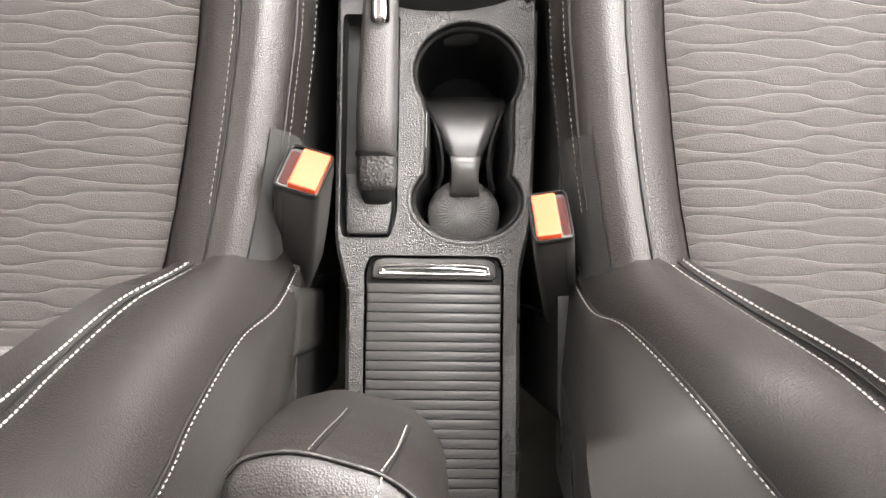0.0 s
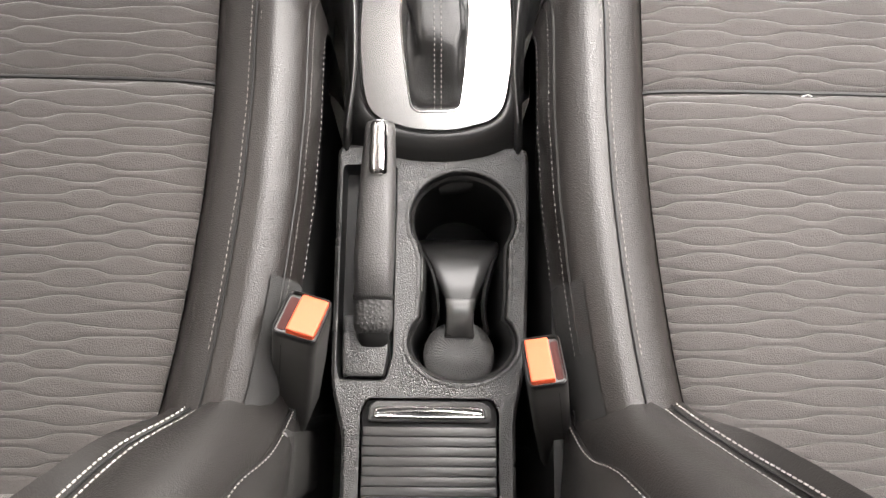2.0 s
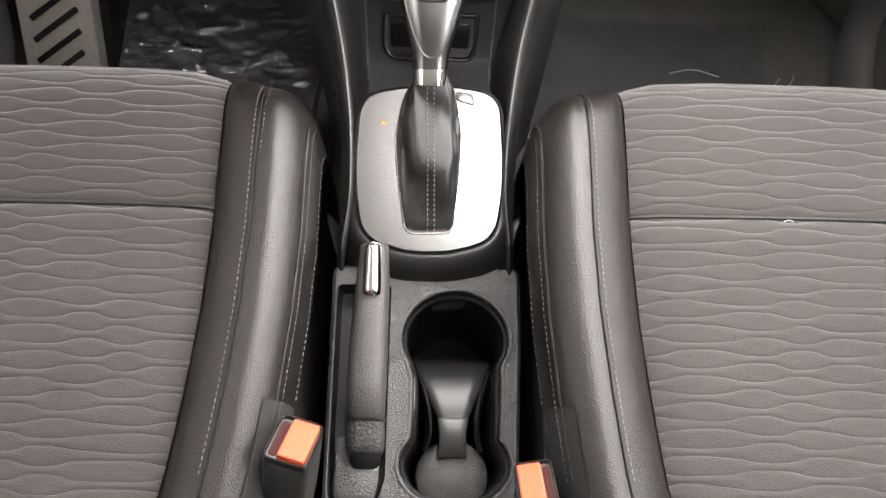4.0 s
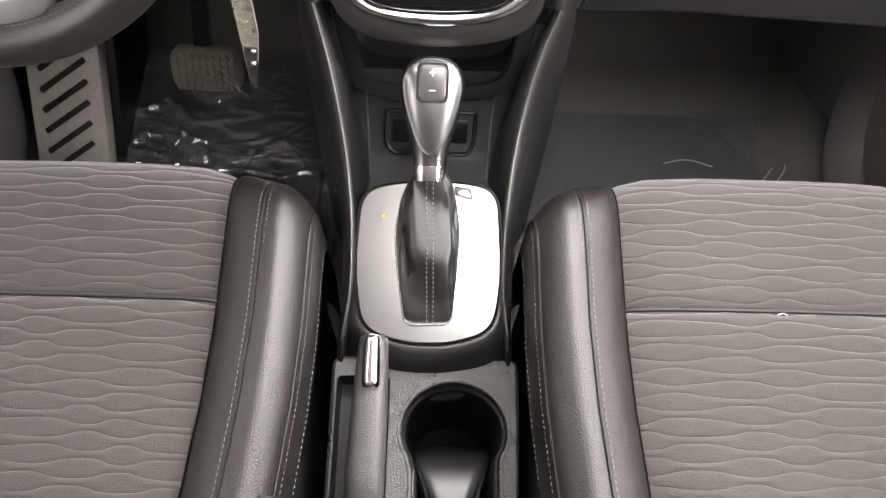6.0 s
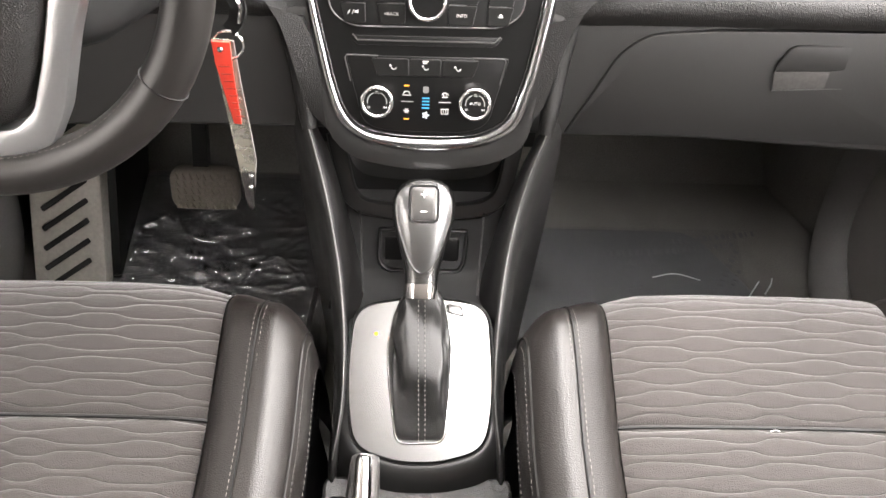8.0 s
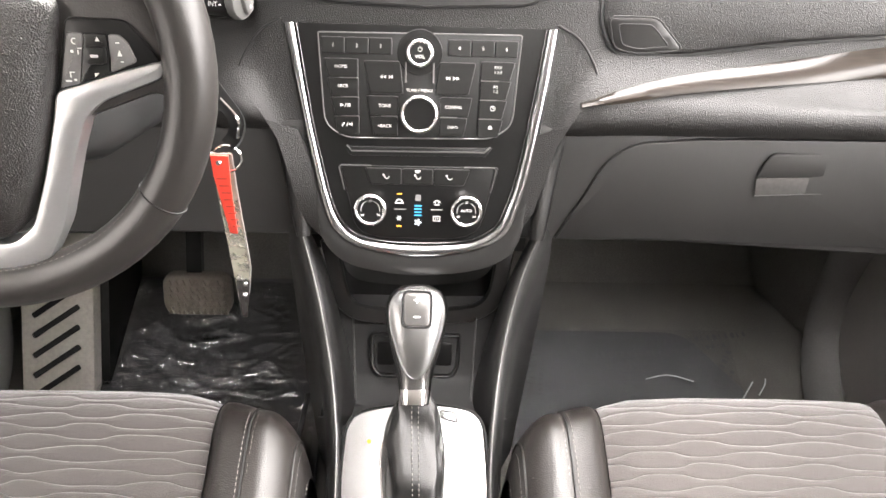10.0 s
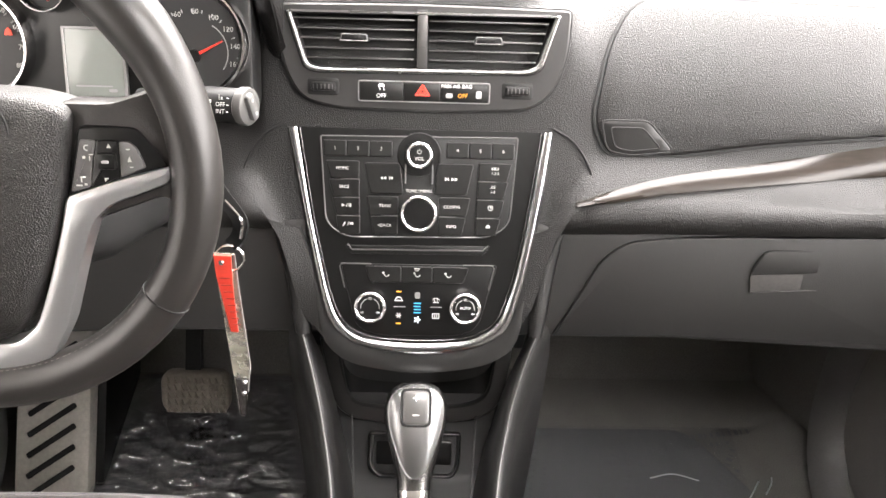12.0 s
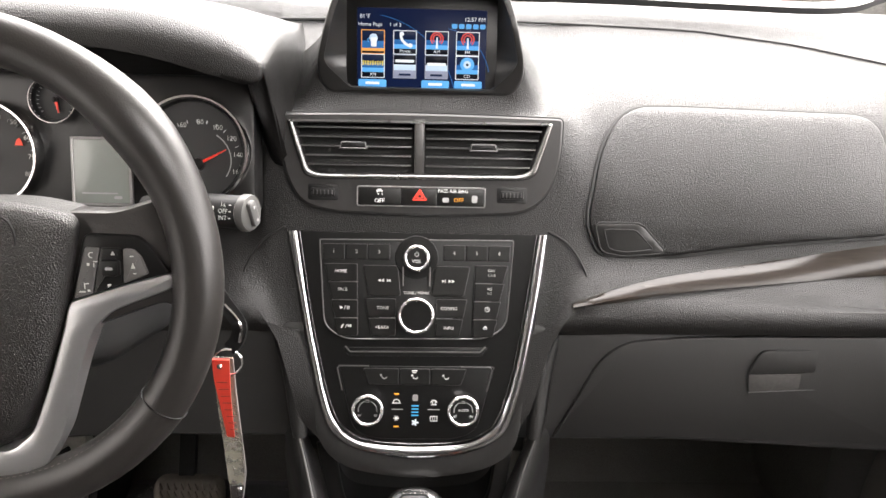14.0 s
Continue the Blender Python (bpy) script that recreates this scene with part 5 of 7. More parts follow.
part("socket_frame", rim(SO, inset(SO, 0.0045), -0.004, 0.006, 0.002, FB), SATIN_BLACK, console, "raised frame round the socket recess", smooth=60)
part("socket_well", loft([[(x, y, z) for x, y in inset(SO, d)] for z, d in ((0.004, 0.0045), (-0.012, 0.006))], cap=False, m=FB), DARK, console)
part("socket_cover", slab(inset(SO, 0.0065), -0.020, -0.006, 0.002, FB), GLOSS, console)
for sx in (-0.030, 0.031):
    part("socket_cap", slab(rect(sx - 0.016, sx + 0.016, -0.012, 0.018, 0.004, 4), -0.008, 0.0015, 0.002, FB), GLOSS, console, "black socket cap")
# open shelf below the control panel
PK = smooth_path([(-0.1045, 0.640, 0.515), (-0.0985, 0.622, 0.492), (-0.0905, 0.602, 0.458), (-0.079, 0.594, 0.440), (-0.055, 0.590, 0.433), (0.004, 0.588, 0.431), (0.062, 0.590, 0.436), (0.086, 0.594, 0.446), (0.0985, 0.602, 0.466), (0.1045, 0.622, 0.500), (0.1085, 0.640, 0.520)], 48)
part("shelf_edge", sweep(PK, [(-0.010, -0.008), (0.009, -0.008), (0.010, -0.001), (0.0085, 0.0018), (0.0, 0.0026), (-0.008, 0.0020), (-0.010, -0.001)], up=(0, -0.83, 0.56)), SATIN_BLACK, console, "black rounded shelf lip", smooth=50)
shelf = loft([PK, [p + Vector((0, 0.05, 0.0)) for p in PK], [p + Vector((0, 0.09, 0.05)) for p in PK]], closed=False)
part("shelf", shelf, DARK, console)
back = loft([[(x, y, z) for x in (-0.14, 0.14)] for y, z in ((0.69, 0.44), (0.68, 0.58))], closed=False)
part("shelf_back", back, DARK, console)

# gear selector
BH = rounded([(-0.0225, -0.0030), (0.0295, -0.0010), (0.0362, 0.06), (0.0375, 0.115), (0.026, 0.146), (-0.0205, 0.146), (-0.0360, 0.11), (-0.0322, 0.06)], [0.012, 0.012, 0.04, 0.03, 0.02, 0.02, 0.03, 0.04], 7)
shifter = thing("gear_selector", "automatic gear lever with leather gaiter on a silver plate", "gear lever", at=(0, 0.38, 0.40))
plate = join(holed(inset(PL, 0.002), [BH], 0.004, FT), loft([[(x, y, z) for x, y in inset(PL, d)] for z, d in ((-0.006, 0.0), (0.0025, 0.0), (0.004, 0.002))], cap=False, m=FT))
part("plate", plate, SATIN, shifter, "brushed satin silver plate")
part("plate_edge", rim(inset(PL, -0.0022), inset(PL, -0.0002), -0.006, 0.0025, 0.0008, FT), GLOSS, shifter)
part("gaiter_trim", rim(inset(BH, -0.0008), inset(BH, 0.0016), -0.01, 0.006, 0.0008, FT), CHROME, shifter, "thin chrome ring")
PM = rounded([(0.030, 0.142), (0.050, 0.137), (0.047, 0.150), (0.029, 0.152)], 0.003, 2)
part("release_cap", slab(PM, 0.003, 0.0046, 0.0005, FT), SATIN, shifter)
part("release_gap", rim(PM, inset(PM, 0.0012), 0.003, 0.0050, 0.0002, FT), DARK, shifter)
part("position_light", slab(circle(-0.0477, 0.1165, 0.0022, 10), 0.003, 0.0046, 0.0003, FT), LED_AMBER, shifter)
# gaiter: soft skin gathered from the plate opening up to the lever neck
nb = 64
loop = [Vector((*p, 0)) for p in BH] + [Vector((*BH[0], 0))]
run = [0.0]
for a, b in zip(loop, loop[1:]):
    run.append(run[-1] + (b - a).length)
ring0 = [(float(np.interp(run[-1] * i / nb, run, [p.x for p in loop])), float(np.interp(run[-1] * i / nb, run, [p.y for p in loop]))) for i in range(nb)]
neck = FT.inverted() @ Vector((0.001, 0.462, 0.478))
rings = []
for k in range(25):
    t = k / 24
    c = Vector((0.002 + (neck.x - 0.002) * t, 0.066 + (neck.y - 0.066) * t ** 1.1, 0.0))
    h = 0.001 + (neck.z - 0.001) * t ** 0.75
    bell = math.sin(math.pi * min(t * 1.05, 1))
    ring = []
    for i, (x, y) in enumerate(ring0):
        d = Vector((x - 0.002, y - 0.066))
        a = math.atan2(d.y, d.x)
        k = float(np.interp(t, [0, 0.12, 0.3, 0.42, 0.55, 0.66, 0.78, 0.88, 1.0], [1.0, 0.95, 0.86, 0.80, 0.86, 0.80, 0.60, 0.42, 0.3]))
        to = min(max((t - 0.34) / 0.46, 0), 1) ** 1.2
        r = d.length * k * (1 - to) + 0.0178 * to
        pinch = 1 + 0.24 * math.exp(-(((t - 0.57) / 0.13) ** 2)) * max(-math.cos(a - 0.3), 0) ** 2 + 0.08 * math.exp(-(((t - 0.62) / 0.12) ** 2)) * max(math.cos(a), 0) - 0.06 * math.exp(-(((t - 0.36) / 0.06) ** 2)) * max(-math.sin(a), 0) ** 3
        fold = bell * (0.0016 * math.sin(3 * a + 10 * t) + 0.0009 * math.sin(5 * a - 17 * t + 1) + 0.0003 * math.sin(9 * a + 22 * t))
        ring.append((c.x + math.cos(a) * (r * pinch + fold), c.y + math.sin(a) * (r * pinch + fold), h + bell * 0.005 * math.sin(2 * a + 9 * t)))
    rings.append(ring)
GAITER = loft(rings, cap=False, m=FT)
idx = min(range(nb), key=lambda i: abs(ring0[i][0] - 0.005) + (10 if ring0[i][1] > 0.05 else 0))
part("gaiter", GAITER, mat("gaiter_leather", (0.012, 0.0118, 0.0115), 0.33, grain=0.3, scale=900, bump=0.3, wear=0.2, voronoi=True, depth=0.0006), shifter, "black leather gaiter with folds", smooth=80)
for off in (-0.0035, 0.0035):
    line = [FT @ (Vector(r[idx]) + Vector((off, 0, 0.0015))) for r in rings]
    part("stitching", stitches(smooth_path(line, 40), 0.0030, 0.0024, 0.0005, 0.0003, up=(0, -0.6, 0.8)), SEAT_THREAD, shifter, "pale stitched seam")
# knob: a drop-shaped handle leaning back
A, B = Vector((0.001, 0.462, 0.470)), Vector((0.002, 0.552, 0.536))
ax = (B - A).normalized()
side = Vector((1, 0, 0))
nor = side.cross(ax).normalized()
if nor.z < 0:
    nor = -nor


def knob_ring(t, w, d, n=28, sq=2.4):
    c = A + ax * t
    out = []
    for i in range(n):
        a = 2 * math.pi * i / n
        ca, sa = math.cos(a), math.sin(a)
        out.append(c + side * w * math.copysign(abs(ca) ** (2 / sq), ca) + nor * d * math.copysign(abs(sa) ** (2 / sq), sa))
    return out


KN = [(0.000, 0.0178, 0.0165), (0.012, 0.0184, 0.0170), (0.022, 0.0200, 0.0185), (0.036, 0.0240, 0.0210), (0.052, 0.0285, 0.0230), (0.068, 0.0322, 0.0242), (0.082, 0.0342, 0.0246), (0.095, 0.0340, 0.0236), (0.104, 0.0312, 0.0212), (0.111, 0.0258, 0.0175), (0.1155, 0.0180, 0.0125), (0.1178, 0.006, 0.005)]
part("knob", loft([knob_ring(*k, 40) for k in KN]), mat("knob_shell", (0.30, 0.298, 0.296), 0.24, 1.0, wear=0.15, grain=0.05), shifter, "grey drop-shaped knob", smooth=60)
part("knob_collar", loft([knob_ring(t, w, d) for t, w, d in ((-0.012, 0.0165, 0.016), (-0.012, 0.018, 0.0175), (0.0, 0.0185, 0.018), (0.004, 0.0180, 0.0175))]), CHROME, shifter, "chrome collar", smooth=60)


def knob_arc(t, w, d, a0, a1, k, n=14, sq=2.4):
    c, out = A + ax * t, []
    for i in range(n + 1):
        a = radians(a0 + (a1 - a0) * i / n)
        ca, sa = math.cos(a), math.sin(a)
        out.append(c + side * w * k * math.copysign(abs(ca) ** (2 / sq), ca) + nor * d * k * math.copysign(abs(sa) ** (2 / sq), sa))
    return out


FR = [(k[0], *[float(np.interp(k[0], [q[0] for q in KN], [q[j] for q in KN])) for j in (1, 2)]) for k in [(0.016 + 0.094 * i / 22,) for i in range(23)]]
EGG = [float(np.interp(t, [0.016, 0.018, 0.022, 0.028, 0.040, 0.07, 0.09, 0.10, 0.106, 0.110], [86, 76, 66, 58, 48, 37, 35, 38, 46, 60])) for t, w, d in FR]
part("knob_front", loft([knob_arc(t, w, d, e, 180 - e, 1.03) for e, (t, w, d) in zip(EGG, FR)], closed=False), mat("knob_satin", (0.27, 0.27, 0.272), 0.3, 1.0, wear=0.15, grain=0.04), shifter, "satin silver front of the knob", smooth=80)
for s in (0, 1):
    edge = [knob_arc(t, w, d, e, 180 - e, 1.025)[-s] for e, (t, w, d) in zip(EGG, FR)]
    part("knob_trim", sweep(smooth_path(edge, 40), disc(0.0008, 8), up=nor), EDGE, shifter, "chrome edge", smooth=80)
KB = Matrix.Translation(A + ax * 0.092 + nor * 0.0225) @ Matrix((side, ax, nor)).transposed().to_4x4()
bt = part("shift_button", slab(rect(-0.0145, 0.0145, -0.020, 0.017, 0.007, 5), -0.004, 0.0042, 0.003, KB), mat("button_silver", (0.11, 0.107, 0.104), 0.3, 0.5, wear=0.2, grain=0.1), shifter, "grey plus and minus button")
part("button_gap", rim(rect(-0.0166, 0.0166, -0.0221, 0.0191, 0.008, 5), rect(-0.0143, 0.0143, -0.0198, 0.0168, 0.007, 5), -0.003, 0.0030, 0.0005, KB), DARK, shifter)
bars([(0, 0.0085, 0.007, 0.0013), (0, 0.0085, 0.0013, 0.007), (0, -0.0095, 0.007, 0.0013)], KB, WHITE, bt, 0.0047)

# parking brake lever
brake = thing("parking_brake", "black grained parking brake lever with a chrome button", "parking brake", at=(-0.057, 0.18, 0.34))


def grip_ring(y, z, w, h, x=-0.057, n=20, sq=2.6):
    out = []
    for i in range(n):
        a = 2 * math.pi * i / n
        ca, sa = math.cos(a), math.sin(a)
        out.append((x + w * math.copysign(abs(ca) ** (2 / sq), ca), y, z + h * math.copysign(abs(sa) ** (2 / sq), sa)))
    return out


part("grip", loft([grip_ring(*r) for r in ((0.113, 0.372, 0.017, 0.014), (0.117, 0.375, 0.0195, 0.017), (0.15, 0.383, 0.0205, 0.018), (0.20, 0.393, 0.0195, 0.018, -0.0555), (0.25, 0.402, 0.0175, 0.017, -0.054), (0.28, 0.407, 0.0158, 0.015, -0.0533), (0.2885, 0.408, 0.0145, 0.0135, -0.053), (0.2905, 0.408, 0.011, 0.010, -0.053))]), mat("brake_grip_plastic", (0.045, 0.043, 0.042), 0.36, grain=0.4, scale=700, bump=0.4, wear=0.2, voronoi=True), brake, "grained grip", smooth=60)
part("grip_lip", loft([grip_ring(*r) for r in ((0.1115, 0.3725, 0.0195, 0.0172), (0.1145, 0.375, 0.0212, 0.0185), (0.1175, 0.377, 0.0208, 0.0180))]), PLASTIC_GREY, brake)
part("lever_sleeve", loft([grip_ring(*r) for r in ((0.080, 0.360, 0.0165, 0.014), (0.086, 0.364, 0.0195, 0.016), (0.100, 0.368, 0.0200, 0.017), (0.112, 0.373, 0.0195, 0.0165))]), mat("pimpled_rubber", (0.035, 0.034, 0.033), 0.6, grain=0.6, scale=260, bump=1.0, voronoi=True), brake, "pimpled sleeve", smooth=60)
dots = []
for k in range(4):
    for i in range(7):
        a = radians(42 + 16 * i + (8 if k % 2 else 0))
        c = Vector((-0.057 + 0.0198 * math.cos(a), 0.0885 + k * 0.0055, 0.3655 + k * 0.0014 + 0.0168 * math.sin(a)))
        dots.append(turned([(0.0012, -0.0008), (0.0010, 0.0004), (0.0003, 0.0008)], Matrix.Translation(c) @ Vector((math.cos(a), 0, math.sin(a))).to_track_quat("Z", "Y").to_matrix().to_4x4(), 6))
tagged(part("sleeve_dots", join(*dots), PLASTIC_GREY, brake), kind="stuff")
part("lever_root", loft([grip_ring(*r) for r in ((0.064, 0.335, 0.013, 0.012), (0.068, 0.345, 0.0155, 0.016), (0.078, 0.356, 0.0165, 0.016), (0.086, 0.360, 0.0165, 0.014))]), DARK, brake, smooth=60)
bx = Matrix.Translation((-0.0535, 0.262, 0.4205)) @ Matrix.Rotation(radians(8), 4, "X")
part("button", loft([[(x, y, z) for x, y in rounded([(-0.0098 + d, -0.031 + d), (0.0098 - d, -0.031 + d), (0.0086 - d, 0.027 - d), (-0.0086 + d, 0.027 - d)], 0.0085, 6)] for z, d in ((-0.006, 0.0), (0.0, 0.0), (0.0028, 0.0008), (0.0052, 0.0024), (0.0068, 0.0044), (0.0076, 0.0064), (0.0078, 0.0078))], m=bx), CHROME, brake, "polished chrome button", smooth=70)

# ---- front seats ----
PROFILE = [(0.128, 0.20), (0.114, 0.36), (0.106, 0.415), (0.107, 0.446), (0.114, 0.468), (0.124, 0.482), (0.137, 0.4905), (0.146, 0.4918), (0.157, 0.4886), (0.162, 0.4862), (0.178, 0.4780), (0.1935, 0.4665), (0.2045, 0.4475)]
FAB = [(0.204, 0.4515), (0.212, 0.455), (0.24, 0.459), (0.30, 0.461), (0.36, 0.4615), (0.42, 0.461), (0.48, 0.459), (0.508, 0.455), (0.516, 0.4515)]


def spread(y):
    return float(np.interp(y, [-0.15, -0.05, 0.0, 0.06, 0.12, 0.20, 0.28, 0.5], [0.06, 0.044, 0.031, 0.020, 0.012, 0.004, 0.0, 0.0]))


def seat_point(x, z, s, top=True):
    """A point of the cushion: x, z in the straight section, s from the rear (0) to the front edge (1)."""
    u = min(x, 0.72 - x)
    v = min(x, 0.80 - x)
    e = min(max((0.172 - v) / 0.068, 0), 1)
    end = 0.474 - 0.020 * min(max((0.25 - v) / 0.09, 0), 1) - 0.066 * (1 - math.sqrt(max(1 - e * e, 0)))
    y = -0.12 + s * 0.594 if s < 0.75 else 0.3255 + (s - 0.75) / 0.25 * (end - 0.3255)
    k = spread(y) * max(0, 1 - max(u - 0.204, 0) / 0.10)
    xx = x + (k if x < 0.36 else -k)
    zz = z + 0.055 * (y - 0.15)
    t = max(s - 0.90, 0) / 0.10
    zz -= 0.045 * (1 - math.sqrt(max(1 - t * t, 0)))
    if u < 0.2:
        t = max(s - 0.80, 0) / 0.20
        zz -= 0.030 * t ** 2.5 * min((0.2 - u) / 0.04, 1)
    return (xx, y, zz)


SROWS = [i / 24 for i in range(21)] + [0.90, 0.93, 0.955, 0.975, 0.99, 1.0]


FINE = [(p.x, p.y) for p in smooth_path([(x, z, 0) for x, z in PROFILE], (len(PROFILE) - 1) * 3)]


def flip(bm, sgn, dx):
    for v in bm.verts:
        v.co.x = sgn * v.co.x + dx
    return bm



def front_seat(sgn, dx, label, back, group="front seats"):
    seat = thing("car_seat", label, "car seat", group, at=(sgn * 0.36 + dx, 0.15, 0))
    # cushion side bolsters
    for far in (0, 1):
        cols = [(0.72 - x if far else x, z) for x, z in FINE]
        rows = [[seat_point(x, z, s) if z > 0.21 else (seat_point(x, 0.4, s)[0], seat_point(x, 0.4, s)[1], 0.20) for x, z in cols] for s in SROWS]
        last = rows[-1]
        rows.append([(x, y + 0.004, max(z - 0.08, 0.19)) for x, y, z in last])
        rows.append([(x, y - 0.02, 0.18) for x, y, z in last])
        part("side_bolster", flip(loft(rows, closed=False), sgn, dx), LEATHER, seat, "black leather side bolster", smooth=70)
        if far:
            continue
        for i, off in ((8, -0.0022), (9, 0.0022)):
            line = [Vector(seat_point(PROFILE[i][0] + off, PROFILE[i][1], s)) for s in SROWS[7:-2]]
            part("stitching", flip(stitches(smooth_path(line, 60), 0.0040, 0.0022, 0.00045, 0.0003), sgn, dx), SEAT_THREAD, seat, "pale stitched seam")
        groove = [Vector(seat_point(PROFILE[8][0] + 0.0025, PROFILE[8][1] + 0.0003, s)) for s in SROWS[4:]]
        part("seam", flip(sweep(smooth_path(groove, 50), disc(0.0011, 6)), sgn, dx), DARK, seat)
        line = [Vector(seat_point(PROFILE[4][0], PROFILE[4][1] + 0.001, s)) for s in SROWS[7:]]
        part("piping", flip(sweep(smooth_path(line, 60), disc(0.0017, 8)), sgn, dx), LEATHER_SOFT, seat, "black piping along the bolster")
        line = [Vector(seat_point(PROFILE[4][0] - 0.004, PROFILE[4][1] - 0.006, s)) for s in SROWS[7:-2]]
        part("stitching", flip(stitches(smooth_path(line, 60), 0.0036, 0.0022, 0.0005, 0.0004, up=(-0.6, 0, 0.8)), sgn, dx), DIM_THREAD, seat)
        line = [Vector(seat_point(PROFILE[2][0], PROFILE[2][1] + 0.006, s)) + Vector((-0.001, 0, 0)) for s in SROWS[10:-3]]
        part("stitching", flip(stitches(smooth_path(line, 60), 0.0036, 0.0026, 0.0005, 0.0004, up=(-0.9, 0, 0.4)), sgn, dx), DIM_THREAD, seat)
    flap = [[Vector(seat_point(PROFILE[i][0], PROFILE[i][1], q)) + Vector((-0.0012, 0, 0.0012)) for i in (2, 3, 4, 5)] for q in (0.16, 0.22, 0.28, 0.34, 0.40)]
    part("side_flap", flip(loft(flap, closed=False), sgn, dx), SIDE_CLOTH, seat, "black woven side flap")
    # cloth centre in two panels with a groove across
    for a, b in ((0.0, 0.7195), (0.720, 1.0)):
        ss = sorted({a, a + 0.008, a + 0.02, b - 0.02, b - 0.008, b} | {s for s in SROWS if a + 0.03 < s < b - 0.03} | ({0.93, 0.955, 0.975, 0.99, 1.0} if b == 1 else set()))
        rows = []
        for s in ss:
            dip = 0.0
            e = min(abs(s - 0.7195), abs(s - 0.720))
            if e < 0.02:
                dip = 0.0055 * (1 - e / 0.02) ** 2
            rows.append([(lambda p: (p[0], p[1] + (0.010 * math.sin((x - 0.2) * 9)) * 0, p[2] - dip))(seat_point(x, z, s)) for x, z in FAB])
        if b == 1.0:
            last = rows[-1]
            rows.append([(x, y + 0.005, z - 0.05) for x, y, z in last])
            rows.append([(x, y - 0.02, 0.18) for x, y, z in last])
        part("cushion_panel", flip(loft(rows, closed=False), sgn, dx), CLOTH, seat, "grey cloth panel embossed with wavy lines", smooth=70)
    seam_line = [Vector(seat_point(x, z, 0.71975)) + Vector((0, 0, -0.0035)) for x, z in FAB]
    part("seam", flip(sweep(smooth_path(seam_line, 30), disc(0.0019, 6)), sgn, dx), DARK, seat)
    under = loft([[(x, y, z) for x, y in rect(0.12, 0.60, -0.15, 0.40, 0.02, 3)] for z in (0.03, 0.10, 0.20, 0.40)], cap=True)
    part("seat_base", flip(under, sgn, dx), DARK, seat)
    hx = 0.130 if sgn < 0 else 0.150
    cover = loft([[(hx + a, b, z) for a, b in rect(-0.014, 0.014, -0.085, -0.015 + (0.0 if sgn < 0 else 0.02), 0.012, 4)] for z in (0.24, 0.40, 0.425)] + [[(hx + a * 0.7, -0.045 + (b + 0.045) * 0.8, 0.436) for a, b in rect(-0.014, 0.014, -0.10, -0.01, 0.012, 4)]])
    part("recliner_cover", flip(cover, sgn, dx), PLASTIC_GREY, seat, "dark grained hinge cover", smooth=50)
    # backrest
    cv = {k: smooth_path(back[k], 18) for k in back}
    ins = [p + Vector((0.05, -0.07, -0.01)) for p in cv["cont"]]
    mid_in = [Vector((0.36, p.y - 0.08, p.z)) for p in cv["cont"]]
    far_in = [Vector((0.50, p.y - 0.08, p.z)) for p in cv["cont"]]
    far_b = [Vector((0.60, p.y - 0.03, p.z)) for p in cv["cont"]]
    far_s = [Vector((0.64, p.y - 0.06, p.z)) for p in cv["cont"]]
    strips = [("backrest_side", [cv["side_back"], cv["side"], [a * 0.5 + b * 0.5 + Vector((-0.003, 0.004, 0)) for a, b in zip(cv["side"], cv["low"])], cv["low"]], LEATHER_SOFT, "black leather side panel"),
              ("backrest_bolster", [cv["low"], [a * 0.72 + b * 0.28 + Vector((-0.004, 0.006, 0.005)) for a, b in zip(cv["low"], cv["mid"])], [a * 0.4 + b * 0.6 + Vector((-0.002, 0.006, 0.005)) for a, b in zip(cv["low"], cv["mid"])], cv["mid"], [a * 0.4 + b * 0.6 + Vector((0, 0.004, 0.003)) for a, b in zip(cv["mid"], cv["st1"])], cv["st1"], cv["st2"], cv["cont"], [a * 0.5 + b * 0.5 + Vector((0, -0.004, -0.002)) for a, b in zip(cv["cont"], ins)], ins], LEATHER_PLAIN, "black leather backrest bolster"),
              ("backrest_panel", [ins, mid_in, far_in], CLOTH, "grey cloth backrest panel"),
              ("backrest_bolster", [far_in, far_b, far_s], LEATHER, "black leather backrest bolster")]
    for nm, rows, mt, lb in strips:
        part(nm, flip(loft(rows, closed=False), sgn, dx), mt, seat, lb, smooth=70)
    rear = [[p + Vector((0, -0.14, 0)) for p in far_s], [p + Vector((0, -0.10, 0)) for p in cv["side_back"]], cv["side_back"]]
    part("backrest_shell", flip(loft(rear, closed=False), sgn, dx), PLASTIC, seat, smooth=70)
    for k, r in (("st1", 0.0010), ("st2", 0.0010)):
        part("stitching", flip(stitches(smooth_path(cv[k], 60), 0.0048, 0.0016, r * 1.05, 0.0004, up=(0, 0.6, 0.8)), sgn, dx), THREAD, seat, "pale double stitched seam")
    mid_line = [a * 0.5 + b * 0.5 + Vector((0, 0.0006, 0.0006)) for a, b in zip(cv["st1"], cv["st2"])]
    part("seam", flip(sweep(mid_line, disc(0.0012, 6)), sgn, dx), DARK, seat)
    part("stitching", flip(stitches([p + Vector((-0.004, 0.001, 0.0)) for p in smooth_path(cv["low"], 60)], 0.0038, 0.0022, 0.0006, 0.0006, up=(-0.4, 0.4, 0.8)), sgn, dx), THREAD, seat, "pale stitched seam")
    part("piping", flip(sweep(smooth_path(cv["low"], 50), disc(0.002, 8)), sgn, dx), LEATHER_SOFT, seat)
    return seat


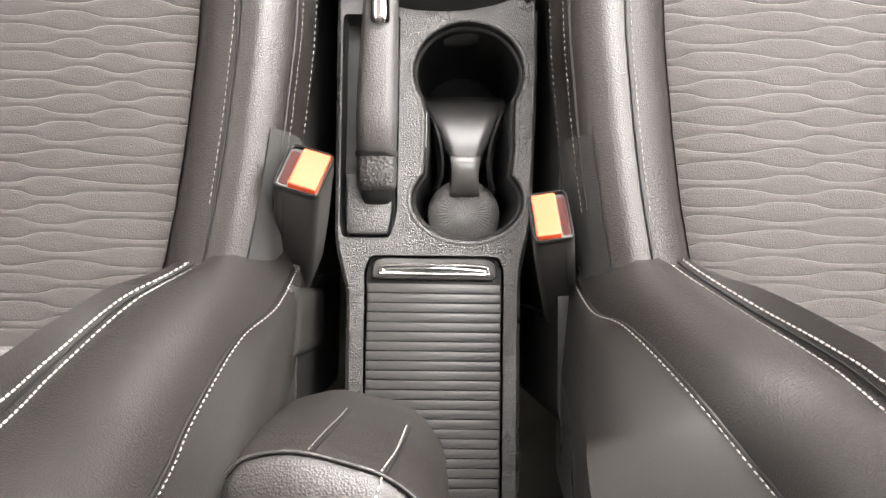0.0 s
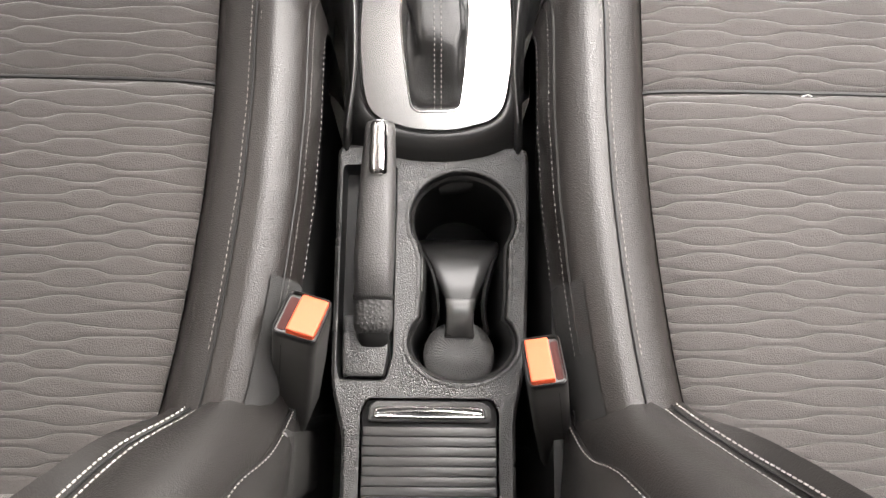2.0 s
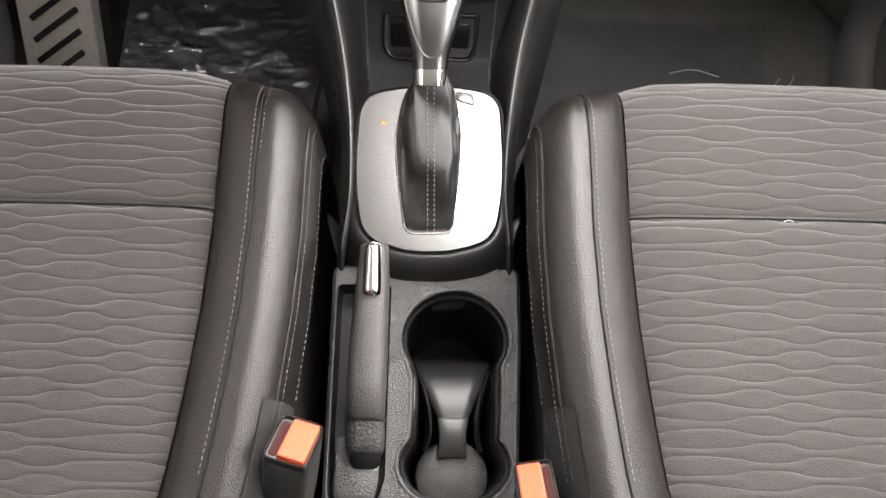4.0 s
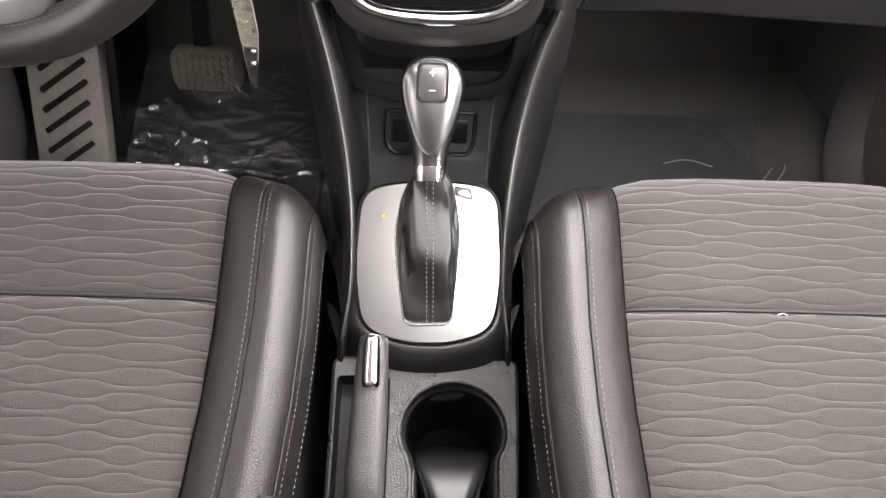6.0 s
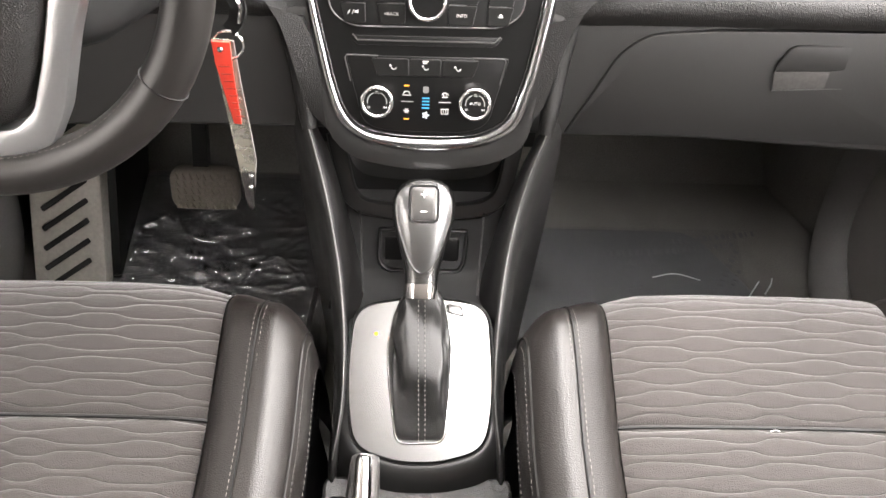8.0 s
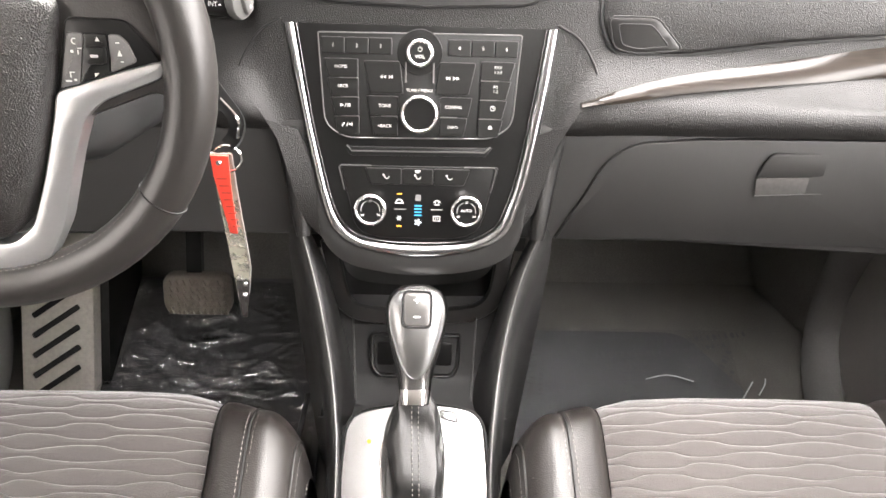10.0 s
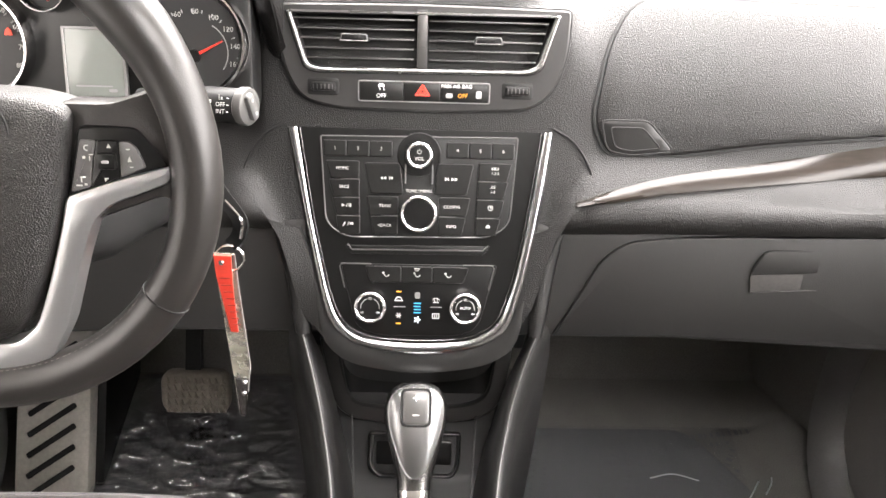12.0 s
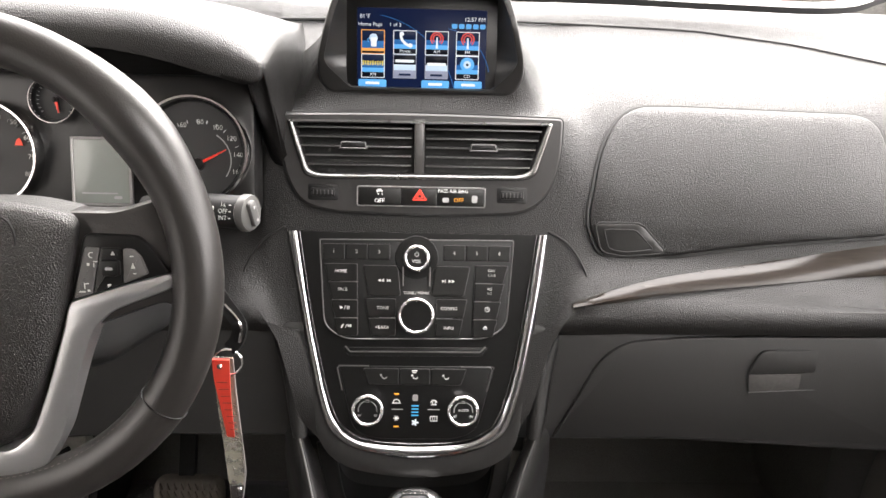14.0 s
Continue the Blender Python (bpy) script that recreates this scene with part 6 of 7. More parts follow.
BACK_R = {
    "side_back": [(0.125, -0.09, 0.36), (0.118, -0.12, 0.47), (0.100, -0.19, 0.60), (0.085, -0.26, 0.72), (0.09, -0.34, 0.94)],
    "side": [(0.132, -0.010, 0.36), (0.127, -0.045, 0.47), (0.112, -0.096, 0.58), (0.094, -0.150, 0.69), (0.095, -0.25, 0.92)],
    "low": [(0.133, 0.02, 0.36), (0.139, -0.034, 0.47), (0.153, -0.048, 0.54), (0.176, -0.088, 0.62), (0.208, -0.145, 0.69), (0.235, -0.24, 0.92)],
    "mid": [(0.160, 0.06, 0.36), (0.172, 0.011, 0.478), (0.198, -0.021, 0.560), (0.222, -0.062, 0.641), (0.242, -0.108, 0.712), (0.26, -0.22, 0.92)],
    "st1": [(0.195, 0.05, 0.36), (0.208, 0.005, 0.47), (0.243, -0.035, 0.54), (0.265, -0.066, 0.62), (0.270, -0.092, 0.69), (0.28, -0.18, 0.92)],
    "st2": [(0.210, 0.05, 0.36), (0.223, 0.006, 0.47), (0.252, -0.029, 0.54), (0.270, -0.056, 0.62), (0.277, -0.080, 0.69), (0.287, -0.165, 0.92)],
    "cont": [(0.225, 0.045, 0.36), (0.236, 0.004, 0.465), (0.262, -0.016, 0.535), (0.280, -0.042, 0.615), (0.289, -0.067, 0.69), (0.30, -0.15, 0.92)],
}
BACK_L = {
    "side_back": [(0.125, -0.09, 0.36), (0.118, -0.12, 0.47), (0.105, -0.19, 0.60), (0.10, -0.26, 0.72), (0.10, -0.34, 0.94)],
    "side": [(0.120, -0.010, 0.36), (0.115, -0.050, 0.47), (0.110, -0.110, 0.58), (0.108, -0.16, 0.69), (0.108, -0.25, 0.92)],
    "low": [(0.125, 0.02, 0.36), (0.130, -0.034, 0.47), (0.147, -0.062, 0.54), (0.158, -0.110, 0.62), (0.160, -0.148, 0.69), (0.17, -0.24, 0.92)],
    "mid": [(0.155, 0.06, 0.36), (0.163, 0.010, 0.478), (0.187, -0.029, 0.560), (0.203, -0.077, 0.641), (0.208, -0.118, 0.712), (0.215, -0.22, 0.92)],
    "st1": [(0.180, 0.05, 0.36), (0.192, 0.002, 0.47), (0.225, -0.032, 0.54), (0.248, -0.080, 0.62), (0.250, -0.108, 0.69), (0.26, -0.19, 0.92)],
    "st2": [(0.192, 0.05, 0.36), (0.204, 0.002, 0.47), (0.236, -0.031, 0.54), (0.252, -0.071, 0.62), (0.256, -0.098, 0.69), (0.266, -0.175, 0.92)],
    "cont": [(0.213, 0.045, 0.36), (0.220, 0.0, 0.465), (0.248, -0.022, 0.535), (0.262, -0.052, 0.615), (0.268, -0.078, 0.69), (0.28, -0.15, 0.92)],
}
driver = front_seat(-1, -0.006, "grey wavy cloth and black leather seat with folded armrest", BACK_L)
front_seat(1, 0.0, "grey wavy cloth and black leather seat with pale stitching", BACK_R)
# folded armrest on the driver seat
# a padded block standing on its hinge, its cover sewn from panels


def arm_outline(k):
    a = [(-0.122, -0.27), (-0.120, -0.112), (-0.088, -0.101), (-0.014, -0.118), (0.011, -0.142), (0.016, -0.27)]
    b = [(-0.128, -0.27), (-0.124, -0.124), (-0.085, -0.115), (-0.028, -0.130), (0.000, -0.152), (0.006, -0.27)]
    return rounded([(p[0] + (q[0] - p[0]) * k, p[1] + (q[1] - p[1]) * k) for p, q in zip(a, b)], [0.01, 0.022, 0.03, 0.016, 0.020, 0.01], 7)


ARM = [(0.42, 0.0, 0.006), (0.52, 0.0, 0.0), (0.58, 0.0, 0.0), (0.615, 0.12, 0.0), (0.645, 0.36, 0.0), (0.668, 0.66, 0.0), (0.684, 0.90, 0.0), (0.690, 1.0, 0.0012), (0.6945, 1.0, 0.006), (0.700, 1.0, 0.016), (0.704, 1.0, 0.030), (0.705, 1.0, 0.045)]
part("armrest", loft([[(-0.060 + (x + 0.060) * (1 - d / 0.065), -0.21 + (y + 0.21) * (1 - d / 0.08), z - (0.32 * max(-0.145 - y, 0) + 0.10 * max(x + 0.03, 0)) * k) for x, y in arm_outline(k)] for z, k, d in ARM]), LEATHER_PLAIN, driver, "black leather armrest folded up", smooth=70)


def arm_front(x, z):
    """A point on the armrest's front face."""
    k, d = [float(np.interp(z, [r[0] for r in ARM], [r[i] for r in ARM])) for i in (1, 2)]
    pts = sorted((q for q in arm_outline(k) if q[1] > -0.2), key=lambda q: q[0])
    return Vector((x, float(np.interp(x, [q[0] for q in pts], [q[1] for q in pts])), z))


ridge = [arm_front(-0.122 + i * 0.0058, 0.690) for i in range(22)]
part("piping", sweep(smooth_path(ridge, 40), disc(0.0016, 8)), LEATHER_PLAIN, driver, "shiny ridge across the armrest", smooth=80)
for xs, zs, mt in (((-0.060, -0.063, -0.068, -0.073), (0.585, 0.625, 0.66, 0.688), DIM_THREAD), ((-0.017, -0.019, -0.022, -0.027, -0.030), (0.585, 0.62, 0.65, 0.675, 0.689), THREAD)):
    line = smooth_path([arm_front(x, z) for x, z in zip(xs, zs)], 24)
    part("stitching", stitches([p + Vector((-0.002, 0.0006, 0)) for p in line], 0.0036, 0.002, 0.0007, 0.0004, up=(0, 0.8, 0.6)), mt, driver, "pale stitched seam")
    part("seam", sweep([p + Vector((0.001, 0, 0)) for p in line], disc(0.0010, 6), up=(1, 0, 0)), DARK, driver)
line = smooth_path([(-0.031, -0.1325, 0.692), (-0.036, -0.150, 0.7015), (-0.041, -0.170, 0.7050), (-0.046, -0.20, 0.7052)], 20)
part("stitching", stitches(line, 0.0036, 0.002, 0.0008, 0.0006), THREAD, driver, "pale stitched seam")

# ---- seat belt buckles ----


def buckle(x, y, z, foot, flipx, label, wide, deep, turn_by):
    b = thing("seat_belt_buckle", label, "seat belt buckle", "front belt buckles", at=(x, y, z))
    rise = (Vector((x, y, z)) - Vector(foot)).normalized()
    across = Vector((1, 0, 0)) - rise * rise.x
    across.normalize()
    m = Matrix.Translation((x, y, z)) @ Matrix((across, rise.cross(across), rise)).transposed().to_4x4() @ Matrix.Rotation(radians(turn_by), 4, "Z")
    s = flipx
    o = rect(-wide, wide, -deep, deep, 0.008, 5)
    part("housing", loft([[(px * k, py * k, pz) for px, py in o] for pz, k in ((-0.165, 0.72), (-0.145, 0.88), (-0.08, 0.98), (-0.02, 1.0), (-0.003, 1.0), (0.0, 0.97))], m=m), mat("buckle_plastic", (0.024, 0.023, 0.022), 0.38, grain=0.2, scale=500, bump=0.1, wear=0.25), b, "black plastic housing", smooth=40)
    part("collar", rim(inset(o, 0.0002), inset(o, 0.0026), -0.004, 0.0040, 0.0015, m), GLOSS, b)
    part("housing_seam", box(*sorted((s * -wide * 0.50, s * -wide * 0.47)), -deep - 0.0004, -deep * 0.9, -0.10, -0.012, 0.0001, m), DARK, b)
    split = -wide * 0.38
    bx0, bx1 = sorted((s * split, s * (wide - 0.0035)))
    wedge = rect(bx0, bx1, -deep + 0.003, deep - 0.003, 0.002, 3)
    rise_at = lambda q: 0.0045 + 0.0045 * (deep - q) / (2 * deep)
    part("release_button", loft([[(px, py, -0.002) for px, py in wedge], [(px, py, rise_at(py) - 0.0014) for px, py in wedge], [(px, py, rise_at(py) - 0.0004) for px, py in inset(wedge, 0.0005)], [(px, py, rise_at(py)) for px, py in inset(wedge, 0.0015)]], m=m), ORANGE, b, "orange release button", smooth=15)
    sx0, sx1 = sorted((s * (-wide + 0.0035), s * (split - 0.0012)))
    part("tongue_slot", slab(rect(sx0, sx1, -deep + 0.006, deep - 0.006, 0.003, 3), -0.003, 0.0006, 0.0004, m), RED_SLOT, b, "dark red tongue slot")
    stalk = sweep(smooth_path([m @ Vector((0, 0, -0.13)), m @ Vector((0, -0.005, -0.17)), Vector((x - s * 0.01, y - 0.08, 0.18))], 10), [(-0.010, -0.003), (0.010, -0.003), (0.010, 0.003), (-0.010, 0.003)], up=(0, 1, 0))
    part("stalk", stalk, DARK, b)
    return b


RED_SLOT = mat("dark_red_slot", (0.03, 0.008, 0.007), 0.8, grain=0.2, wear=0.2, spec=0.2)
buckle(-0.111, 0.079, 0.487, (-0.135, -0.004, 0.34), 1, "black seat belt buckle with an orange button by the driver seat", 0.0205, 0.0245, -14)
buckle(0.1015, 0.045, 0.470, (0.131, -0.033, 0.33), -1, "black seat belt buckle with an orange button by the passenger seat", 0.0180, 0.0265, 4)

tagged(part("thread_scrap", sweep(smooth_path([(0.356, 0.3035, 0.4675), (0.361, 0.305, 0.4685), (0.366, 0.3040, 0.4672)], 6), disc(0.0006, 6)), WHITE), "tiny white thread scrap on the passenger seat cushion", "thread")

# ---- steering wheel ----
FW = Matrix.Translation((-0.313, 0.447, 0.913)) @ Matrix.Rotation(radians(65), 4, "X")
wheel = thing("steering_wheel", "black leather steering wheel with silver spokes and thumb switches", "steering wheel", at=(-0.313, 0.447, 0.913))
path = [(0.1625 * math.cos(2 * math.pi * i / 72), 0.1625 * math.sin(2 * math.pi * i / 72), 0) for i in range(72)]
fat = [1.0 + 0.18 * math.exp(-((((i * 5 + 180) % 360 - 180 - a) / 14) ** 2)) for i in range(72) for a in (40,)]
part("rim", sweep(path, disc(0.0172, 20, 1.08), up=(0, 0, 1), m=FW, closed=True, sizes=fat), mat("wheel_leather", (0.017, 0.0155, 0.0145), 0.36, grain=0.25, scale=800, bump=0.12, wear=0.15), wheel, "smooth black leather rim", smooth=80)
for deg in (36, -34, 144, 214):
    a = radians(deg)
    t = Vector((math.cos(a), math.sin(a), 0))
    ring = [t * (0.1625 + 0.0177 * math.cos(b)) + Vector((0, 0, 0.0189 * math.sin(b))) for b in [2 * math.pi * k / 20 for k in range(20)]]
    part("rim_seam", sweep(ring, disc(0.0007, 5), up=(-t.y, t.x, 0), m=FW, closed=True), DARK, wheel)
arc = lambda r, a0, a1, z, n=50: [FW @ Vector((r * math.cos(radians(a0 + (a1 - a0) * i / n)), r * math.sin(radians(a0 + (a1 - a0) * i / n)), z)) for i in range(n + 1)]
nrm = FW.to_3x3() @ Vector((0, 0, 1))
for a0, a1 in ((-125, -34), (48, 130)):
    part("stitching", stitches(arc(0.1478, a0, a1, 0.009), 0.0028, 0.002, 0.00035, 0.0002, up=nrm), SEAT_THREAD, wheel, "pale stitched seam")
HUB = rounded([(0.086, 0.043), (0.074, -0.016), (0.055, -0.080), (0.030, -0.125), (-0.030, -0.125), (-0.055, -0.080), (-0.074, -0.016), (-0.086, 0.043), (-0.05, 0.052), (0.05, 0.052)], [0.01, 0.01, 0.03, 0.02, 0.02, 0.03, 0.01, 0.01, 0.03, 0.03], 4)
part("airbag_cover", loft([[(x * k, -0.035 + (y + 0.035) * k, z) for x, y in HUB] for z, k in ((-0.03, 1.0), (0.004, 1.0), (0.012, 0.96), (0.018, 0.84), (0.0215, 0.6), (0.0225, 0.3))], m=FW), HUB_SKIN, wheel, "black grained airbag cover", smooth=60)
part("cover_line", sweep(smooth_path([(0.020, 0.046, 0.0195), (0.046, 0.040, 0.0188), (0.047, 0.0, 0.0188), (0.036, -0.07, 0.019), (0.0, -0.098, 0.0205)], 30), disc(0.0010, 6), m=FW), DARK, wheel)
for s in (-1, 1):
    sp = [(0.072, 0.046), (0.108, 0.046), (0.150, 0.060), (0.152, -0.03), (0.140, -0.016), (0.078, -0.040)]
    o = rounded([(s * x, y) for x, y in sp], 0.008, 4)
    o = o if s < 0 else o[::-1]
    part("spoke", slab(o, -0.022, 0.001, 0.004, FW), mat("spoke_leather", (0.022, 0.0205, 0.0195), 0.33, grain=0.25, scale=800, bump=0.2, wear=0.3), wheel, "black spoke")
    tip = [(0.147, 0.006), (0.147, -0.0055), (0.105, -0.022), (0.092, -0.034), (0.082, -0.060), (0.066, -0.112), (0.052, -0.138), (0.030, -0.150), (0.000, -0.153), (0.0, -0.128), (0.028, -0.126), (0.044, -0.112), (0.056, -0.080), (0.070, -0.035), (0.0745, -0.0165), (0.112, -0.004)]
    o = rounded([(s * x, y) for x, y in tip], 0.006, 3)
    part("spoke_trim", slab(o if s < 0 else o[::-1], -0.012, 0.007, 0.003, FW), mat("spoke_silver", (0.46, 0.463, 0.468), 0.3, 0.85, grain=0.06, scale=400, wear=0.15), wheel, "satin silver spoke trim")
    flip = lambda pts, r: (lambda q: q if s > 0 else q[::-1])(rounded([(s * x, y) for x, y in pts], r, 3))
    pk = part("switch_pack", slab(flip([(0.0745, -0.0185), (0.146, 0.0025), (0.1355, 0.0174), (0.1247, 0.0305), (0.0874, 0.0315)], 0.005), -0.004, 0.0040, 0.0015, FW), GLOSS, wheel, "black thumb switch pack")
    part("switch", slab(flip([(0.0785, -0.0141), (0.0918, -0.0107), (0.0983, 0.022), (0.0882, 0.0224)], 0.002), 0.003, 0.0060, 0.001, FW), PACK_GREY, pk)
    part("switch", slab(flip([(0.0924, -0.0105), (0.1123, -0.0034), (0.1131, 0.022), (0.0990, 0.022)], 0.002), 0.003, 0.0062, 0.0012, FW), BUTTON, pk)
    part("switch", slab(flip([(0.1128, -0.0030), (0.1302, 0.0043), (0.1256, 0.0167), (0.1206, 0.0216), (0.1138, 0.0216)], 0.002), 0.003, 0.0060, 0.001, FW), PACK_GREY, pk)
    part("thumb_roller", box(*sorted((s * 0.0995, s * 0.1120)), 0.0030, 0.0145, 0.004, 0.0115, 0.003, FW), BUTTON, pk)
    bars([(s * 0.1057, 0.0088, 0.005, 0.0020)], FW, GREY_PRINT, pk, 0.0117)
    zf = 0.0064
    glyph([[(s * 0.107, 0.0202), (s * 0.1085, 0.0172), (s * 0.1055, 0.0172)], [(s * 0.1025, -0.0060), (s * 0.1053, -0.0032), (s * 0.1023, -0.0032)]], FW, pk, zf)
    glyph(annulus(s * 0.0925, 0.0170, 0.0022, 0.0007, 5, 60, 280) + [block(s * 0.0950, 0.0125, 0.0030, 0.0007), block(s * 0.0938, 0.0100, 0.0007, 0.0030), block(s * 0.0900, 0.0105, 0.0018, 0.0018)], FW, pk, zf)
    glyph([block(s * 0.0880, -0.0030, 0.0034, 0.0007), block(s * 0.0868, -0.0050, 0.0007, 0.0030), block(s * 0.0850, -0.0088, 0.0040, 0.0010), block(s * 0.0895, -0.0080, 0.0018, 0.0014)], FW, pk, zf)
    glyph([[(s * 0.1185, 0.0080), (s * 0.1215, 0.0080), (s * 0.1200, 0.0120)], block(s * 0.1195, 0.0165, 0.0024, 0.0007), block(s * 0.1210, 0.0045, 0.0020, 0.0007)], FW, pk, zf)
column = thing("steering_column", "black steering column shroud behind the wheel", "steering column", at=(-0.31, 0.55, 0.86))
MC = Matrix.Translation((-0.313, 0.447, 0.913)) @ Matrix.Rotation(radians(65), 4, "X")
part("shroud", loft([[(x, y, z) for x, y in rect(-w, w, -0.085, h, 0.02, 4)] for z, w, h in ((-0.02, 0.05, 0.02), (-0.06, 0.085, 0.015), (-0.16, 0.10, -0.005), (-0.27, 0.10, -0.03))], m=MC), DARK, column, smooth=50)
# lights and wiper stalk
ST = Vector((-0.146, 0.572, 0.884))
SD = Vector((0.93, -0.33, 0.16)).normalized()
stalk = thing("column_stalk", "black wiper stalk with a ringed end cap", "stalk", at=tuple(ST))
ms = Matrix.Translation(ST) @ SD.to_track_quat("Z", "Y").to_matrix().to_4x4()
part("arm", turned([(0.008, -0.10), (0.011, -0.06), (0.0135, -0.040), (0.0142, -0.030), (0.0142, 0.0), (0.013, 0.002)], ms, 24), DARK, stalk, smooth=50)
part("end_cap", turned([(0.0140, 0.0), (0.0158, 0.0015), (0.0158, 0.006), (0.0148, 0.008), (0.0130, 0.0085), (0.0005, 0.0090)], ms, 28), mat("stalk_grey", (0.06, 0.059, 0.057), 0.35, grain=0.1, wear=0.1), stalk, "grey end cap", smooth=40)
rock = part("rocker", slab(rect(-0.0050, 0.0050, -0.0115, 0.0115, 0.004, 4), 0.008, 0.0125, 0.002, ms), mat("rocker_grey", (0.07, 0.069, 0.067), 0.35, grain=0.1, wear=0.1), stalk)
for yk in (-0.006, 0.006):
    part("rocker_mark", slab(circle(0, yk, 0.0014, 10), 0.0122, 0.0128, 0.0001, ms), GREY_PRINT, rock)
# printing that faces the driver's eye along the barrel
view = (Vector((0, 0, 1.26)) - ST).normalized()
nv = (view - SD * view.dot(SD)).normalized()
uv = nv.cross(SD)
mb = Matrix.Translation(ST) @ Matrix((SD, uv, nv)).transposed().to_4x4()
for tx, px, py in (("INT", -0.010, -0.0055), ("OFF", -0.010, 0.0), ("1x", -0.010, 0.0055)):
    letters(tx, 0.0052, px, py, mb, WHITE, stalk, 0.0146)
bars([(-0.0035, -0.0055, 0.002, 0.0008), (-0.0035, 0.0, 0.002, 0.0008), (-0.0035, 0.0055, 0.002, 0.0008), (-0.021, 0.002, 0.004, 0.003)], mb, WHITE, stalk, 0.0146)

# ---- instrument cluster ----
cluster = thing("instrument_cluster", "round white-numbered gauges with chrome rings under a black hood", "instrument cluster", at=(-0.31, 0.72, 0.86))
FC = tilted(0.72, 0.86, 62)
part("backing", slab(rect(-0.52, -0.172, -0.085, 0.10, 0.03, 4), -0.060, -0.046, 0.002, FC), GLOSS, cluster)
part("mask", slab(rect(-0.50, -0.165, -0.075, 0.072, 0.02, 4), -0.046, -0.006, 0.004, FC), mat("cluster_mask", (0.006, 0.0058, 0.0056), 0.4, grain=0.2, scale=300, wear=0.2), cluster, "dark grey gauge surround")
FACE = mat("gauge_face", (0.018, 0.018, 0.018), 0.5, grain=0.1, wear=0.15)


def gauge(cx, cy, r, nums, needle, off=(0.0, 0.0), deep=0.0):
    """A gauge in a chrome tube; the face lies deep in it, slightly off the axis."""
    m = FC @ Matrix.Translation((cx, cy, 0))
    dx, dy = off
    g = part("gauge", turned([(r, -0.006), (r * 0.98, 0.0), (0.0005, 0.0005)], m, 44), FACE, cluster, "dark gauge face")
    part("gauge_ring", turned([(r * 1.0, 0.0), (r * 1.0, 0.008), (r * 1.03, 0.012), (r * 1.07, 0.012), (r * 1.10, 0.007), (r * 1.10, -0.006)], m, 48, cap=False), CHROME, g, "chrome ring")
    part("inner_shade", turned([(r * 0.95, 0.0006), (r * 0.95, 0.0016), (r * 0.998, 0.007), (r * 0.998, 0.0)], m @ Matrix.Translation((0, 0, 0)), 44, cap=False), GLOSS, g)
    for tx, x, y in nums:
        letters(tx, r * 0.135, x - 0.0025, y, FC, PRINT, g, 0.0028)
    tick = join(*[slab([(dx + math.cos(radians(a)) * q + math.sin(radians(a)) * w, dy + math.sin(radians(a)) * q - math.cos(radians(a)) * w) for q, w in ((r * 0.80, 0.0003), (r * 0.86, 0.0003), (r * 0.86, -0.0003), (r * 0.80, -0.0003))], 0.0005, 0.0032, 0.0001, m) for a in range(-40, 221, 13)])
    tagged(part("tick_marks", tick, GREY_PRINT, g, smooth=0), kind="stuff")
    a = radians(needle)
    c, s = math.cos(a), math.sin(a)
    part("needle", slab([(dx + c * q - s * w, dy + s * q + c * w) for q, w in ((0, -0.0016), (r * 0.62, -0.0006), (r * 0.62, 0.0006), (0, 0.0016))], 0.002, 0.004, 0.0003, m), RED_PRINT, g, "red needle")
    part("needle_cap", turned([(r * 0.13, 0.001), (r * 0.12, 0.006), (0.0005, 0.007)], m @ Matrix.Translation((dx, dy, 0)), 20), GLOSS, g)
    return g


spd = gauge(-0.224, -0.003, 0.0514, [("60", -0.2310, 0.0225), ("80", -0.2141, 0.0257), ("100", -0.1972, 0.0205), ("120", -0.1837, 0.0099), ("140", -0.1774, -0.0061), ("160", -0.1786, -0.0228)], 28, (0.004, -0.013))
glyph(annulus(-0.2155, -0.0115, 0.0290, 0.0010, 10, -35, 60), FC, spd, 0.0026, GREY_PRINT)
gauge(-0.428, -0.010, 0.0495, [("50", -0.3964, 0.0216), ("60", -0.3841, 0.0065), ("70", -0.3804, -0.012), ("80", -0.3844, -0.0292)], 185, (0.006, -0.004))
gauge(-0.357, 0.0445, 0.0215, [], -78)
part("warning_light", slab([(-0.3985, -0.0010), (-0.3915, -0.0010), (-0.3930, 0.0040), (-0.3950, 0.0062), (-0.3970, 0.0040)], 0.001, 0.0034, 0.0002, FC), glow("warning_red", (0.9, 0.12, 0.08), 0.9), cluster)
part("trip_display", slab(rect(-0.343, -0.2885, -0.057, 0.0065, 0.001), -0.004, 0.001, 0.0005, FC), LCD, cluster, "pale grey trip display")
part("display_edge", rim(rect(-0.3455, -0.286, -0.0595, 0.009, 0.001), rect(-0.343, -0.2885, -0.057, 0.0065, 0.001), -0.004, 0.002, 0.0003, FC), SILVER, cluster)
bars([(-0.318, -0.047, 0.035, 0.0015), (-0.300, -0.051, 0.008, 0.003)], FC, GREY_PRINT, cluster, 0.0015)
low = smooth_path([(-0.56, 0.715, 0.955), (-0.53, 0.705, 0.978), (-0.40, 0.70, 0.984), (-0.295, 0.70, 0.973), (-0.243, 0.70, 0.964), (-0.19, 0.70, 0.948), (-0.163, 0.702, 0.939), (-0.150, 0.706, 0.940), (-0.1455, 0.712, 0.946)], 48)
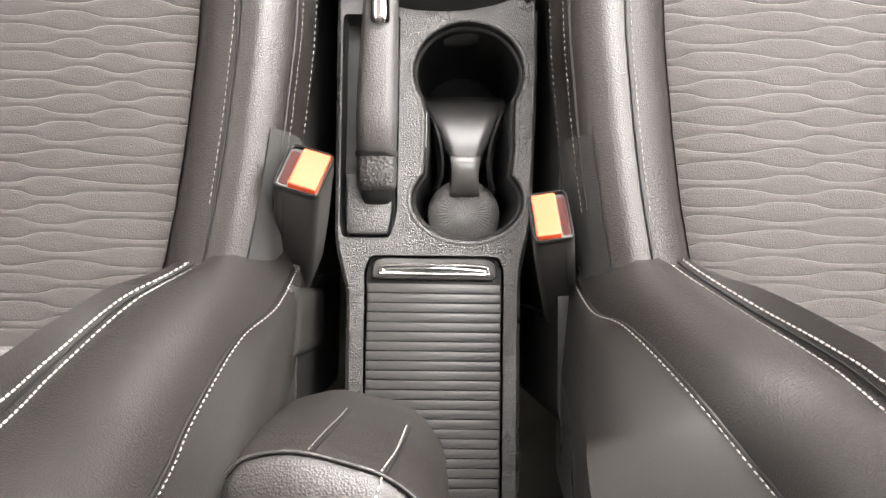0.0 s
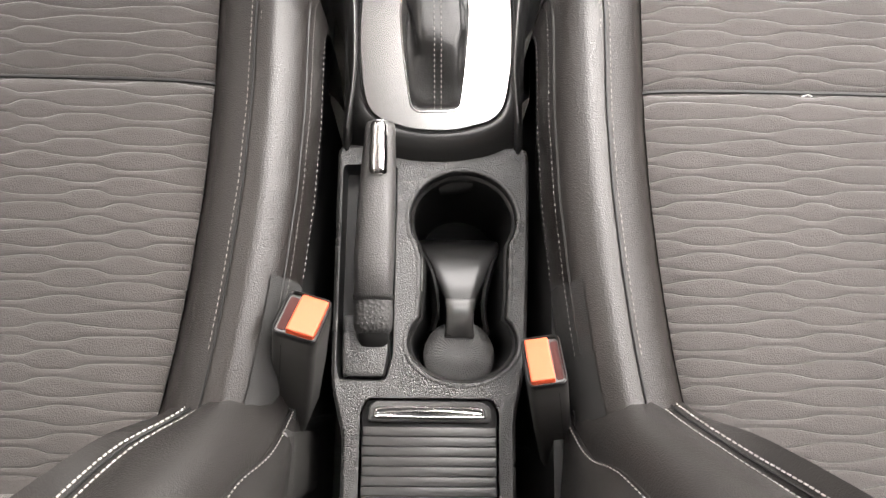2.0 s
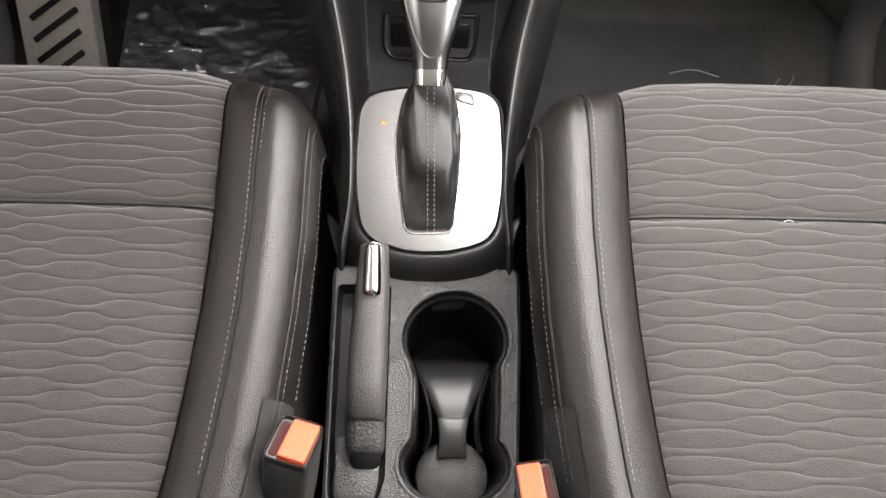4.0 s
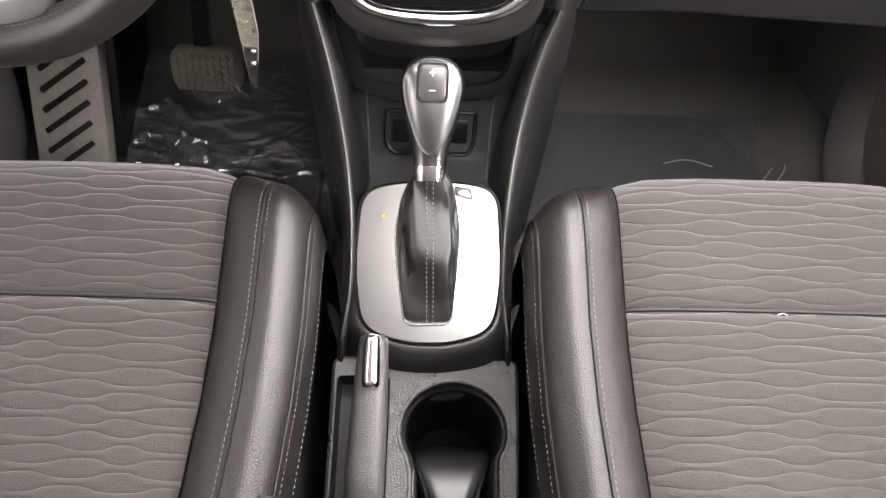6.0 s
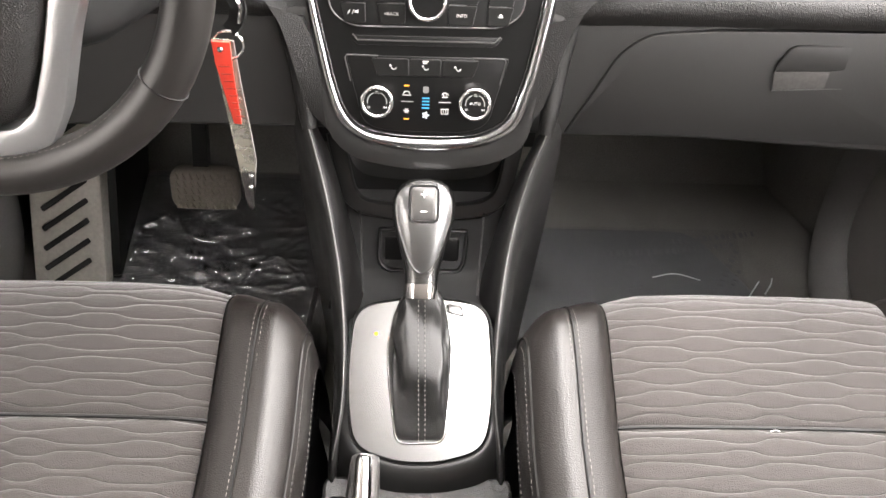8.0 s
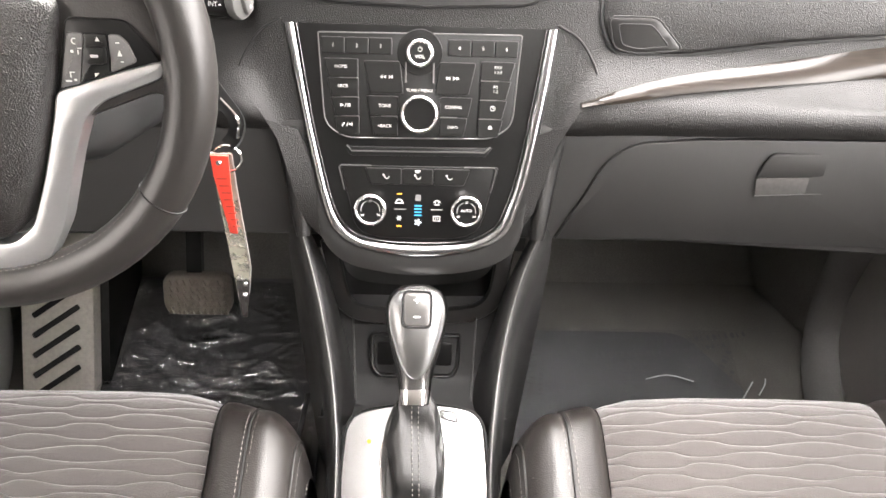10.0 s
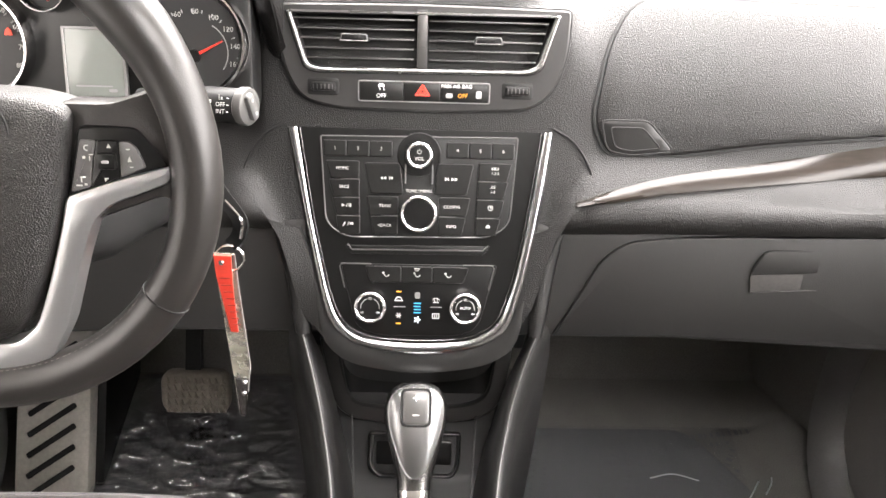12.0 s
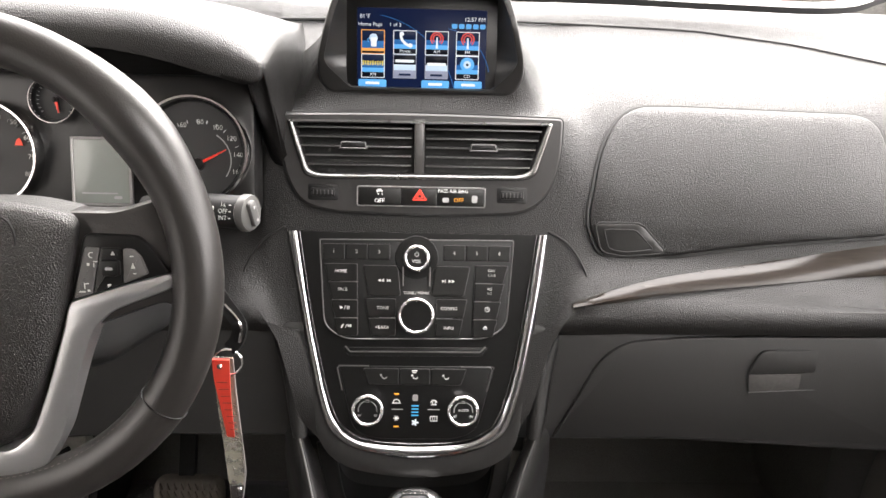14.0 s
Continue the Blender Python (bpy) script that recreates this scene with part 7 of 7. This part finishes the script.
upp = smooth_path([(-0.565, 0.735, 0.965), (-0.535, 0.74, 0.993), (-0.40, 0.745, 1.000), (-0.295, 0.745, 0.998), (-0.243, 0.745, 0.994), (-0.19, 0.742, 0.982), (-0.162, 0.738, 0.968), (-0.148, 0.734, 0.954), (-0.1440, 0.730, 0.948)], 48)
tail = [Vector((p.x, 0.97, 0.895)) for p in upp]
rings = [tail]
for k in (0.75, 0.5, 0.25, 0.1):
    rings.append([Vector((u.x, u.y + (b.y - u.y) * k, b.z + (u.z - b.z) * (1 - k ** 1.6))) for u, b in zip(upp, tail)])
rings.append(upp)
for k in (0.25, 0.5, 0.75, 0.92):
    rings.append([u * (1 - k) + l * k + Vector((0, -0.010, 0.010)) * math.sin(math.pi * k) * min(1, (u - l).length / 0.03) for u, l in zip(upp, low)])
rings.append(low)
rings.append([p + Vector((0, 0.004, -0.0015)) for p in low])
rings.append([p + Vector((0, 0.03, 0.002)) for p in low])
rings.append([p + Vector((0, 0.10, -0.03)) for p in low])
end = [r[-1] for r in rings[:11]]
pad_z = lambda y: float(np.interp(y, [0.735, 0.768, 0.80, 0.835, 0.90, 0.98], [0.80, 0.824, 0.862, 0.868, 0.886, 0.903])) - 0.004
lean = lambda p: 0.006 + 0.045 * min(max((0.80 - p.y) / 0.08, 0), 1)
side_rows = [end]
for k, out in ((0.12, 0.35), (0.35, 0.62), (0.65, 0.84), (1.0, 1.0)):
    side_rows.append([Vector((p.x + out * float(np.interp(p.y, [0.745, 0.80, 0.87], [0.002, 0.008, 0.016])) * min(1, max(p.z - pad_z(p.y), 0) / 0.05), p.y + lean(p) * k, p.z + (pad_z(p.y + lean(p)) - p.z) * k)) for p in end])
skin = join(loft(side_rows, closed=False), loft(rings, closed=False))
bmesh.ops.remove_doubles(skin, verts=skin.verts, dist=1e-5)
part("hood", skin, SOFT_DASH, cluster, "black grained hood over the gauges", smooth=80)
pod_edge = [(-0.1415, 0.7190), (-0.1450, 0.7160), (-0.1500, 0.7155), (-0.1560, 0.7175), (-0.1610, 0.7225), (-0.1650, 0.7320), (-0.1675, 0.750), (-0.1690, 0.82)]
part("pod_wall", loft([[(x - 0.004 * (1 - k) + 0.003 * k, y + 0.050 * k, 0.943 - 0.135 * k) for x, y in pod_edge] for k in [i / 10 for i in range(11)]], closed=False), SOFT_DASH, cluster, "grained cheek beside the gauges", smooth=80)

# ---- ignition key with a hanging tag ----
keyset = thing("key", "steel car key in the ignition with a red and clear tag", "key", at=(-0.155, 0.53, 0.80))
part("key_head", sweep(smooth_path([(-0.172, 0.545, 0.825), (-0.160, 0.53, 0.818), (-0.148, 0.518, 0.807), (-0.150, 0.512, 0.795), (-0.156, 0.508, 0.788)], 14), [(-0.006, -0.003), (0.006, -0.003), (0.006, 0.003), (-0.006, 0.003)], up=(0, -0.6, 0.8)), GLOSS, keyset, "black key head")
part("key_edge", sweep(smooth_path([(-0.160, 0.526, 0.822), (-0.146, 0.514, 0.811), (-0.147, 0.507, 0.797)], 10), disc(0.0014, 6)), CHROME, keyset)
rg = [Vector((-0.158 + 0.012 * math.cos(2 * math.pi * i / 24), 0.502 + 0.004 * math.sin(2 * math.pi * i / 24), 0.779 + 0.011 * math.sin(2 * math.pi * i / 24))) for i in range(24)]
part("key_ring", sweep(rg, disc(0.0011, 6), up=(0, 1, 0), closed=True), CHROME, keyset, "steel split ring")
tag_l = smooth_path([(-0.170, 0.500, 0.786), (-0.172, 0.499, 0.74), (-0.174, 0.498, 0.665), (-0.178, 0.498, 0.56)], 16)
wid = [0.0175 * (1 if i < 13 else 1 - (i - 12) * 0.16) for i in range(17)]


def tag_piece(a, b, x0, x1, dz):
    return loft([[tag_l[i] + Vector((wid[i] * x0(i), -dz, 0)), tag_l[i] + Vector((wid[i] * x1(i), -dz - 0.001, 0)), tag_l[i] + Vector((wid[i] * x1(i), -dz + 0.0008, 0)), tag_l[i] + Vector((wid[i] * x0(i), -dz + 0.0018, 0))] for i in range(a, b)])


part("tag_strip", tag_piece(0, 17, lambda i: 0.0, lambda i: 1.0, 0.0), CLEAR_TAG, keyset, "scuffed clear tag strip")
part("tag_edge", sweep([p + Vector((w, -0.001, 0)) for p, w in zip(tag_l, wid)][:15], disc(0.0009, 6), up=(0, 1, 0)), THREAD, keyset, "pale scuffed edge")
part("tag_label", tag_piece(0, 10, lambda i: 0.02 + 0.045 * max(i - 3, 0), lambda i: 0.86 - 0.02 * i, 0.0025), RED, keyset, "red label")
bars([(-0.1635 + 0.0004 * i, 0.762 - i * 0.0085, 0.009 - 0.0004 * i, 0.0009) for i in range(8)], Matrix.Translation((0, 0.4945, 0)) @ Matrix.Rotation(radians(90), 4, "X"), mat("dark_red_print", (0.35, 0.03, 0.02), 0.5), keyset, 0.0)
part("tag_tip", tag_piece(13, 17, lambda i: 0.1, lambda i: 1.0, 0.002), SATIN, keyset, "steel tip")
for tz, tx in ((0.600, -0.168), (0.618, -0.165), (0.781, -0.163)):
    part("tag_rivet", turned([(0.0026, 0), (0.002, 0.0015), (0.0005, 0.002)], Matrix.Translation((tx, 0.4945, tz)) @ Matrix.Rotation(radians(90), 4, "X"), 12), CHROME, keyset)

# ---- footwells ----
FF = tilted(0.80, 0.12, 45)
rest = thing("foot_rest", "scuffed metal foot rest with dark diagonal slots", "foot rest", at=(-0.60, 0.80, 0.0))
part("plate", slab(rect(-0.655, -0.535, -0.16, 0.20, 0.012, 4), -0.03, 0.0, 0.004, FF), mat("scuffed_plate", (0.5, 0.475, 0.43), 0.45, 0.2, grain=0.4, scale=150, wear=0.5), rest, "scuffed metal plate")
for i in range(9):
    y = -0.135 + i * 0.034
    part("slot", slab(rounded([(-0.637, y), (-0.632, y - 0.008), (-0.556, y + 0.044), (-0.561, y + 0.052)], 0.003, 2), -0.001, 0.0025, 0.001, FF), RUBBER, rest)
part("support", box(-0.67, -0.52, -0.17, 0.21, -0.20, -0.03, 0.004, FF), DARK, rest)
FPD = tilted(0.80, 0.20, 60)
pedal = thing("brake_pedal", "worn brown-grey rubber brake pedal with a raised grid", "pedal", at=(-0.35, 0.80, 0.2))
part("pad", loft([[(x, y, z) for x, y in rect(-0.404 + d, -0.296 - d, -0.048 + d, 0.022 - d, 0.022, 5)] for z, d in ((-0.02, 0.0), (-0.004, 0.0), (0.003, 0.003), (0.006, 0.010))], m=FPD), WORN_RUBBER, pedal, "worn rubber pad", smooth=50)
for i in range(9):
    for j in range(5):
        x, y = -0.3945 + i * 0.0108, -0.0415 + j * 0.0122
        part("pad_stud", slab([(x, y), (x + 0.0085, y), (x + 0.0042, y + 0.010)], 0.004, 0.0095, 0.0015, FPD), WORN_RUBBER, pedal)
part("arm", sweep([FPD @ Vector((-0.355, 0.02, -0.02)), (-0.35, 0.92, 0.34), (-0.34, 0.98, 0.56)], [(-0.008, -0.012), (0.008, -0.012), (0.008, 0.012), (-0.008, 0.012)], up=(1, 0, 0)), DARK, pedal)


def wrinkled(x0, x1, y0, y1, z, nx, ny, amp, seed, folds):
    """A thin sheet lying in shallow swells, with sharp folds of chance length and direction across it."""
    rng = random.Random(seed)
    gx, gy = np.meshgrid(np.linspace(x0, x1, nx + 1), np.linspace(y0, y1, ny + 1))
    h = np.zeros_like(gx)
    for f, k in ((9, 0.8), (21, 0.35), (47, 0.16)):
        for q in range(4):
            a, ph = rng.uniform(0.9, 2.2), rng.uniform(0, 6.28)
            h += amp * k * 0.5 * np.sin((gx * math.cos(a) + gy * math.sin(a)) * f * 6.28 * rng.uniform(0.7, 1.3) + ph + 2.0 * np.sin(gx * 17 + q))
    for q in range(folds):
        cx, cy, a = rng.uniform(x0, x1), rng.uniform(y0, y1), rng.gauss(0.0, 0.45)
        length, width, lift = rng.uniform(0.012, 0.055), rng.uniform(0.0022, 0.0050), amp * rng.uniform(0.5, 1.5)
        u = (gx - cx) * math.cos(a) + (gy - cy) * math.sin(a)
        v = (gy - cy) * math.cos(a) - (gx - cx) * math.sin(a) + rng.uniform(-6, 6) * u * u
        h += lift * np.exp(-((u / length) ** 2)) / (1 + (v / width) ** 2)
    return loft([[(float(gx[j, i]), float(gy[j, i]), z + amp + float(h[j, i])) for i in range(nx + 1)] for j in range(ny + 1)], closed=False)


tagged(part("floor_mat", slab(rounded([(-0.56, 0.30), (-0.16, 0.30), (-0.15, 0.80), (-0.19, 0.97), (-0.54, 0.97)], 0.04, 4), 0.0, 0.010, 0.004), MAT_CLOTH), "dark pile floor mat in the driver footwell", "floor mat", "floor mats")
tagged(part("floor_mat", slab(rounded([(0.16, 0.30), (0.60, 0.30), (0.60, 0.72), (0.50, 0.86), (0.17, 0.86)], 0.04, 4), 0.0, 0.010, 0.004), MAT_CLOTH), "dark pile floor mat in the passenger footwell", "floor mat", "floor mats")
tagged(part("plastic_sheet", wrinkled(-0.545, -0.165, 0.45, 0.95, 0.014, 230, 300, 0.0034, 3, 250), FILM, smooth=80), "crinkled clear plastic sheet over the driver floor mat", "plastic sheet")
tagged(part("plastic_sheet", wrinkled(0.175, 0.58, 0.45, 0.86, 0.014, 110, 110, 0.0010, 8, 60), FILM_DULL, smooth=80), "clear printed plastic sheet over the passenger floor mat", "plastic sheet")
for ob in scene.objects:
    if ob.name.startswith("plastic_sheet"):
        ob.visible_shadow = False
cable = thing("cable", "thin black cable beside the console on the carpet", "cable", at=(-0.16, 0.55, 0.2))
part("wire", sweep(smooth_path([(-0.150, 0.60, 0.22), (-0.160, 0.54, 0.20), (-0.172, 0.50, 0.15), (-0.160, 0.45, 0.05)], 14), disc(0.004, 8)), RUBBER, cable)

sheet_r = [o for o in scene.objects if o.name.startswith("plastic_sheet") and o.data.vertices[0].co.x > 0][0]
FAINT = mat("faded_dark_print", (0.06, 0.06, 0.062), 0.5, grain=0.3, scale=300)
for bx, by, turn_by, n in ((0.20, 0.72, 80, 5), (0.33, 0.80, 4, 6), (0.36, 0.70, 75, 4), (0.46, 0.83, 8, 7), (0.53, 0.74, 60, 4)):
    fm = Matrix.Translation((bx, by, 0.019)) @ Matrix.Rotation(radians(turn_by), 4, "Z")
    bars([(i * 0.0115 + (i * 7 % 3) * 0.001, 0.0, 0.003 + 0.002 * (i % 3), 0.011) for i in range(n * 2)] + [(i * 0.010 + 0.004, -0.019, 0.002 + 0.002 * (i * 5 % 3), 0.008) for i in range(n * 2 - 3)], fm, FAINT, sheet_r, 0.0)
# Pale strips imitate the glints along creases in the film.
GLINT = mat("pale_film_glint", (0.4, 0.41, 0.42), 0.15, grain=0.1, scale=60)
for pts in (((0.41, 0.752, 0.020), (0.45, 0.758, 0.024), (0.495, 0.748, 0.020)), ((0.575, 0.715, 0.02), (0.59, 0.735, 0.024), (0.60, 0.748, 0.02)), ((0.605, 0.722, 0.02), (0.618, 0.74, 0.024), (0.625, 0.755, 0.02))):
    part("film_glint", sweep(smooth_path(pts, 12), [(-0.0014, 0), (0, 0.0016), (0.0014, 0), (0, -0.001)]), GLINT, sheet_r)
